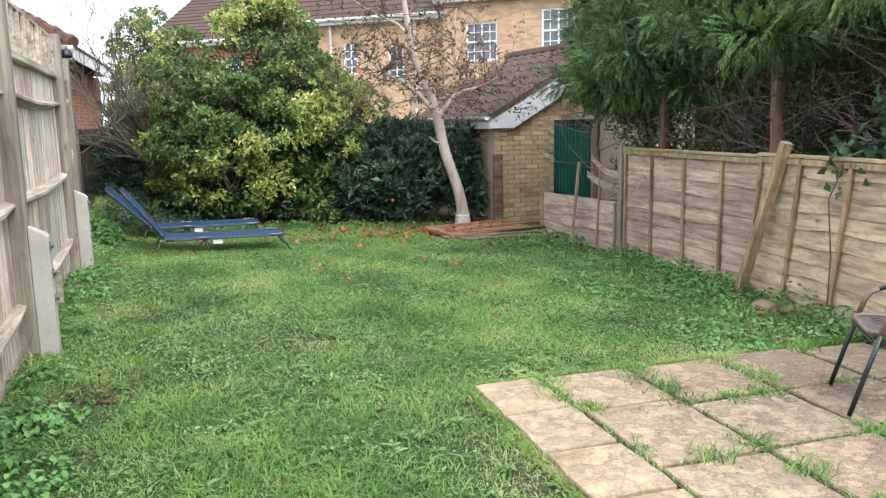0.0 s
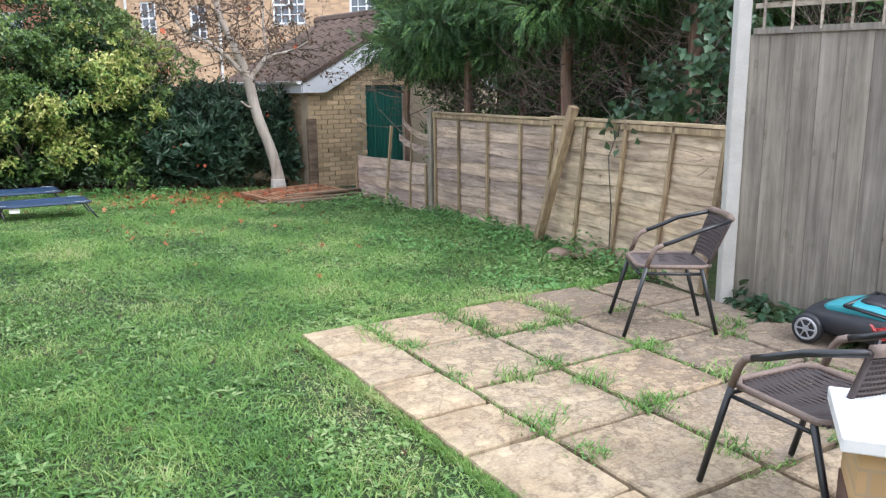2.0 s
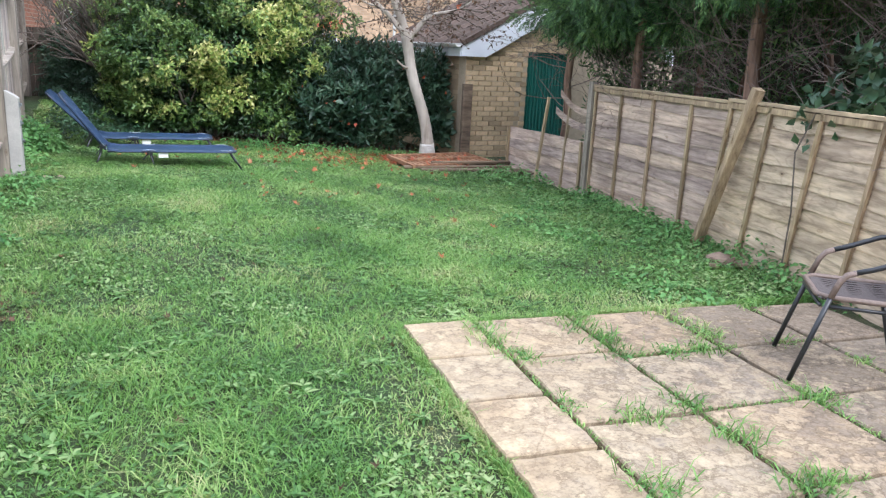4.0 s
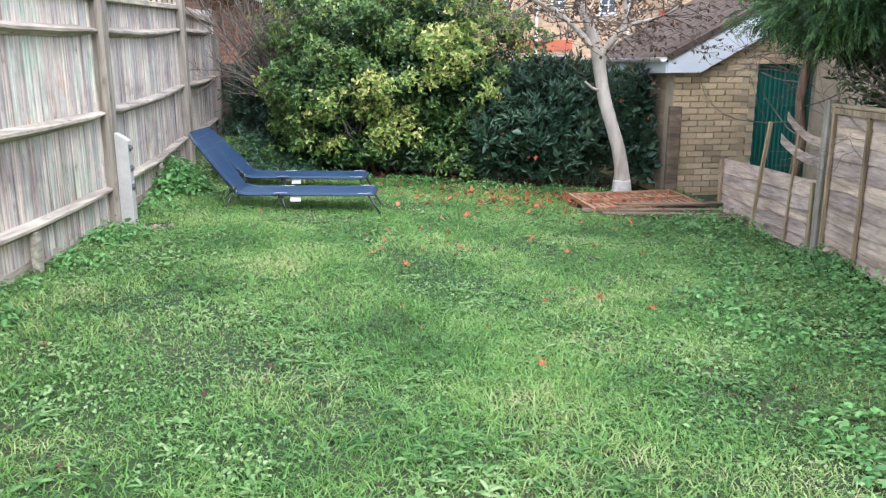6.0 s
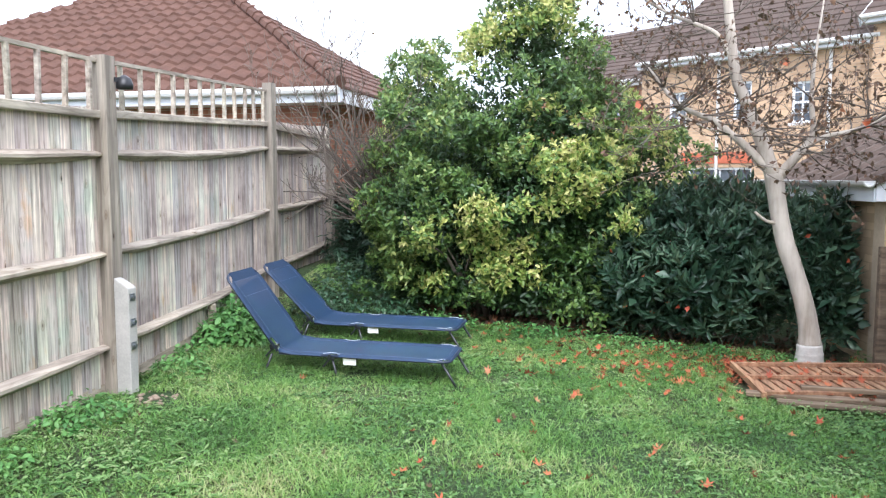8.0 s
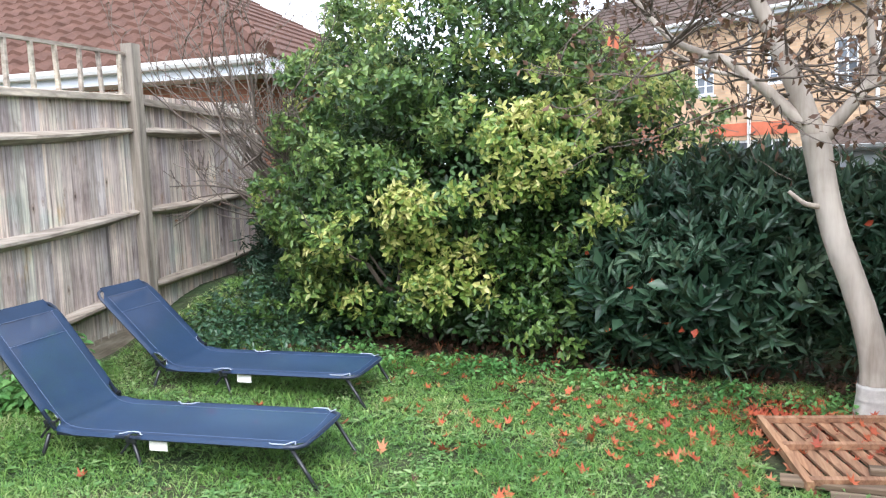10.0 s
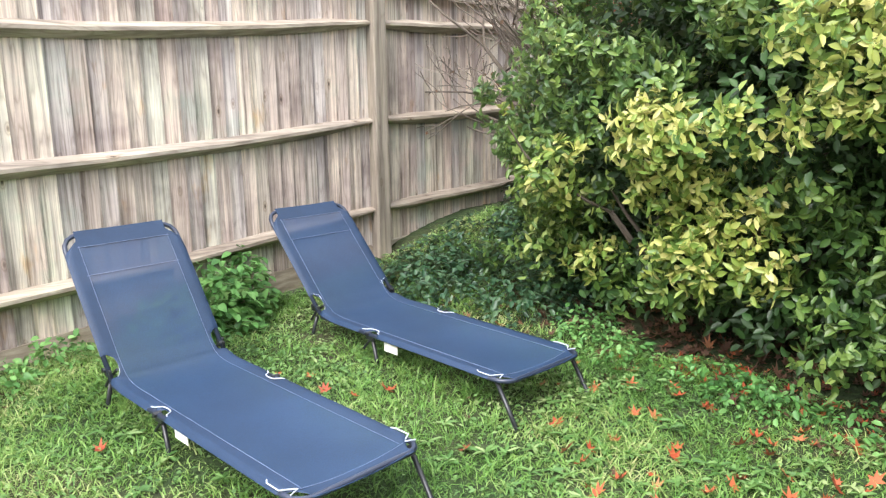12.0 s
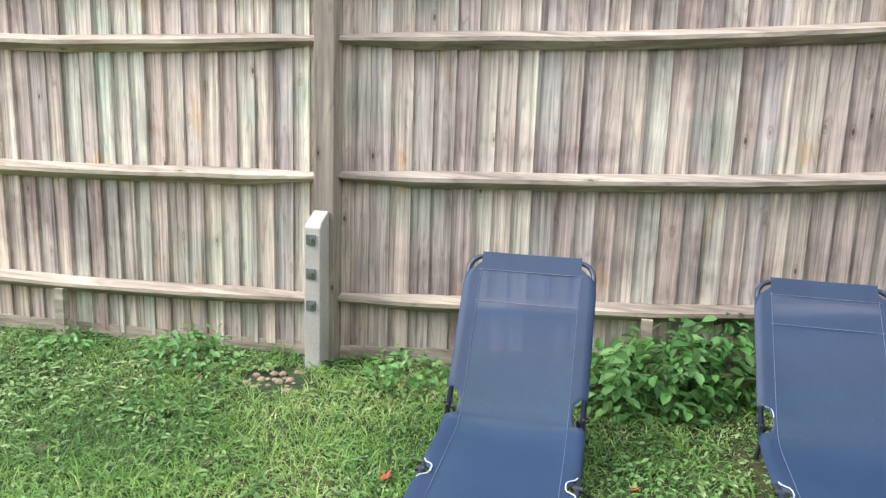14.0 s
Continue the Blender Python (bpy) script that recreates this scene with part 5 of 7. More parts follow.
def build_corner_shrub():
    t = thing("shrub", (-1.0, 12.9, 0.0), "low dark evergreen shrub in the fence corner", "shrub")
    rng = np.random.default_rng(19)
    blobs = [((-1.05, 12.85, 0.4), (0.42, 0.35, 0.42)), ((-0.7, 12.6, 0.3), (0.4, 0.35, 0.32)), ((-1.35, 13.0, 0.55), (0.3, 0.3, 0.5)), ((-0.9, 13.1, 0.75), (0.4, 0.3, 0.4)), ((-1.35, 13.3, 1.0), (0.35, 0.25, 0.45)), ((-0.75, 13.2, 1.25), (0.42, 0.3, 0.45)), ((-1.2, 13.5, 1.45), (0.32, 0.25, 0.4))]
    pos, ax, nr = keep_above(*clumped(rng, blobs, 1500, 9, 0.07, (0.5, 1.08)), 0.03)
    n = len(pos)
    part("foliage", leaf_mesh("foliage", pos, ax + np.array([0, 0, -0.3]), nr, rng.uniform(0.06, 0.13, n), rng.uniform(0.014, 0.03, n), LAUREL), None, t)
    sh, tips, pr = Shape(), [], random.Random(29)
    for k in range(6):
        wild_branch(sh, pr, (-1.0 + 0.06 * k, 12.85, -0.02), (pr.uniform(-0.6, 0.6), pr.uniform(-0.6, 0.4), 1), 0.5, 0.014, 1, tips)
    part("stemwork", sh, TWIG, t)


build_corner_shrub()


def build_tree():
    t = thing("tree", (3.73, 11.15, -0.08), "slender pale barked tree with few dry brown leaves", "tree")
    pr = random.Random(21)
    trunk = Shape()
    pts = [(3.75, 11.14, -0.2), (3.76, 11.14, 0.0), (3.75, 11.14, 0.22), (3.70, 11.15, 0.48), (3.62, 11.17, 0.75), (3.52, 11.19, 1.05), (3.45, 11.2, 1.38), (3.41, 11.21, 1.64)]
    rad = [0.14, 0.115, 0.09, 0.083, 0.079, 0.078, 0.078, 0.084]
    def dense(pts, rad, k=4):
        out, ro = [], []
        for i in range(len(pts) - 1):
            p0, p1, p2, p3 = [Vector(pts[min(max(i + j, 0), len(pts) - 1)]) for j in (-1, 0, 1, 2)]
            for s in range(k):
                u = s / k
                out.append(0.5 * ((2 * p1) + (p2 - p0) * u + (2 * p0 - 5 * p1 + 4 * p2 - p3) * u * u + (3 * p1 - p0 - 3 * p2 + p3) * u ** 3))
                ro.append((rad[i] * (1 - u) + rad[i + 1] * u) * (1 + pr.uniform(-0.025, 0.025)))
        return out + [Vector(pts[-1])], ro + [rad[-1]]
    trunk.tube(*dense(pts, rad), 12)
    main = [(3.41, 11.21, 1.6), (3.33, 11.22, 1.85), (3.25, 11.24, 2.06), (3.15, 11.25, 2.3), (3.06, 11.27, 2.54), (3.0, 11.28, 3.0), (2.95, 11.29, 3.45), (2.93, 11.32, 4.0), (2.86, 11.3, 4.5)]
    right = [(3.44, 11.2, 1.6), (3.53, 11.19, 1.72), (3.64, 11.17, 1.86), (3.72, 11.2, 2.0), (3.70, 11.25, 2.3), (3.73, 11.3, 2.7), (3.8, 11.4, 3.2)]
    right2 = [(3.66, 11.17, 1.88), (3.8, 11.13, 1.96), (3.98, 11.08, 2.0), (4.12, 11.05, 2.05), (4.3, 11.0, 2.16)]
    left = [(3.37, 11.22, 1.68), (3.28, 11.2, 1.76), (3.15, 11.22, 1.9), (3.05, 11.25, 1.99), (2.9, 11.27, 2.12), (2.78, 11.28, 2.17), (2.6, 11.29, 2.26), (2.45, 11.3, 2.42), (2.3, 11.32, 2.62)]
    left2 = [(3.1, 11.26, 2.45), (2.94, 11.28, 2.85), (2.7, 11.3, 3.0), (2.45, 11.33, 3.12), (2.1, 11.36, 3.38), (1.9, 11.4, 3.7)]
    left3 = [(3.0, 11.27, 2.02), (2.8, 11.2, 2.06), (2.55, 11.15, 2.2)]
    stub = [(3.46, 11.18, 1.2), (3.35, 11.12, 1.22), (3.25, 11.1, 1.3)]
    tw, tips = Shape(), []
    for k, (path, r0, r1) in enumerate(((main, 0.07, 0.026), (right, 0.05, 0.006), (right2, 0.026, 0.01), (left, 0.046, 0.015), (left2, 0.026, 0.009), (left3, 0.018, 0.007), (stub, 0.02, 0.012))):
        n = len(path)
        part("limb", Shape().tube(*dense(path, [r0 + (r1 - r0) * i / (n - 1) for i in range(n)], 3), 8), BARK, t, smooth=True)
        if k < 6:
            for i in range(2, n):
                for _ in range(6):
                    d = Vector((pr.uniform(-1, 1), pr.uniform(-0.7, 0.7), pr.uniform(-0.5, 0.9)))
                    wild_branch(tw, pr, path[i], d, pr.uniform(0.35, 0.7), 0.009, 2, tips, 0.25, (2, 3), 4, 0.05, 0.0025)
    foot = Shape().tube(*dense([(3.75, 11.14, -0.2), (3.76, 11.14, 0.0), (3.757, 11.14, 0.06), (3.755, 11.14, 0.14)], [0.145, 0.119, 0.112, 0.102]), 24)
    foot.v[-24:] = [(x, y, z + pr.uniform(-0.06, 0.03)) for x, y, z in foot.v[-24:]]
    foot.f = foot.f[:-1]
    part("foot", foot, LIMEWASH, t, "whitewashed foot of the trunk", smooth=True)
    part("trunk", trunk, BARK, t, "pale smooth grey brown trunk", smooth=True)
    part("twig_growth", tw, TWIG, t)
    rng = np.random.default_rng(5)
    pick = [p for p in tips for _ in range(2) if pr.random() < 0.5]
    pos = np.array([tuple(p[0]) for p in pick])
    n = len(pos)
    ax = unit(rng, n) + np.array([0, 0, -0.8])
    part("dry_foliage", leaf_mesh("dry_foliage", pos, ax, unit(rng, n), rng.uniform(0.035, 0.07, n), rng.uniform(0.02, 0.04, n), DRYLEAF), None, t)
    pos = np.array([(4.05, 11.0, 2.08), (4.15, 11.05, 2.12), (2.6, 11.2, 3.3), (2.8, 11.2, 3.35), (3.9, 11.0, 2.2), (3.4, 11.1, 2.6), (2.2, 11.1, 2.3)])
    part("red_leaves", leaf_mesh("red_leaves", pos, unit(rng, 7) + np.array([0, 0, -0.6]), np.tile([0.0, -1, 0.2], (7, 1)), np.full(7, 0.11), np.full(7, 0.09), REDLEAF), None, t, "last red leaves on the twigs")
    t.matrix_basis = pose(3.66, 11.15, -0.08)


build_tree()


def build_bare_shrub():
    t = thing("shrub", (-0.65, 12.8, 0.1), "bare leafless brown shrub against the fence", "shrub")
    pr, tips = random.Random(3), []
    for k in range(7):
        sh = Shape()
        a = (-0.62 + pr.uniform(-0.2, 0.2), 12.8 + pr.uniform(-0.25, 0.25), 0.0)
        b = (a[0] + pr.uniform(-0.25, 0.05), a[1] + pr.uniform(-0.2, 0.15), pr.uniform(0.9, 1.5))
        sh.tube([a, ((a[0] + b[0]) / 2 + 0.05, (a[1] + b[1]) / 2, b[2] * 0.5), b], [0.03, 0.026, 0.02], 6)
        for q in range(4):
            wild_branch(sh, pr, b, (pr.uniform(-1.0, -0.1), pr.uniform(-0.8, 0.25), pr.uniform(0.1, 1.0)), pr.uniform(0.7, 1.15), pr.uniform(0.014, 0.024), 3, tips, 0.3, (1, 3), 5, 0.0, 0.0042)
        part("stem", sh, TWIG, t)
    for a, b in (((-0.55, 12.75, 0.55), (-1.35, 12.2, 1.75)), ((-0.7, 12.9, 0.8), (-1.5, 12.5, 2.0)), ((-0.5, 12.6, 0.9), (-1.1, 12.1, 2.15))):
        sh = Shape()
        a, b = Vector(a), Vector(b)
        sh.tube([(-0.55, 12.8, 0.0), a, a.lerp(b, 0.5) + Vector((0, 0.03, -0.05)), b], [0.034, 0.028, 0.021, 0.013], 6)
        for u in (0.35, 0.6, 0.85, 1.0):
            for q in range(2):
                wild_branch(sh, pr, a.lerp(b, u), (pr.uniform(-0.7, 0.4), pr.uniform(-0.7, 0.3), pr.uniform(0.4, 1.0)), pr.uniform(0.6, 1.0), 0.011, 3, tips, 0.25, (1, 3), 5, 0.0, 0.0036)
        part("stem", sh, TWIG, t, "grey brown limb leaning towards the fence")
    rng = np.random.default_rng(33)
    pos = np.array([tuple(p[0]) for p in tips if pr.random() < 0.35])
    n = len(pos)
    part("dry_foliage", leaf_mesh("dry_foliage", pos, unit(rng, n) + np.array([0, 0, -0.4]), unit(rng, n), rng.uniform(0.02, 0.045, n), rng.uniform(0.014, 0.026, n), DRYLEAF), None, t)


build_bare_shrub()


def build_conifers():
    trunks = [((5.28, 6.27), 0.085), ((5.15, 8.0), 0.07), ((5.45, 4.72), 0.085), ((4.98, 9.35), 0.06)]
    rng = np.random.default_rng(31)
    pr = random.Random(14)
    for k, ((x, y), r) in enumerate(trunks):
        t = thing("conifer_tree", (x, y, -0.1), "tall dark green conifer with bare lower trunk", "tree", group="conifer hedge row")
        pts = [(x + pr.uniform(-0.03, 0.03), y + pr.uniform(-0.03, 0.03), z) for z in np.linspace(-0.1, 3.7, 10)]
        part("trunk", Shape().tube(pts, [r * (1 - 0.06 * i) for i in range(10)], 9), PINEBARK, t, smooth=True)
        sh, tips = Shape(), []
        for j in range(16):
            a = pr.uniform(0, 6.28)
            z = pr.uniform(0.7, 2.2)
            wild_branch(sh, pr, (x, y, z), (math.cos(a), math.sin(a), pr.uniform(-0.1, 0.6)), pr.uniform(0.4, 0.8), 0.008, 2, tips, 0.2, (2, 3), 4, 0.0, 0.002)
        part("dead_branchwork", sh, DEADTWIG, t)
        low = (2.0, 1.65, 2.15, 1.65)[k]
        blobs = []
        for j in range(11):
            a = j * 2.4
            z = low + 0.2 + j * 0.16
            q = (0.4 if k == 3 else 0.62) * (1 - 0.45 * j / 11)
            blobs.append(((x + q * (abs(math.cos(a)) if k == 3 else math.cos(a)), y + q * math.sin(a), z), (0.5, 0.5, 0.3) if k < 3 else (0.4, 0.42, 0.3)))
        blobs += [((x + 0.72 * (math.cos(j * 1.26 + k) if k < 3 else abs(math.cos(j * 1.26 + k))), y + 0.72 * math.sin(j * 1.26 + k), low + 0.22 + 0.16 * (j % 3)), (0.48, 0.48, 0.24)) for j in range(5)]
        if k == 1:
            blobs += [((4.7, 7.9, 1.95), (0.35, 0.4, 0.22)), ((4.75, 8.5, 1.85), (0.3, 0.35, 0.25))]
        if k == 3:
            blobs += [((4.95, 9.15, 2.0), (0.28, 0.36, 0.28)), ((4.92, 9.1, 2.6), (0.32, 0.4, 0.35))]
        # flat feathery sprays
        c, out = blob_points(rng, blobs, 6800, (0.45, 1.12), 0.24)
        out /= np.linalg.norm(out, axis=1, keepdims=True)
        m = 13
        d = out + rng.normal(0, 0.35, c.shape) + np.array([0, 0, 0.1])
        d /= np.linalg.norm(d, axis=1, keepdims=True)
        nr = np.cross(d, unit(rng, len(c)))
        sd = np.cross(d, nr)
        pos, ax, nn = [], [], []
        for i in range(m):
            u = (i // 2) / 6.0
            sg = (-1, 1)[i % 2] if i < m - 1 else 0
            pos.append(c + d * 0.125 * u - np.array([0, 0, 0.03]) * u * u)
            ax.append(d + sd * sg * 0.8 + np.array([0, 0, -0.1]))
            nn.append(nr)
        pos, ax, nn = map(np.concatenate, (pos, ax, nn))
        n = len(pos)
        part("foliage", leaf_mesh("foliage", pos, ax, nn, rng.uniform(0.028, 0.062, n), rng.uniform(0.009, 0.018, n), CONIFER, 0.1, 0.2), None, t)
    # dense dark growth behind the row
    h = thing("hedge", (6.6, 6, 0), "dense dark conifer hedge in deep shade", "hedge")
    blobs = [((6.5 + 0.3 * math.sin(j * 3.1), 2.6 + j * 0.62, 1.9 + 0.55 * (j % 3)), (0.7, 0.8, 0.7)) for j in range(15)] + [((6.2, 2.6 + j * 1.0, 3.0), (0.8, 0.8, 0.6)) for j in range(8)] + [((6.7, 1.6 + j * 1.0, 0.7), (0.6, 0.7, 0.8)) for j in range(10)] + [((6.2, 9.6, 1.2), (0.5, 0.6, 0.9)), ((6.4, 10.4, 1.8), (0.6, 0.5, 0.9))]
    pos, ax, nr = clumped(rng, blobs, 5200, 8, 0.12, (0.6, 1.05))
    n = len(pos)
    part("foliage", leaf_mesh("foliage", pos, ax, nr, rng.uniform(0.08, 0.16, n), rng.uniform(0.022, 0.04, n), CONIFER), None, h)
    for j in range(7):
        part("stem", Shape().tube([(6.5 + pr.uniform(-0.2, 0.2), 2.8 + j + pr.uniform(-0.2, 0.2), z) for z in (-0.1, 1.0, 2.0, 3.0)], [0.06, 0.055, 0.045, 0.03], 7), PINEBARK, h)
    sh, tips = Shape(), []
    for j in range(130):
        y = pr.uniform(2.8, 8.8)
        wild_branch(sh, pr, (5.3 + pr.uniform(-0.1, 0.7), y, pr.uniform(0.5, 1.9)), (pr.uniform(-0.8, 0.3), pr.uniform(-1, 1), pr.uniform(-0.2, 0.9)), pr.uniform(0.5, 1.0), 0.006, 2, tips, 0.18, (2, 4), 4, 0.05, 0.002)
    b = thing("brushwood", (5.5, 6, 0), "tangle of dry brown dead twigs behind the fence", "brushwood", kind="stuff")
    part("twig_growth", sh, DEADTWIG, b)
    # added dark sheet that stands for the deep shade behind the hedge
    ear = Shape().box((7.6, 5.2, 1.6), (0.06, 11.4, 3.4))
    single("dark_boundary_fence", ear, REARW, "near-black backdrop panel added behind the conifer hedge for its shade", "fence")


build_conifers()

# ---- loungers ----
def build_lounger(degrees_up, label):
    t = thing("sun_lounger", (0, 0, 0), label, "sun lounger", group="sun loungers on the lawn")
    BL, W, HZ = 1.32, 0.525, 0.25
    ang = math.radians(degrees_up)
    def prof(s):
        """Side profile: s below 0 is the back."""
        if s >= 0:
            return (s, HZ)
        return (s * -1 * -math.cos(ang), HZ - s * math.sin(ang))
    BK = 0.71
    # fabric: a mesh panel between double hems, with cut-outs at corners and hinges
    spans = sorted({*np.linspace(-BK - 0.027, -0.15, 13), *np.linspace(-0.14, 0.0, 8), *np.linspace(0.03, BL + 0.027, 36)})
    def half_at(s):
        end = min(s + BK + 0.027, BL + 0.027 - s)
        cut = 0.0
        if end < 0.10:
            cut = 0.088 * (1 - (end / 0.10) ** 2)
        for c, w, d in ((-0.075, 0.075, 0.055), (0.42, 0.055, 0.046)):
            if abs(s - c) < w:
                cut = max(cut, d * (1 - ((s - c) / w) ** 4))
        return W / 2 + 0.014 - cut
    def cloth(s, u_abs, side):
        x, z = prof(s)
        if -0.1 < s < 0.1:
            z += 0.018 * (1 - abs(s) / 0.1)
        v = min(1.0, u_abs / (W / 2))
        sag = 0.018 * (1 - v * v) * (1 if s > 0 else 0.4)
        lift = 0.015 - sag
        return (x + (lift * math.sin(ang) if s < 0 else 0), side * u_abs, z + lift * (math.cos(ang) if s < 0 else 1))
    IN = W / 2 - 0.056
    panel = [[cloth(s, abs(u) * IN, 1 if u > 0 else -1) for u in np.linspace(-1, 1, 11)] for s in spans]
    fab = part("fabric", Shape().sheet(panel), NAVY, t, smooth=True, local=True)
    for side in (-1, 1):
        rows = []
        for s in spans:
            h = max(IN + 0.002, half_at(s))
            edge = cloth(s, h, side)
            rows.append([cloth(s, IN - 0.002, side), cloth(s, (IN + h) / 2, side), cloth(s, h - 0.012 * (h > IN + 0.02), side), (edge[0], edge[1], edge[2] - (0.018 if h > W / 2 else 0.004))])
        part("hem", Shape().sheet([[(x, y, z + 0.0015) for x, y, z in r] for r in rows]), HEM, fab, "darker double fabric hem", smooth=True, local=True)
    for s0, s1 in ((-BK - 0.026, -BK + 0.055), (BL - 0.035, BL + 0.026)):
        rows = [[cloth(s, abs(u) * min(IN, half_at(s)), 1 if u > 0 else -1) for u in np.linspace(-1, 1, 11)] for s in np.linspace(s0, s1, 4)]
        part("hem", Shape().sheet([[(x + 0.002 * (s0 < 0), y, z + 0.002) for x, y, z in r] for r in rows]), HEM, fab, "darker double fabric hem", smooth=True, local=True)
    st = Shape()
    for u in (-0.79, 0.79):
        pts = []
        for s in np.linspace(-BK + 0.05, BL - 0.05, 40):
            x, y, z = cloth(s, abs(u) * W / 2, 1 if u > 0 else -1)
            pts.append((x, y, z + 0.002))
        st.tube(pts, 0.0012, 4)
    for s in (-BK + 0.058, -BK + 0.2, BL - 0.04):
        x, z = prof(s)
        st.tube([(x + (0.01 if s < 0 else 0), u * W * 0.41, z + 0.014 - (0.018 * (1 - u * u) if s > 0 else 0.004)) for u in np.linspace(-1, 1, 9)], 0.0014, 4)
    part("stitching", st, STITCH, fab, "pale stitched seams", local=True)
    # tubes
    fr = Shape()
    def corner_loop(s_in, s_out):
        pts = []
        q = 0.075 if s_out > 0 else -0.075
        for u, s in ((-1, s_in), (-1, s_out - q), (-0.985, s_out - q * 0.6), (-0.92, s_out - q * 0.25), (-0.83, s_out - q * 0.06), (-0.74, s_out), (0.74, s_out), (0.83, s_out - q * 0.06), (0.92, s_out - q * 0.25), (0.985, s_out - q * 0.6), (1, s_out - q), (1, s_in)):
            x, z = prof(s)
            pts.append((x, u * W / 2, z))
        return pts
    part("back_frame", Shape().tube(corner_loop(-0.02, -BK - 0.012), 0.011, 8), NAVYSTEEL, t, smooth=True, local=True)
    part("seat_frame", Shape().tube(corner_loop(0.0, BL + 0.012), 0.011, 8), NAVYSTEEL, t, smooth=True, local=True)
    for u in (-1, 1):
        for s in (-0.07, 0.42, BL - 0.09):
            x, z = prof(s)
            lp = Shape()
            lp.tube([(prof(s + q)[0], u * (half_at(s + q) - 0.004 if abs(q) < 0.06 else W / 2), prof(s + q)[1] + 0.017) for q in np.linspace(-0.066, 0.066, 9)], 0.0028, 5)
            part("lacing", lp, WHITETHREAD, t, local=True)
            if s < BL - 0.2:
                part("hinge", Shape().box((x, u * (W / 2 + 0.002), z - 0.01), (0.06, 0.012, 0.034)), BLACKSTEEL, t, local=True, bevel=0.004)
                part("knob", Shape().tube([(x - 0.012, u * (W / 2 - 0.012), z + 0.004), (x - 0.012, u * (W / 2 + 0.02), z + 0.004)], 0.011, 10), BLACKSTEEL, t, local=True)
                part("strut", Shape().tube([(x + 0.04, u * (W / 2 - 0.022), z + 0.012), (x - 0.03, u * (W / 2 - 0.018), z - 0.04), (x - 0.07, u * (W / 2 - 0.01), z - 0.09)], 0.007, 6), BLACKSTEEL, t, local=True)
    # U-shaped legs: head, middle, foot
    for s, dx, h in ((-0.06, -0.10, 0.27), (0.42, 0.07, 0.26), (BL - 0.05, 0.14, 0.24)):
        x, z = prof(max(s, 0.0))
        x = s
        pts = [(x, -W / 2 + 0.01, HZ - 0.01), (x + dx * 0.9, -W / 2 + 0.005, HZ - h * 0.85), (x + dx, -W / 2 + 0.05, HZ - h), (x + dx, W / 2 - 0.05, HZ - h), (x + dx * 0.9, W / 2 - 0.005, HZ - h * 0.85), (x, W / 2 - 0.01, HZ - 0.01)]
        part("leg", Shape().tube(pts, 0.010, 8), BLACKSTEEL, t, smooth=True, local=True)
    part("tag", Shape().box((0.56, -W / 2 + 0.015, HZ - 0.04), (0.10, 0.003, 0.05)), WHITEPAPER, t, "white care label hanging below", local=True)
    return t


lounger = build_lounger(53, "navy blue mesh sun lounger with steeply raised back on grass")
lounger.matrix_basis = pose(-0.50, 9.375, 0.01, 0, 0.6, 3.0)
lounger = build_lounger(45, "navy blue mesh sun lounger with gently raised back near fence")
lounger.matrix_basis = pose(-0.71, 10.56, 0.01, 0, 0.4, 1.5)


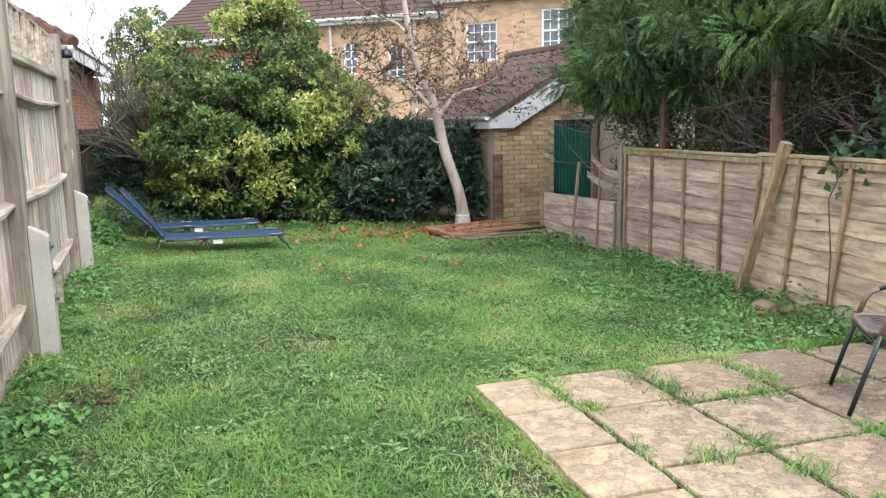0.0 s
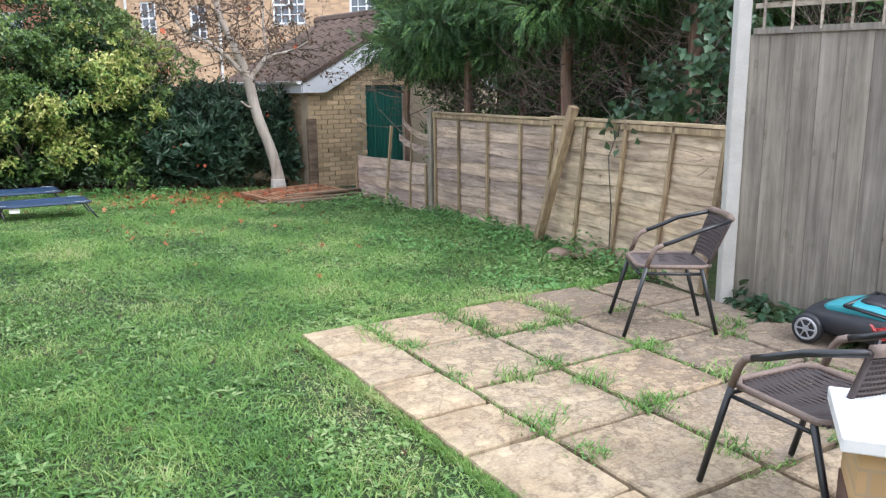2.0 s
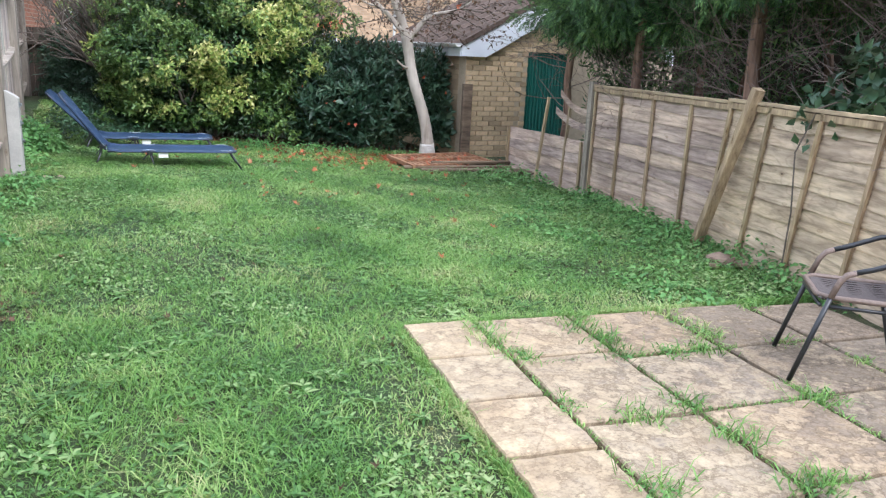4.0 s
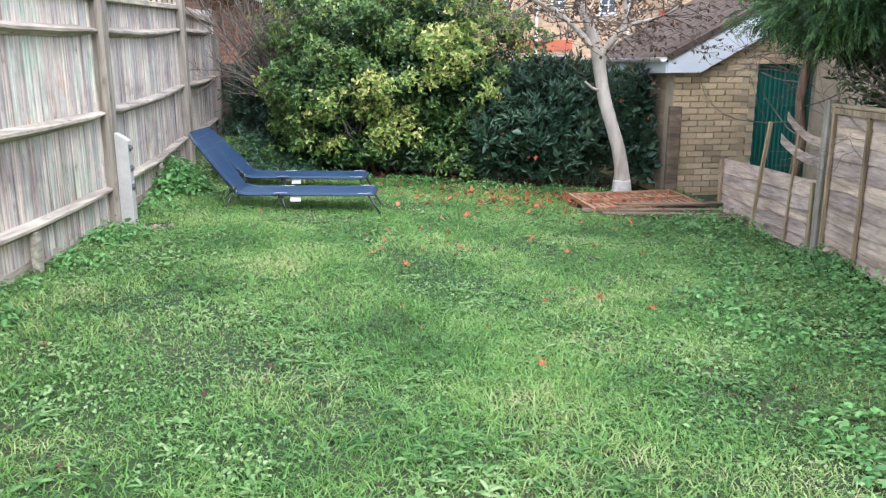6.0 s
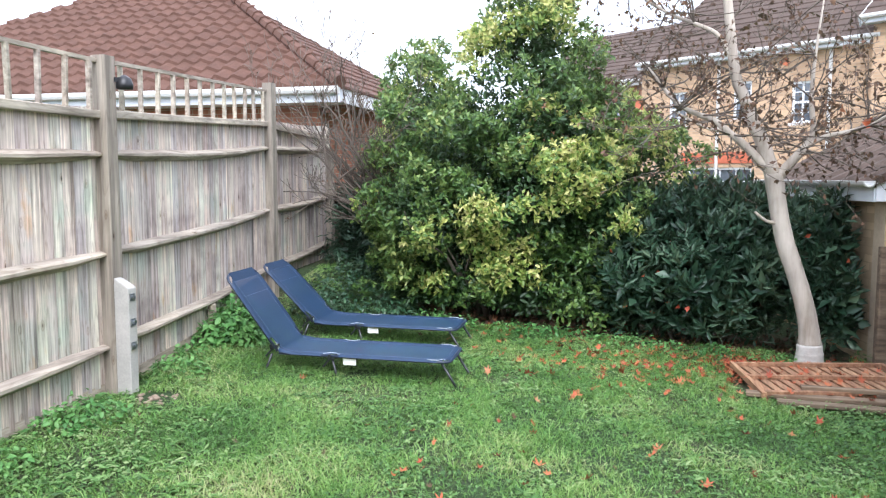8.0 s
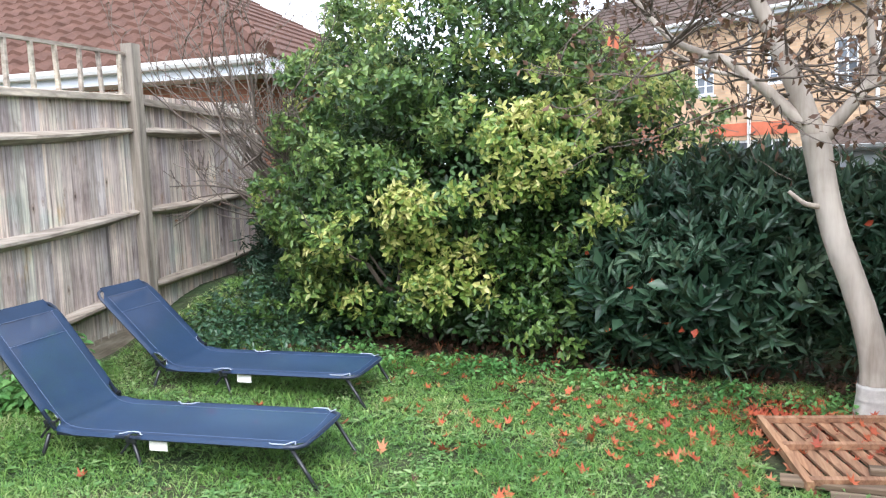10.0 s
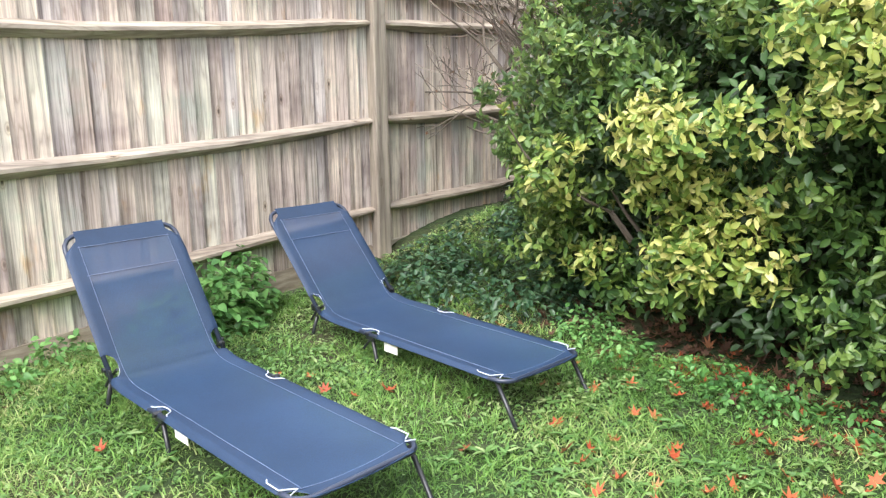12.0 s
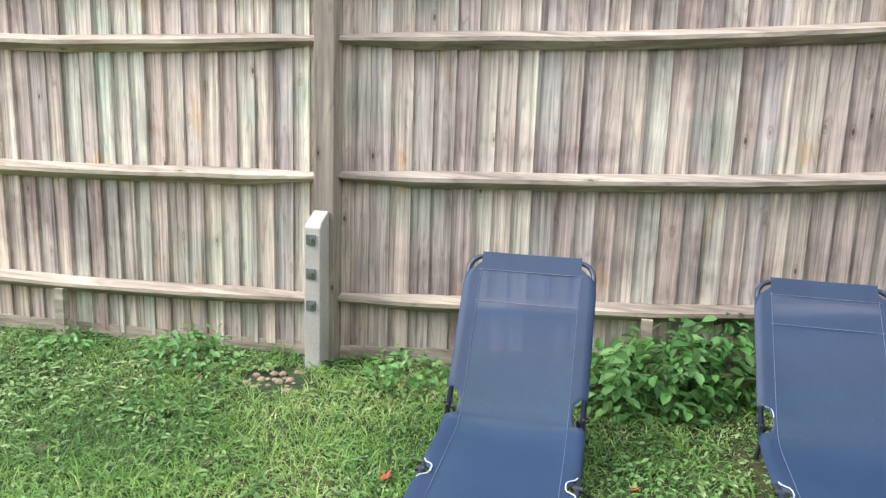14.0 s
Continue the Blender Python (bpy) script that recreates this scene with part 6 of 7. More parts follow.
# ---- patio chairs ----
def build_chair():
    t = thing("patio_chair", (0, 0, 0), "brown woven rattan armchair with black tubular steel legs", "chair", group="chairs on the patio")
    SW, SD, SH, BH = 0.40, 0.42, 0.415, 0.71
    # the seat rim carries crossing strands
    seat = part("seat", Shape().tube([(-SD / 2, -SW / 2 + 0.05, SH), (-SD / 2 + 0.05, -SW / 2, SH), (SD / 2 - 0.05, -SW / 2, SH + 0.004), (SD / 2, -SW / 2 + 0.05, SH + 0.004), (SD / 2, SW / 2 - 0.05, SH + 0.004), (SD / 2 - 0.05, SW / 2, SH + 0.004), (-SD / 2 + 0.05, SW / 2, SH), (-SD / 2, SW / 2 - 0.05, SH)], 0.013, 8, True), RATTAN2, t, "seat of woven brown rattan strands", local=True, smooth=True)
    for i in range(30):
        y = -SW / 2 + 0.02 + i * (SW - 0.04) / 29
        part("strand", Shape().tube([(x, y, SH - 0.028 * math.sin(math.pi * (x + SD / 2) / SD) * (1 - (2 * y / SW) ** 2) + 0.003 * (-1) ** i * math.cos(x * 90)) for x in np.linspace(-SD / 2, SD / 2, 9)], 0.0046, 4), RATTAN, seat, local=True)
    for i in range(26):
        x = -SD / 2 + 0.015 + i * (SD - 0.03) / 25
        part("strand", Shape().tube([(x, y, SH - 0.004 - 0.028 * math.sin(math.pi * (x + SD / 2) / SD) * (1 - (2 * y / SW) ** 2)) for y in np.linspace(-SW / 2, SW / 2, 8)], 0.005, 4), RATTAN, seat, local=True)
    # woven back, curved round the sitter; +x is the front
    def bk(u, v):
        a = u * 0.95
        return (-SD / 2 + 0.03 - 0.10 * v - 0.05 + 0.06 * (1 - math.cos(a)), math.sin(a) * 0.225 * (0.86 + 0.14 * v), SH + 0.02 + v * (BH - SH - 0.04))
    back = part("backrest", Shape().tube([bk(u, 1.0) for u in np.linspace(-1, 1, 13)], 0.021, 8), RATTAN2, t, "woven rattan back with wrapped tan rim", local=True, smooth=True)
    for i in range(26):
        u = -1 + 2 * i / 25
        part("strand", Shape().tube([bk(u, v) for v in np.linspace(0, 1, 7)], 0.0045, 4), RATTAN, back, local=True)
    for i in range(24):
        v = (i + 0.5) / 24
        part("strand", Shape().tube([Vector(bk(u, v)) + Vector((0.004 * (-1) ** i, 0, 0)) for u in np.linspace(-1, 1, 9)], 0.0052, 4), RATTAN, back, local=True)
    for sg in (-1, 1):
        part("back_post", Shape().tube([bk(sg, v) for v in np.linspace(-0.1, 1, 6)], 0.012, 6), RATTAN, t, local=True, smooth=True)
        e = Vector(bk(sg, 0.97))
        y = sg * (SW / 2 + 0.035)
        arm = [e, (-0.12, y * 1.02, BH - 0.075), (0.02, y * 1.0, BH - 0.135), (0.09, y * 0.98, BH - 0.16)]
        part("armrest", Shape().tube(arm, 0.013, 8), BLACKSTEEL, t, local=True, smooth=True)
        part("arm_front", Shape().tube([(0.08, y * 0.98, BH - 0.157), (0.115, y * 0.97, BH - 0.172), (0.14, y * 0.97, BH - 0.205), (0.168, y * 0.97, SH + 0.01)], 0.0145, 8), RATTAN2, t, "tan wrapped arm front", local=True, smooth=True)
        part("leg", Shape().tube([(0.165, y * 0.97, SH + 0.02), (0.285, y * 1.0, 0.01)], 0.0125, 8), BLACKSTEEL, t, local=True, smooth=True)
        part("leg", Shape().tube([(-0.15, y * 0.86, SH - 0.01), (-0.26, y * 0.82, 0.01)], 0.0125, 8), BLACKSTEEL, t, local=True, smooth=True)
        part("stretcher", Shape().tube([(0.175, y * 0.96, SH - 0.03), (-0.155, y * 0.86, SH - 0.04)], 0.009, 6), BLACKSTEEL, t, local=True, smooth=True)
    part("stretcher", Shape().tube([(0.2, -SW / 2, SH - 0.035), (0.2, SW / 2, SH - 0.035)], 0.009, 6), BLACKSTEEL, t, local=True, smooth=True)
    return t


chair = build_chair()
chair.matrix_basis = pose(3.30, 2.93, PATIO_Z, 0, 0, 147)
copy_thing(chair, pose(2.19, 1.19, PATIO_Z, 0, 0, 84))


# ---- lawnmower ----
def build_mower():
    t = thing("lawnmower", (3.95, 2.05, PATIO_Z), "turquoise and charcoal electric lawnmower on the patio", "lawnmower", m=pose(3.99, 2.07, PATIO_Z, 0, 0, -82))
    def hull(xs):
        return [[(x, w * math.copysign(abs(math.cos(a)) ** 0.55, math.cos(a)), z0 + (z1 - z0) * (0.5 + 0.5 * math.copysign(abs(math.sin(a)) ** 0.55, math.sin(a)))) for a in np.linspace(0, 2 * math.pi, 20, endpoint=False)] for x, w, z0, z1 in xs]
    part("deck", Shape().loft(hull([(-0.30, 0.15, 0.08, 0.17), (-0.27, 0.19, 0.06, 0.2), (0.0, 0.205, 0.05, 0.21), (0.25, 0.2, 0.05, 0.2), (0.33, 0.15, 0.07, 0.16)])), DARKPLASTIC, t, local=True, smooth=True)
    part("motor_cover", Shape().loft(hull([(-0.21, 0.10, 0.17, 0.215), (-0.17, 0.135, 0.16, 0.235), (-0.06, 0.15, 0.16, 0.265), (0.08, 0.15, 0.16, 0.262), (0.17, 0.14, 0.16, 0.235), (0.23, 0.1, 0.16, 0.19)])), TEAL, t, "glossy turquoise plastic cover", local=True, smooth=True)
    part("vent", Shape().loft(hull([(-0.02, 0.08, 0.24, 0.276), (0.02, 0.1, 0.24, 0.284), (0.12, 0.09, 0.23, 0.27)])), DARKPLASTIC, t, local=True, smooth=True)
    for x, r in ((-0.24, 0.085), (0.22, 0.095)):
        for sg in (-1, 1):
            y = sg * 0.205
            w = part("wheel", Shape().tube([(x, y - 0.022, r), (x, y - 0.016, r), (x, y + 0.016, r), (x, y + 0.022, r)], [r * 0.9, r, r, r * 0.9], 22), DARKPLASTIC, t, local=True, smooth=True)
            rim = Shape().tube([(x, y + sg * 0.018, r), (x, y + sg * 0.026, r)], [r * 0.25, r * 0.22], 10)
            for k in range(6):
                a = k * math.pi / 3
                rim.beam((x, y + sg * 0.0235, r), (x + math.cos(a) * r * 0.68, y + sg * 0.0235, r + math.sin(a) * r * 0.68), 0.006, 0.018, up=(0, 1, 0))
            rim.tube([(x + math.cos(a) * r * 0.68, y + sg * 0.022, r + math.sin(a) * r * 0.68) for a in np.linspace(0, 2 * math.pi, 20, endpoint=False)], 0.008, 5, True)
            part("hub", rim, GREYPLASTIC, w, "light grey spoked wheel hub", local=True)
    for sg in (-1, 1):
        part("handle_bar", Shape().tube([(0.2, sg * 0.19, 0.19), (0.30, sg * 0.2, 0.22), (-0.05, sg * 0.2, 0.255)], 0.011, 8), BLACKSTEEL, t, local=True, smooth=True)
    part("crossbar", Shape().tube([(-0.05, -0.2, 0.255), (-0.05, 0.2, 0.255)], 0.012, 8), BLACKSTEEL, t, local=True, smooth=True)
    cab = Shape()
    pts = [(0.16 + 0.05 * math.sin(k * 0.9), -0.225 - 0.012 * (k % 3), 0.15 + 0.035 * math.cos(k * 1.3) + 0.01 * (k % 2)) for k in range(26)]
    part("cable", cab.tube(pts, 0.0055, 5), REDPLASTIC, t, "coiled red power cable", local=True)


build_mower()


# ---- dwarf wall with white sill ----
def build_dwarf_wall():
    w = thing("wall_house", (2.7, 0.8, 0), "yellow brick dwarf wall with white sill and dark plinth", "wall", kind="structure")
    a = Vector((2.02, 0.99, 0))
    d, n = Vector((0.62, -0.785, 0)).normalized(), Vector((0.785, 0.62, 0)).normalized()
    def slab(off0, off1, ext, z0, z1):
        p = [a + d * u + n * v for u, v in ((-ext, off0), (3.2, off0), (3.2, off1), (-ext, off1))]
        return Shape().loft([[(q.x, q.y, z) for q in p] for z in (z0, z1)])
    part("plinth", slab(-0.006, -0.31, 0.006, -0.1, 0.31), DARKBRICK, w, "dark brown brick plinth")
    part("brickwork", slab(0.0, -0.30, 0.0, 0.31, 0.505), WALLBRICK, w)
    part("sill", slab(0.06, -0.33, 0.05, 0.505, 0.55), WHITEPVC, w, "white plastic window sill", bevel=0.006)


build_dwarf_wall()


# ---- timber lying by the tree ----
def build_pallets():
    t = thing("trellis_panel", (3.6, 10.4, -0.06), "old reddish wooden slatted panel lying under leaves", "wooden panel")
    m = pose(3.66, 10.37, -0.035, 1.0, -1.0, 8)
    rng = random.Random(2)
    for y in (-0.42, 0.02, 0.42):
        part("rail", Shape().beam(m @ Vector((-0.6, y, 0.045)), m @ Vector((0.6, y, 0.045)), 0.045, 0.03), PALLET, t)
    for k in range(15):
        x = -0.56 + k * 0.08
        part("slat", Shape().beam(m @ Vector((x + 0.04, -0.44, 0.02)), m @ Vector((x - 0.05 + rng.uniform(-0.01, 0.01), 0.44, 0.02)), 0.055, 0.016), PALLET, t)
    part("end_rail", Shape().beam(m @ Vector((-0.61, -0.46, 0.035)), m @ Vector((-0.61, 0.46, 0.035)), 0.035, 0.045), PALLET, t)
    part("end_rail", Shape().beam(m @ Vector((0.61, -0.46, 0.035)), m @ Vector((0.61, 0.46, 0.035)), 0.035, 0.045), PALLET, t)
    for p, q, w in (((3.0, 9.92, -0.03), (4.45, 9.78, -0.01), 0.10), ((3.2, 9.80, -0.05), (4.6, 9.62, -0.03), 0.09), ((3.9, 9.98, 0.0), (4.7, 10.05, 0.03), 0.12), ((3.4, 9.99, 0.02), (4.3, 9.93, 0.03), 0.07), ((4.1, 9.6, -0.04), (4.75, 9.35, -0.02), 0.1)):
        single("plank", Shape().beam(p, q, w, 0.03, chamfer=0.004), PLANK, "grey brown old plank lying in the grass", "plank", group="planks by the garage")


build_pallets()


# plain house wall that closes the garden behind the camera
single("wall_south", Shape().box((2.0, -2.4, 1.2), (9.0, 0.3, 3.0)), WALLBRICK, "plain yellow brick house wall", "wall", kind="structure")

# ---- grass and weeds ----
def wave(x, y, k=1.0, s=0.0):
    """A slow uneven field between about -1 and 1."""
    return (np.sin(x * 1.7 * k + 1.3 + s) * np.sin(y * 1.3 * k + 0.4 + s * 2) + 0.6 * np.sin(x * 3.9 * k + y * 2.7 * k + s) + 0.4 * np.sin(y * 6.1 * k - x * 5.3 * k + 2 + s)) / 1.6


def on_patio(x, y, margin=0.0):
    return (x > 1.34 + margin) & (y < 4.0 - margin)


def lawn_spots(rng, n, near_bias=0.0):
    x, y = rng.uniform(-1.6, 5.0, n), rng.uniform(0.2, 13.2, n)
    fence = np.where(y > 8.17, -1.29 - 0.125 * (y - 8.17), -1.29 - 0.055 * (y - 8.17))
    right = np.where(y > 8.2, 4.5, np.where(y > 5.7, 4.55, 4.1 + 0.17 * (y - 3.2)))
    ok = (x > fence) & (x < right) & ~on_patio(x, y) & ((y < 11.6 + 0.25 * wave(x, y, 2)) | (x < -0.3))
    ok &= ((x + 0.93) / 0.17) ** 2 + ((y - 8.18) / 0.2) ** 2 > rng.uniform(0.5, 1.2, n)
    ok &= ~((x > 2.95) & (y > 10.0) & (y < 11.4) & (x < 4.3))
    return x[ok], y[ok]


def blade_mesh(name, x, y, z, h, w, lean, rng, mat):
    n = len(x)
    a = rng.uniform(0, 2 * np.pi, n)
    dx, dy = np.cos(a), np.sin(a)
    b = rng.uniform(0, 2 * np.pi, n)
    lx, ly = np.cos(b) * lean * h, np.sin(b) * lean * h
    base = np.stack([x, y, z], 1)
    p0 = base + np.stack([-dx * w / 2, -dy * w / 2, 0 * h], 1)
    p1 = base + np.stack([dx * w / 2, dy * w / 2, 0 * h], 1)
    m0 = base + np.stack([lx * 0.35 - dx * w * 0.4, ly * 0.35 - dy * w * 0.4, h * 0.6], 1)
    m1 = base + np.stack([lx * 0.35 + dx * w * 0.4, ly * 0.35 + dy * w * 0.4, h * 0.6], 1)
    tip = base + np.stack([lx, ly, h * (1 - 0.25 * lean)], 1)
    v = np.stack([p0, p1, m1, m0, tip], 1).reshape(-1, 3)
    i = np.arange(n, dtype=np.int32)[:, None] * 5
    f = np.concatenate([i + np.array([[0, 1, 2]]), i + np.array([[0, 2, 3]]), i + np.array([[3, 2, 4]])], 0)
    return fast_mesh(name, v, f, mat)


def build_grass():
    rng = np.random.default_rng(41)
    x, y = lawn_spots(rng, 380000)
    tuft = wave(x, y, 1.1, 3.0)
    bare = wave(x, y, 0.8, 7.0) + 0.5 * wave(x, y, 3.0, 1.0)
    keep = rng.uniform(0, 1, len(x)) < np.clip(0.90 - 0.65 * bare, 0.18, 1) * (1 - 0.85 * np.exp(-((x + 0.72) / 0.22) ** 2 - ((y - 4.35) / 0.3) ** 2)) * (1 - 0.9 * np.exp(-((x + 0.99) / 0.17) ** 2 - ((y - 8.03) / 0.22) ** 2))
    x, y, tuft = x[keep], y[keep], tuft[keep]
    h = (0.030 + 0.026 * np.clip(tuft + 0.4, 0, 1.4)) * rng.uniform(0.5, 1.5, len(x)) * (0.78 + 0.22 * smooth01(2.5, 5.0, y))
    z = soil_height(x, y) - 0.004
    g = new("grass", blade_mesh("grass", x, y, z, h, rng.uniform(0.0035, 0.0075, len(x)), rng.uniform(0.5, 2.1, len(x)), rng, GRASS))
    tagged(g, "short uneven green lawn grass", "grass", kind="stuff")
    # clover and small broad leaves between the blades
    x, y = lawn_spots(rng, 165000)
    pat = wave(x, y, 1.5, 5.0) + 0.5 * wave(x, y, 4.0, 2.0)
    edge = smooth01(2.2, 3.6, x) + smooth01(-0.5, -1.0, x)
    keep = rng.uniform(0, 1, len(x)) < np.clip(0.46 + 0.5 * pat + 0.4 * edge, 0.05, 1)
    x, y = x[keep], y[keep]
    n = len(x)
    ed = smooth01(2.6, 3.9, x)
    pos = np.stack([x, y, soil_height(x, y) + rng.uniform(0.006, 0.038, n) + ed * rng.uniform(0, 0.06, n)], 1)
    ax = unit(rng, n) * np.array([1, 1, 0.35]) + np.array([0, 0, 0.12])
    nr = np.tile([0.0, 0, 1], (n, 1)) + rng.normal(0, 0.3, (n, 3))
    c = new("clover", leaf_mesh("clover", pos, ax, nr, rng.uniform(0.014, 0.034, n) * (1 + 0.4 * ed), rng.uniform(0.009, 0.02, n) * (1 + 0.4 * ed), CLOVER, 0.15, 0.2))
    tagged(c, "low clover and broad-leaved weeds in the lawn", "weeds", kind="stuff")


build_grass()


def build_tufts():
    """Coarser tufts and flat rosettes that break up the lawn."""
    rng = np.random.default_rng(43)
    x, y = lawn_spots(rng, 11000)
    keep = wave(x, y, 1.3, 9.0) + rng.normal(0, 0.4, len(x)) > 0.05
    x, y = np.repeat(x[keep], 11), np.repeat(y[keep], 11)
    n = len(x)
    x, y = x + rng.normal(0, 0.016, n), y + rng.normal(0, 0.016, n)
    ok = ~on_patio(x, y)
    x, y = x[ok], y[ok]
    n = len(x)
    g = new("grass_tufts", blade_mesh("grass_tufts", x, y, soil_height(x, y) - 0.004, rng.uniform(0.045, 0.10, n), rng.uniform(0.003, 0.0065, n), rng.uniform(0.7, 2.0, n), rng, GRASS))
    tagged(g, "coarse longer grass tufts in the lawn", "grass", kind="stuff")
    x, y = lawn_spots(rng, 6500)
    keep = wave(x, y, 0.9, 4.0) + 0.5 * wave(x, y, 2.6, 1.5) + rng.normal(0, 0.3, len(x)) > 0.1
    x, y = x[keep], y[keep]
    m = 7
    n = len(x) * m
    a = np.tile(np.arange(m) * 2 * np.pi / m, len(x)) + rng.normal(0, 0.3, n)
    x, y = np.repeat(x, m), np.repeat(y, m)
    pos = np.stack([x, y, soil_height(x, y) + rng.uniform(0.012, 0.03, n)], 1)
    ax = np.stack([np.cos(a), np.sin(a), rng.uniform(0.1, 0.6, n)], 1)
    nr = np.tile([0.0, 0, 1], (n, 1)) + rng.normal(0, 0.2, (n, 3))
    r = new("weed_rosettes", leaf_mesh("weed_rosettes", pos, ax, nr, rng.uniform(0.03, 0.072, n), rng.uniform(0.012, 0.023, n), CLOVER, 0.2, 0.3, True))
    tagged(r, "flat rosettes of plantain and dandelion leaves", "weeds", kind="stuff")


build_tufts()


def weed_patch(name, label, spots, per, size, mat, seed, category="weeds", long=1.5, flat=0.5, base=0.0):
    """Leafy low weeds: each spot is x, y, radius, height."""
    rng = np.random.default_rng(seed)
    P, A, N, LN = [], [], [], []
    for x, y, r, h in spots:
        n = int(per * r * r * 420)
        rr, a = r * np.sqrt(rng.uniform(0, 1, n)), rng.uniform(0, 6.28, n)
        px, py = x + rr * np.cos(a), y + rr * np.sin(a)
        top = h * np.sqrt(np.clip(1 - (rr / r) ** 2, 0, 1)) * (0.7 + 0.5 * rng.uniform(0, 1, n))
        pz = soil_height(px, py) + base + top * rng.uniform(0.25, 1, n) ** 0.6
        d = np.stack([np.cos(a), np.sin(a), np.zeros(n)], 1) * 0.6 + unit(rng, n) * 0.8
        d[:, 2] = d[:, 2] * flat - 0.1
        P.append(np.stack([px, py, pz], 1))
        A.append(d)
        N.append(np.tile([0.0, 0, 1], (n, 1)) + rng.normal(0, 0.35, (n, 3)))
        LN.append(size * rng.uniform(0.55, 1.25, n))
    P, A, N, LN = map(np.concatenate, (P, A, N, LN))
    ob = new(name, leaf_mesh(name, P, A, N, LN, LN / long, mat, 0.18, 0.25, True))
    return tagged(ob, label, category, kind="stuff")


def build_weeds():
    rng = random.Random(6)
    spots = []
    while len(spots) < 110:
        x, y = rng.uniform(-1.0, 4.3), rng.uniform(2.0, 11.0)
        side = abs(x - 1.5) / 2.6
        if rng.random() < 0.12 + 0.8 * side ** 2 and not (x > 1.15 and y < 4.2) and not (x > 2.8 and y > 9.6):
            spots.append((x, y, rng.uniform(0.10, 0.26), rng.uniform(0.03, 0.075)))
    weed_patch("lawn_weeds", "patches of low broad-leaved weeds in the lawn", spots, 9, 0.027, CLOVER, 50)
    weed_patch("nettles", "bushy green nettle patch by the fence", [(-1.30, 9.95, 0.30, 0.36), (-1.45, 10.2, 0.22, 0.40), (-1.15, 9.75, 0.2, 0.22), (-1.38, 9.65, 0.16, 0.2)], 17, 0.068, NETTLE, 51)
    weed_patch("weeds", "leafy weeds along the foot of the fence", [(-1.02, 7.65, 0.24, 0.18), (-1.08, 7.5, 0.2, 0.13), (-1.12, 8.75, 0.22, 0.17), (-1.25, 9.1, 0.18, 0.16), (-1.0, 6.9, 0.2, 0.1), (-1.05, 6.2, 0.16, 0.1), (-0.9, 5.7, 0.15, 0.1), (-0.98, 4.7, 0.2, 0.1), (-0.9, 4.0, 0.25, 0.12), (-0.85, 3.3, 0.25, 0.12)], 10, 0.042, NETTLE, 52)
    weed_patch("ground_ivy", "dark green ground cover under the bare shrub", [(-1.1 + 0.25 * (k % 4) + rng.uniform(-0.1, 0.1), 11.2 + 0.28 * (k // 3) + rng.uniform(-0.1, 0.1), 0.3, 0.2) for k in range(18)], 6, 0.05, IVY, 53)
    weed_patch("weeds", "trailing green weeds along the lap fence", [(4.28 + 0.03 * k + rng.uniform(-0.25, 0.05), 3.9 + 0.3 * k, rng.uniform(0.2, 0.34), rng.uniform(0.12, 0.24)) for k in range(14)] + [(3.7 + rng.uniform(-0.5, 0.5), 4.2 + 0.42 * k, 0.26, 0.10) for k in range(10)] + [(4.2, 8.6, 0.3, 0.22), (4.0, 9.2, 0.3, 0.2), (4.35, 9.4, 0.2, 0.2)], 7, 0.045, NETTLE, 54)
    weed_patch("weeds", "low weeds edging the shrub bed", [(0.0 + 0.28 * k + rng.uniform(-0.1, 0.1), 11.55 - 0.03 * k + rng.uniform(-0.12, 0.12), 0.2, 0.13) for k in range(14)], 9, 0.04, NETTLE, 55)
    weed_patch("bramble", "green bramble leaves on the patio edge", [(4.05, 2.75, 0.18, 0.14), (4.2, 2.45, 0.16, 0.16), (4.12, 2.95, 0.13, 0.2), (4.3, 2.2, 0.15, 0.1)], 7, 0.075, IVY, 56)
    # bramble climbing over the panel top
    t = thing("bramble", (4.5, 4.1, 0), "dark green bramble hanging over the panel fence", "climber")
    nrng = np.random.default_rng(57)
    blobs = [((4.6, 4.1, 1.45), (0.3, 0.35, 0.25)), ((4.75, 3.75, 1.75), (0.25, 0.25, 0.35)), ((4.35, 4.3, 1.22), (0.12, 0.3, 0.12)), ((4.95, 4.0, 2.2), (0.25, 0.25, 0.4))]
    pos, ax, nr = clumped(nrng, blobs, 150, 5, 0.09, (0.5, 1.1))
    pos2 = np.array([(4.22 + 0.02 * nrng.uniform(-1, 1), 4.42 + 0.1 * nrng.uniform(-1, 1), z) for z in np.linspace(0.9, 1.22, 6)])
    pos, ax, nr = np.concatenate([pos, pos2]), np.concatenate([ax, unit(nrng, 6)]), np.concatenate([nr, np.tile([-1.0, -0.3, 0.6], (6, 1))])
    n = len(pos)
    part("foliage", leaf_mesh("foliage", pos, ax, nr, nrng.uniform(0.06, 0.11, n), nrng.uniform(0.05, 0.085, n), IVY), None, t)
    part("stem", Shape().tube([(4.24, 4.44, 0.1), (4.21, 4.4, 0.5), (4.22, 4.46, 0.9), (4.3, 4.4, 1.2), (4.6, 4.1, 1.4), (4.8, 3.8, 1.9)], 0.006, 5), TWIG, t)
    # weeds in the patio joints
    x, y, h = [], [], []
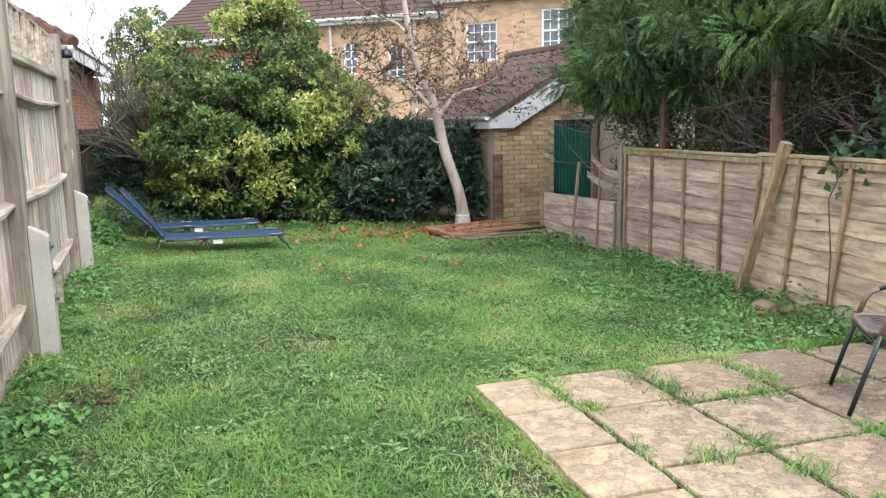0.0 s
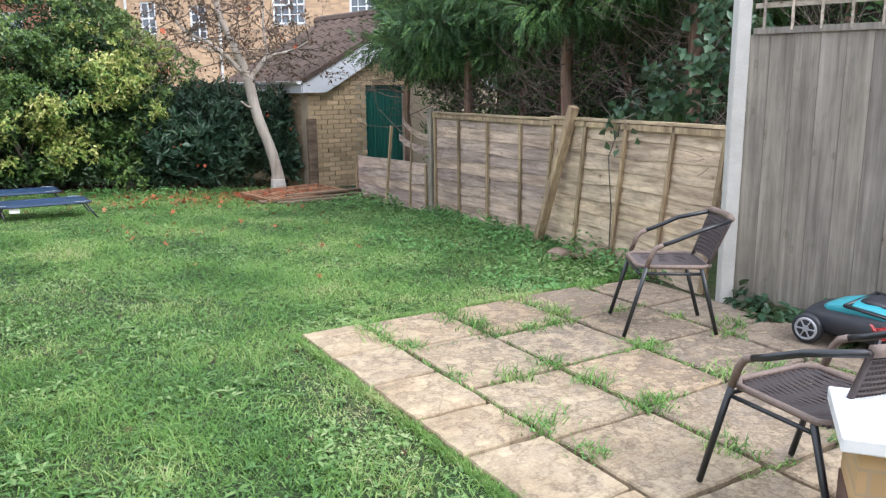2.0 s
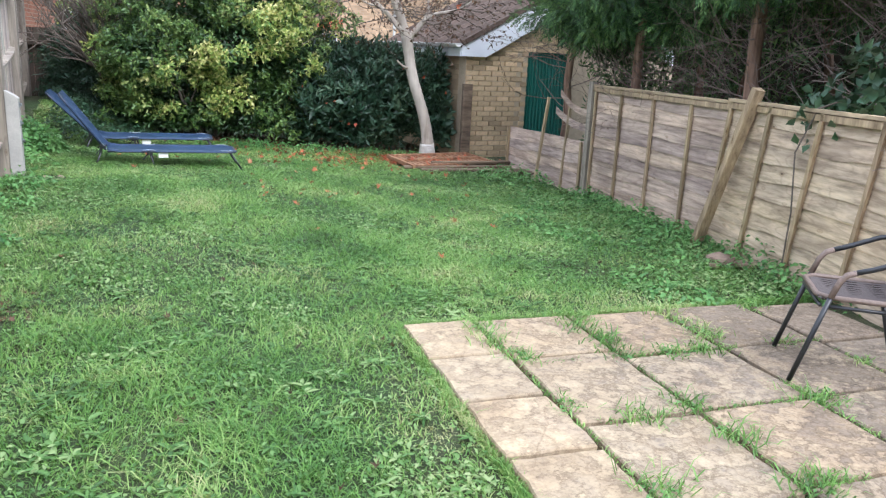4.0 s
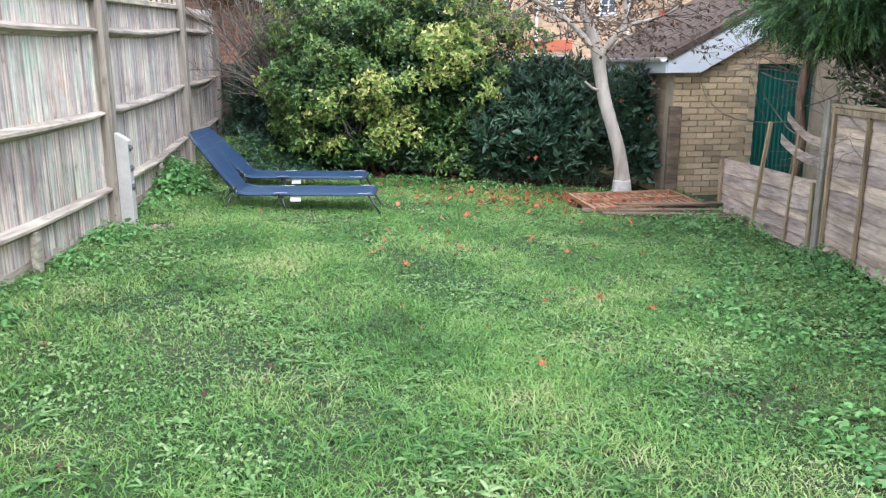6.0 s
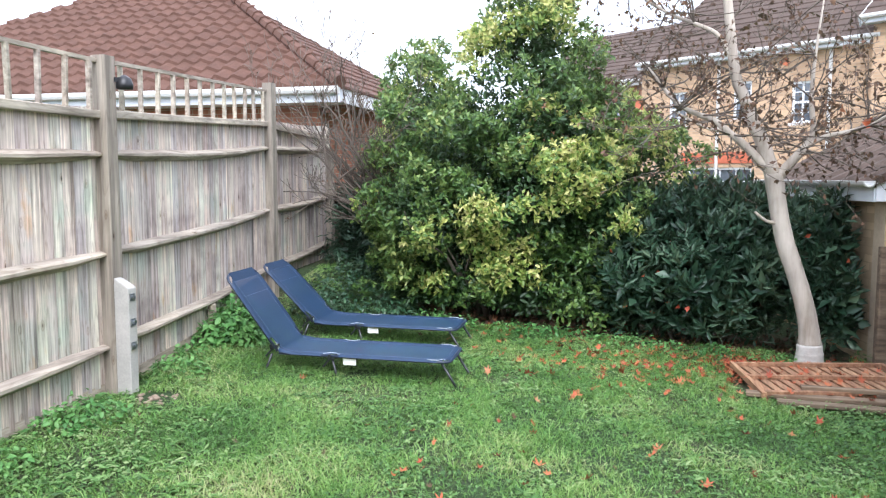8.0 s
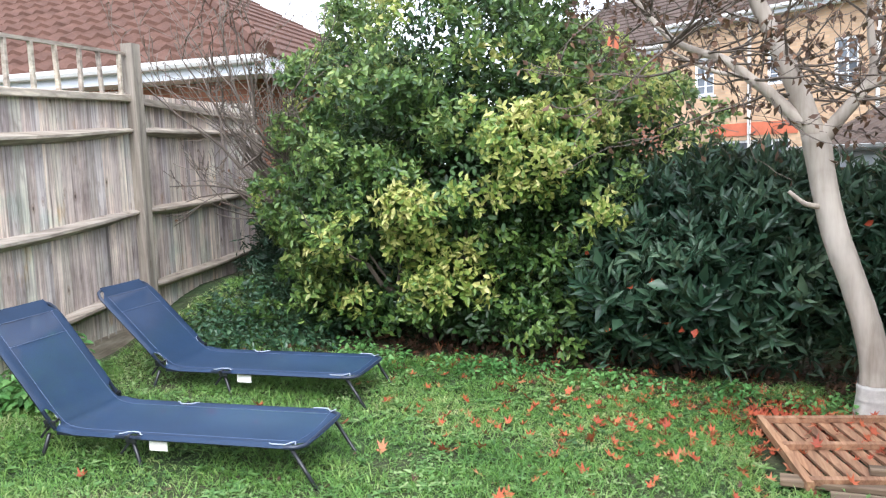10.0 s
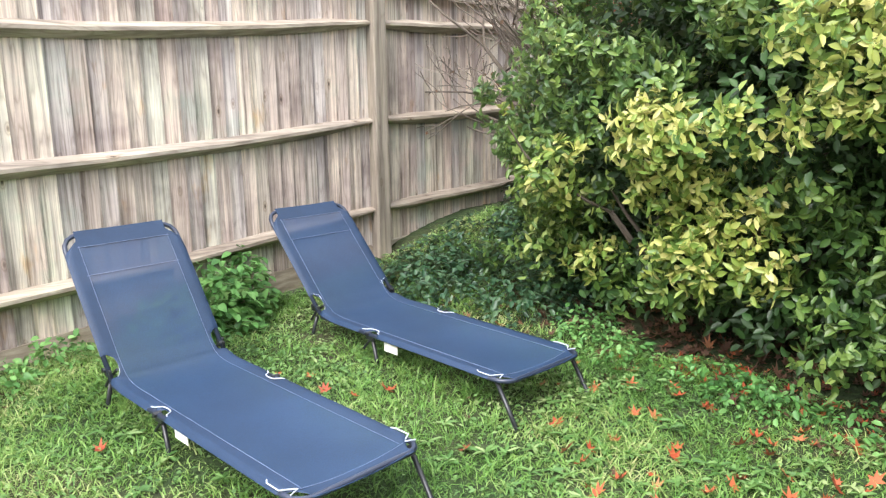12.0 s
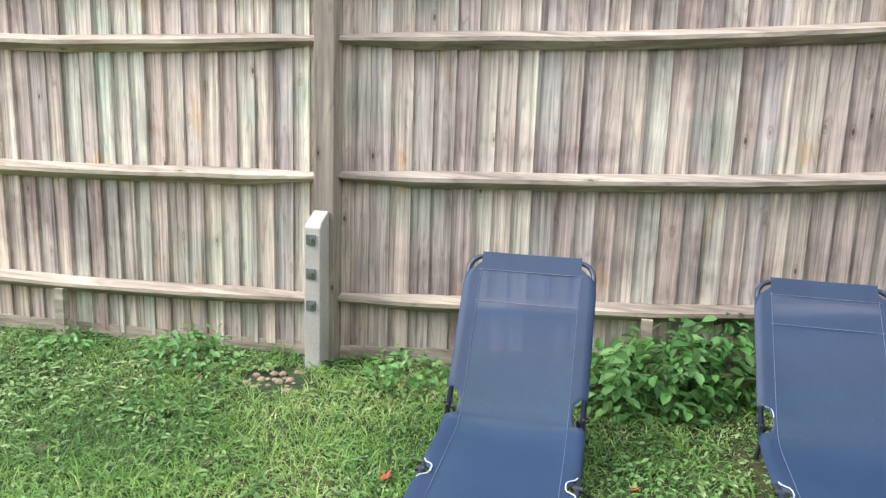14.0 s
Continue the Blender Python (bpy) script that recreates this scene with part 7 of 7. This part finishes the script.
    big = [(1.77, 3.72), (1.75, 3.6), (2.33, 3.88), (2.32, 3.5), (2.92, 3.75), (2.94, 3.5), (1.76, 3.86), (1.78, 3.5), (1.8, 3.38), (2.3, 3.75), (2.36, 3.6), (2.33, 3.36), (2.6, 3.33), (2.8, 3.32), (2.95, 3.6), (2.93, 3.9), (2.3, 2.78), (2.33, 2.5), (2.42, 2.12), (2.34, 2.08), (2.3, 1.62), (1.78, 2.9), (1.79, 2.2), (2.9, 2.72), (3.0, 2.7), (3.3, 3.32), (3.5, 3.0), (3.5, 2.6), (2.95, 2.2), (3.7, 2.75), (1.8, 1.9), (3.55, 3.9), (2.05, 2.72), (3.2, 2.1), (2.75, 1.42)]
    nr_ = np.random.default_rng(58)
    weed_patch("joint_weeds", "small leafy weeds rooted in the patio joints", [(bx + rng.uniform(-0.03, 0.03), by + rng.uniform(-0.03, 0.03), rng.uniform(0.035, 0.085), rng.uniform(0.02, 0.05)) for bx, by in big], 24, 0.02, NETTLE, 59, base=0.03)
    for bx, by in big:
        k = int(nr_.integers(25, 85))
        s = 0.03 + 0.0006 * k
        x.append(bx + nr_.normal(0, s, k) * 0.8)
        y.append(by + nr_.normal(0, s, k) * 0.8)
        h.append(nr_.uniform(0.03, 0.075, k) * (0.8 + 0.006 * k))
    for px in PX[1:-1]:
        k = 420
        yy = nr_.uniform(0.8, 3.95, k)
        sel = wave(yy * 0 + px * 3, yy, 2.2) > 0.0
        x.append(px + nr_.normal(0, 0.010, sel.sum())), y.append(yy[sel]), h.append(nr_.uniform(0.012, 0.035, sel.sum()))
    for py in (3.34, 2.73, 2.11, 1.43):
        k = 420
        xx = nr_.uniform(1.8, 4.0, k)
        sel = wave(xx, xx * 0 + py * 3, 2.2) > 0.0
        x.append(xx[sel]), y.append(py + nr_.normal(0, 0.010, sel.sum())), h.append(nr_.uniform(0.012, 0.035, sel.sum()))
    x, y, h = map(np.concatenate, (x, y, h))
    n = len(x)
    g = new("joint_weeds", blade_mesh("joint_weeds", x, y, np.full(n, PATIO_Z - 0.012), h, nr_.uniform(0.004, 0.009, n), nr_.uniform(0.5, 1.8, n), nr_, GRASS))
    tagged(g, "tufts of grass growing in the patio joints", "weeds", kind="stuff")
    # grass hanging over the edge of the patio
    k = 5200
    ey = nr_.uniform(0.6, 4.02, k)
    ex = np.full(k, 1.345) + nr_.normal(0, 0.014, k)
    tx = nr_.uniform(1.35, 4.1, k)
    x, y = np.concatenate([ex, tx]), np.concatenate([ey, 4.01 + nr_.normal(0, 0.014, k)])
    n = len(x)
    g = new("edge_grass", blade_mesh("edge_grass", x, y, np.full(n, -0.02), nr_.uniform(0.04, 0.075, n), nr_.uniform(0.003, 0.006, n), nr_.uniform(0.4, 1.2, n), nr_, GRASS))
    tagged(g, "longer grass along the patio edge", "grass", kind="stuff")


build_weeds()


# ---- fallen leaves ----
def maple_leaves(name, label, x, y, size, mat, rng, lift=0.02):
    """Five-pointed leaves lying at all angles."""
    out = [(0.0, -0.45), (0.12, -0.1), (0.5, -0.22), (0.26, 0.1), (0.42, 0.42), (0.12, 0.3), (0.0, 0.62), (-0.12, 0.3), (-0.42, 0.42), (-0.26, 0.1), (-0.5, -0.22), (-0.12, -0.1)]
    n, k = len(x), len(out)
    o = np.array(out)
    a = rng.uniform(0, 6.28, n)[:, None]
    lx = (o[None, :, 0] * np.cos(a) - o[None, :, 1] * np.sin(a)) * size[:, None]
    ly = (o[None, :, 0] * np.sin(a) + o[None, :, 1] * np.cos(a)) * size[:, None]
    tx, ty = rng.normal(0, 0.45, (n, 1)), rng.normal(0, 0.45, (n, 1))
    curl = rng.uniform(0.5, 3.0, (n, 1))
    z = soil_height(x, y)[:, None] + lift + tx * lx + ty * ly + curl * (lx ** 2 + ly ** 2) / size[:, None] * 0.5
    v = np.stack([x[:, None] + lx, y[:, None] + ly, np.maximum(z, soil_height(x, y)[:, None] + 0.004)], -1)
    c = np.stack([x, y, soil_height(x, y) + lift], -1)[:, None]
    v = np.concatenate([v, c], 1).reshape(-1, 3)
    i = np.arange(n, dtype=np.int32)[:, None] * (k + 1)
    f = np.concatenate([i + np.array([[k, j, (j + 1) % k]]) for j in range(k)], 0)
    ob = new(name, fast_mesh(name, v, f, mat))
    return tagged(ob, label, "leaves", kind="stuff")


def build_fallen_leaves():
    rng = np.random.default_rng(61)
    x = np.concatenate([rng.normal(2.2, 0.65, 250), rng.uniform(-0.6, 4.0, 55), rng.normal(3.3, 0.4, 60), rng.uniform(0.9, 3.9, 30), np.array([-0.3, 0.0, 0.2, 0.05, -0.05, -0.42, -0.12])])
    y = np.concatenate([rng.normal(10.55, 0.45, 250), rng.uniform(7.5, 11.5, 55), rng.normal(10.3, 0.5, 60), rng.uniform(5.0, 8.5, 30), np.array([9.95, 10.0, 9.85, 10.15, 9.7, 9.85, 9.92])])
    ok = (y < 11.7) & (x < 4.2)
    maple_leaves("fallen_leaves", "scattered red and orange maple leaves on the grass", x[ok], y[ok], rng.uniform(0.03, 0.078, ok.sum()), REDLEAF, rng, 0.024)
    x, y = np.concatenate([rng.normal(3.45, 0.4, 900), rng.uniform(0.4, 3.4, 200)]), np.concatenate([rng.normal(10.98, 0.27, 900), rng.normal(11.6, 0.22, 200)])
    maple_leaves("leaf_litter", "dark red brown leaf litter under the tree and bushes", x, y, rng.uniform(0.03, 0.075, len(x)), REDLEAF, rng, 0.012)
    x, y = rng.normal(3.6, 0.3, 70), rng.normal(10.4, 0.28, 70)
    maple_leaves("panel_leaves", "red leaves lying on the wooden panel", x, y, rng.uniform(0.035, 0.065, 70), REDLEAF, rng, 0.105)
    x, y = rng.uniform(-0.7, 4.1, 1900), rng.normal(12.0, 0.42, 1900)
    maple_leaves("dark_leaf_litter", "dark brown leaf litter beneath the shrubs", x, y, rng.uniform(0.03, 0.07, 1900), DRYLEAF, rng, 0.02)
    x, y = np.concatenate([rng.uniform(-1.0, 3.8, 260), rng.normal(-0.68, 0.14, 130)]), np.concatenate([rng.uniform(0.8, 10.5, 260), rng.normal(4.35, 0.12, 130)])
    ok = ~on_patio(x, y)
    maple_leaves("dead_leaves", "small brown dead leaves in the lawn", x[ok], y[ok], rng.uniform(0.018, 0.045, ok.sum()), DRYLEAF, rng, 0.02)


build_fallen_leaves()


# ---- small things ----
def lump(rng, c, r, flat=0.6):
    b = bmesh.new()
    bmesh.ops.create_icosphere(b, subdivisions=2, radius=1.0)
    s = Shape()
    s.add([(c[0] + v.co.x * r * k, c[1] + v.co.y * r * k, c[2] + v.co.z * r * flat * k) for v in b.verts for k in (1 + 0.28 * noise.noise(v.co * 1.7 + Vector(c) * 9),)], [[v.index for v in f.verts] for f in b.faces])
    b.free()
    return s


def build_small():
    rng = random.Random(77)
    for c, r in (((4.12, 4.93, 0.02), 0.11), ((4.22, 4.82, 0.01), 0.07), ((4.02, 4.86, 0.0), 0.05)):
        single("rubble_stone", lump(rng, c, r, 0.5), ROCK, "brown broken stone at the foot of the fence", "stone", group="rubble by the fence")
    for k in range(26):
        a, q = rng.uniform(0, 6.28), rng.uniform(0.02, 0.19)
        px, py = -0.95 + 0.8 * q * math.cos(a), 8.18 + q * math.sin(a)
        c = (px, py, float(soil_height(np.array([px]), np.array([py]))[0]) + 0.004)
        single("pebble", lump(rng, c, rng.uniform(0.010, 0.024), 0.6), PEBBLE, "pale brown pebble beside the spur post", "pebble", group="pebbles at the post foot")
    l = thing("fence_lamp", (-1.2, 8.36, 2.2), "small black dome lamp fixed to the fence post", "lamp")
    part("dome", Shape().loft([[(-1.21 + r * math.cos(a), 8.36 + r * math.sin(a), z) for a in np.linspace(0, 6.28, 14, endpoint=False)] for r, z in ((0.055, 2.19), (0.058, 2.22), (0.045, 2.26), (0.012, 2.285))]), LAMPBLACK, l, smooth=True)
    part("bracket", Shape().beam((-1.25, 8.30, 2.25), (-1.2, 8.36, 2.25), 0.03, 0.03), LAMPBLACK, l)
    cable = Shape()
    cable.tube([(lf(8.3) + 0.045, 8.303, z) for z in np.linspace(0.3, 2.2, 24)], 0.005, 5)
    single("cable", cable, LAMPBLACK, "thin black cable running down the fence post", "cable")


build_small()
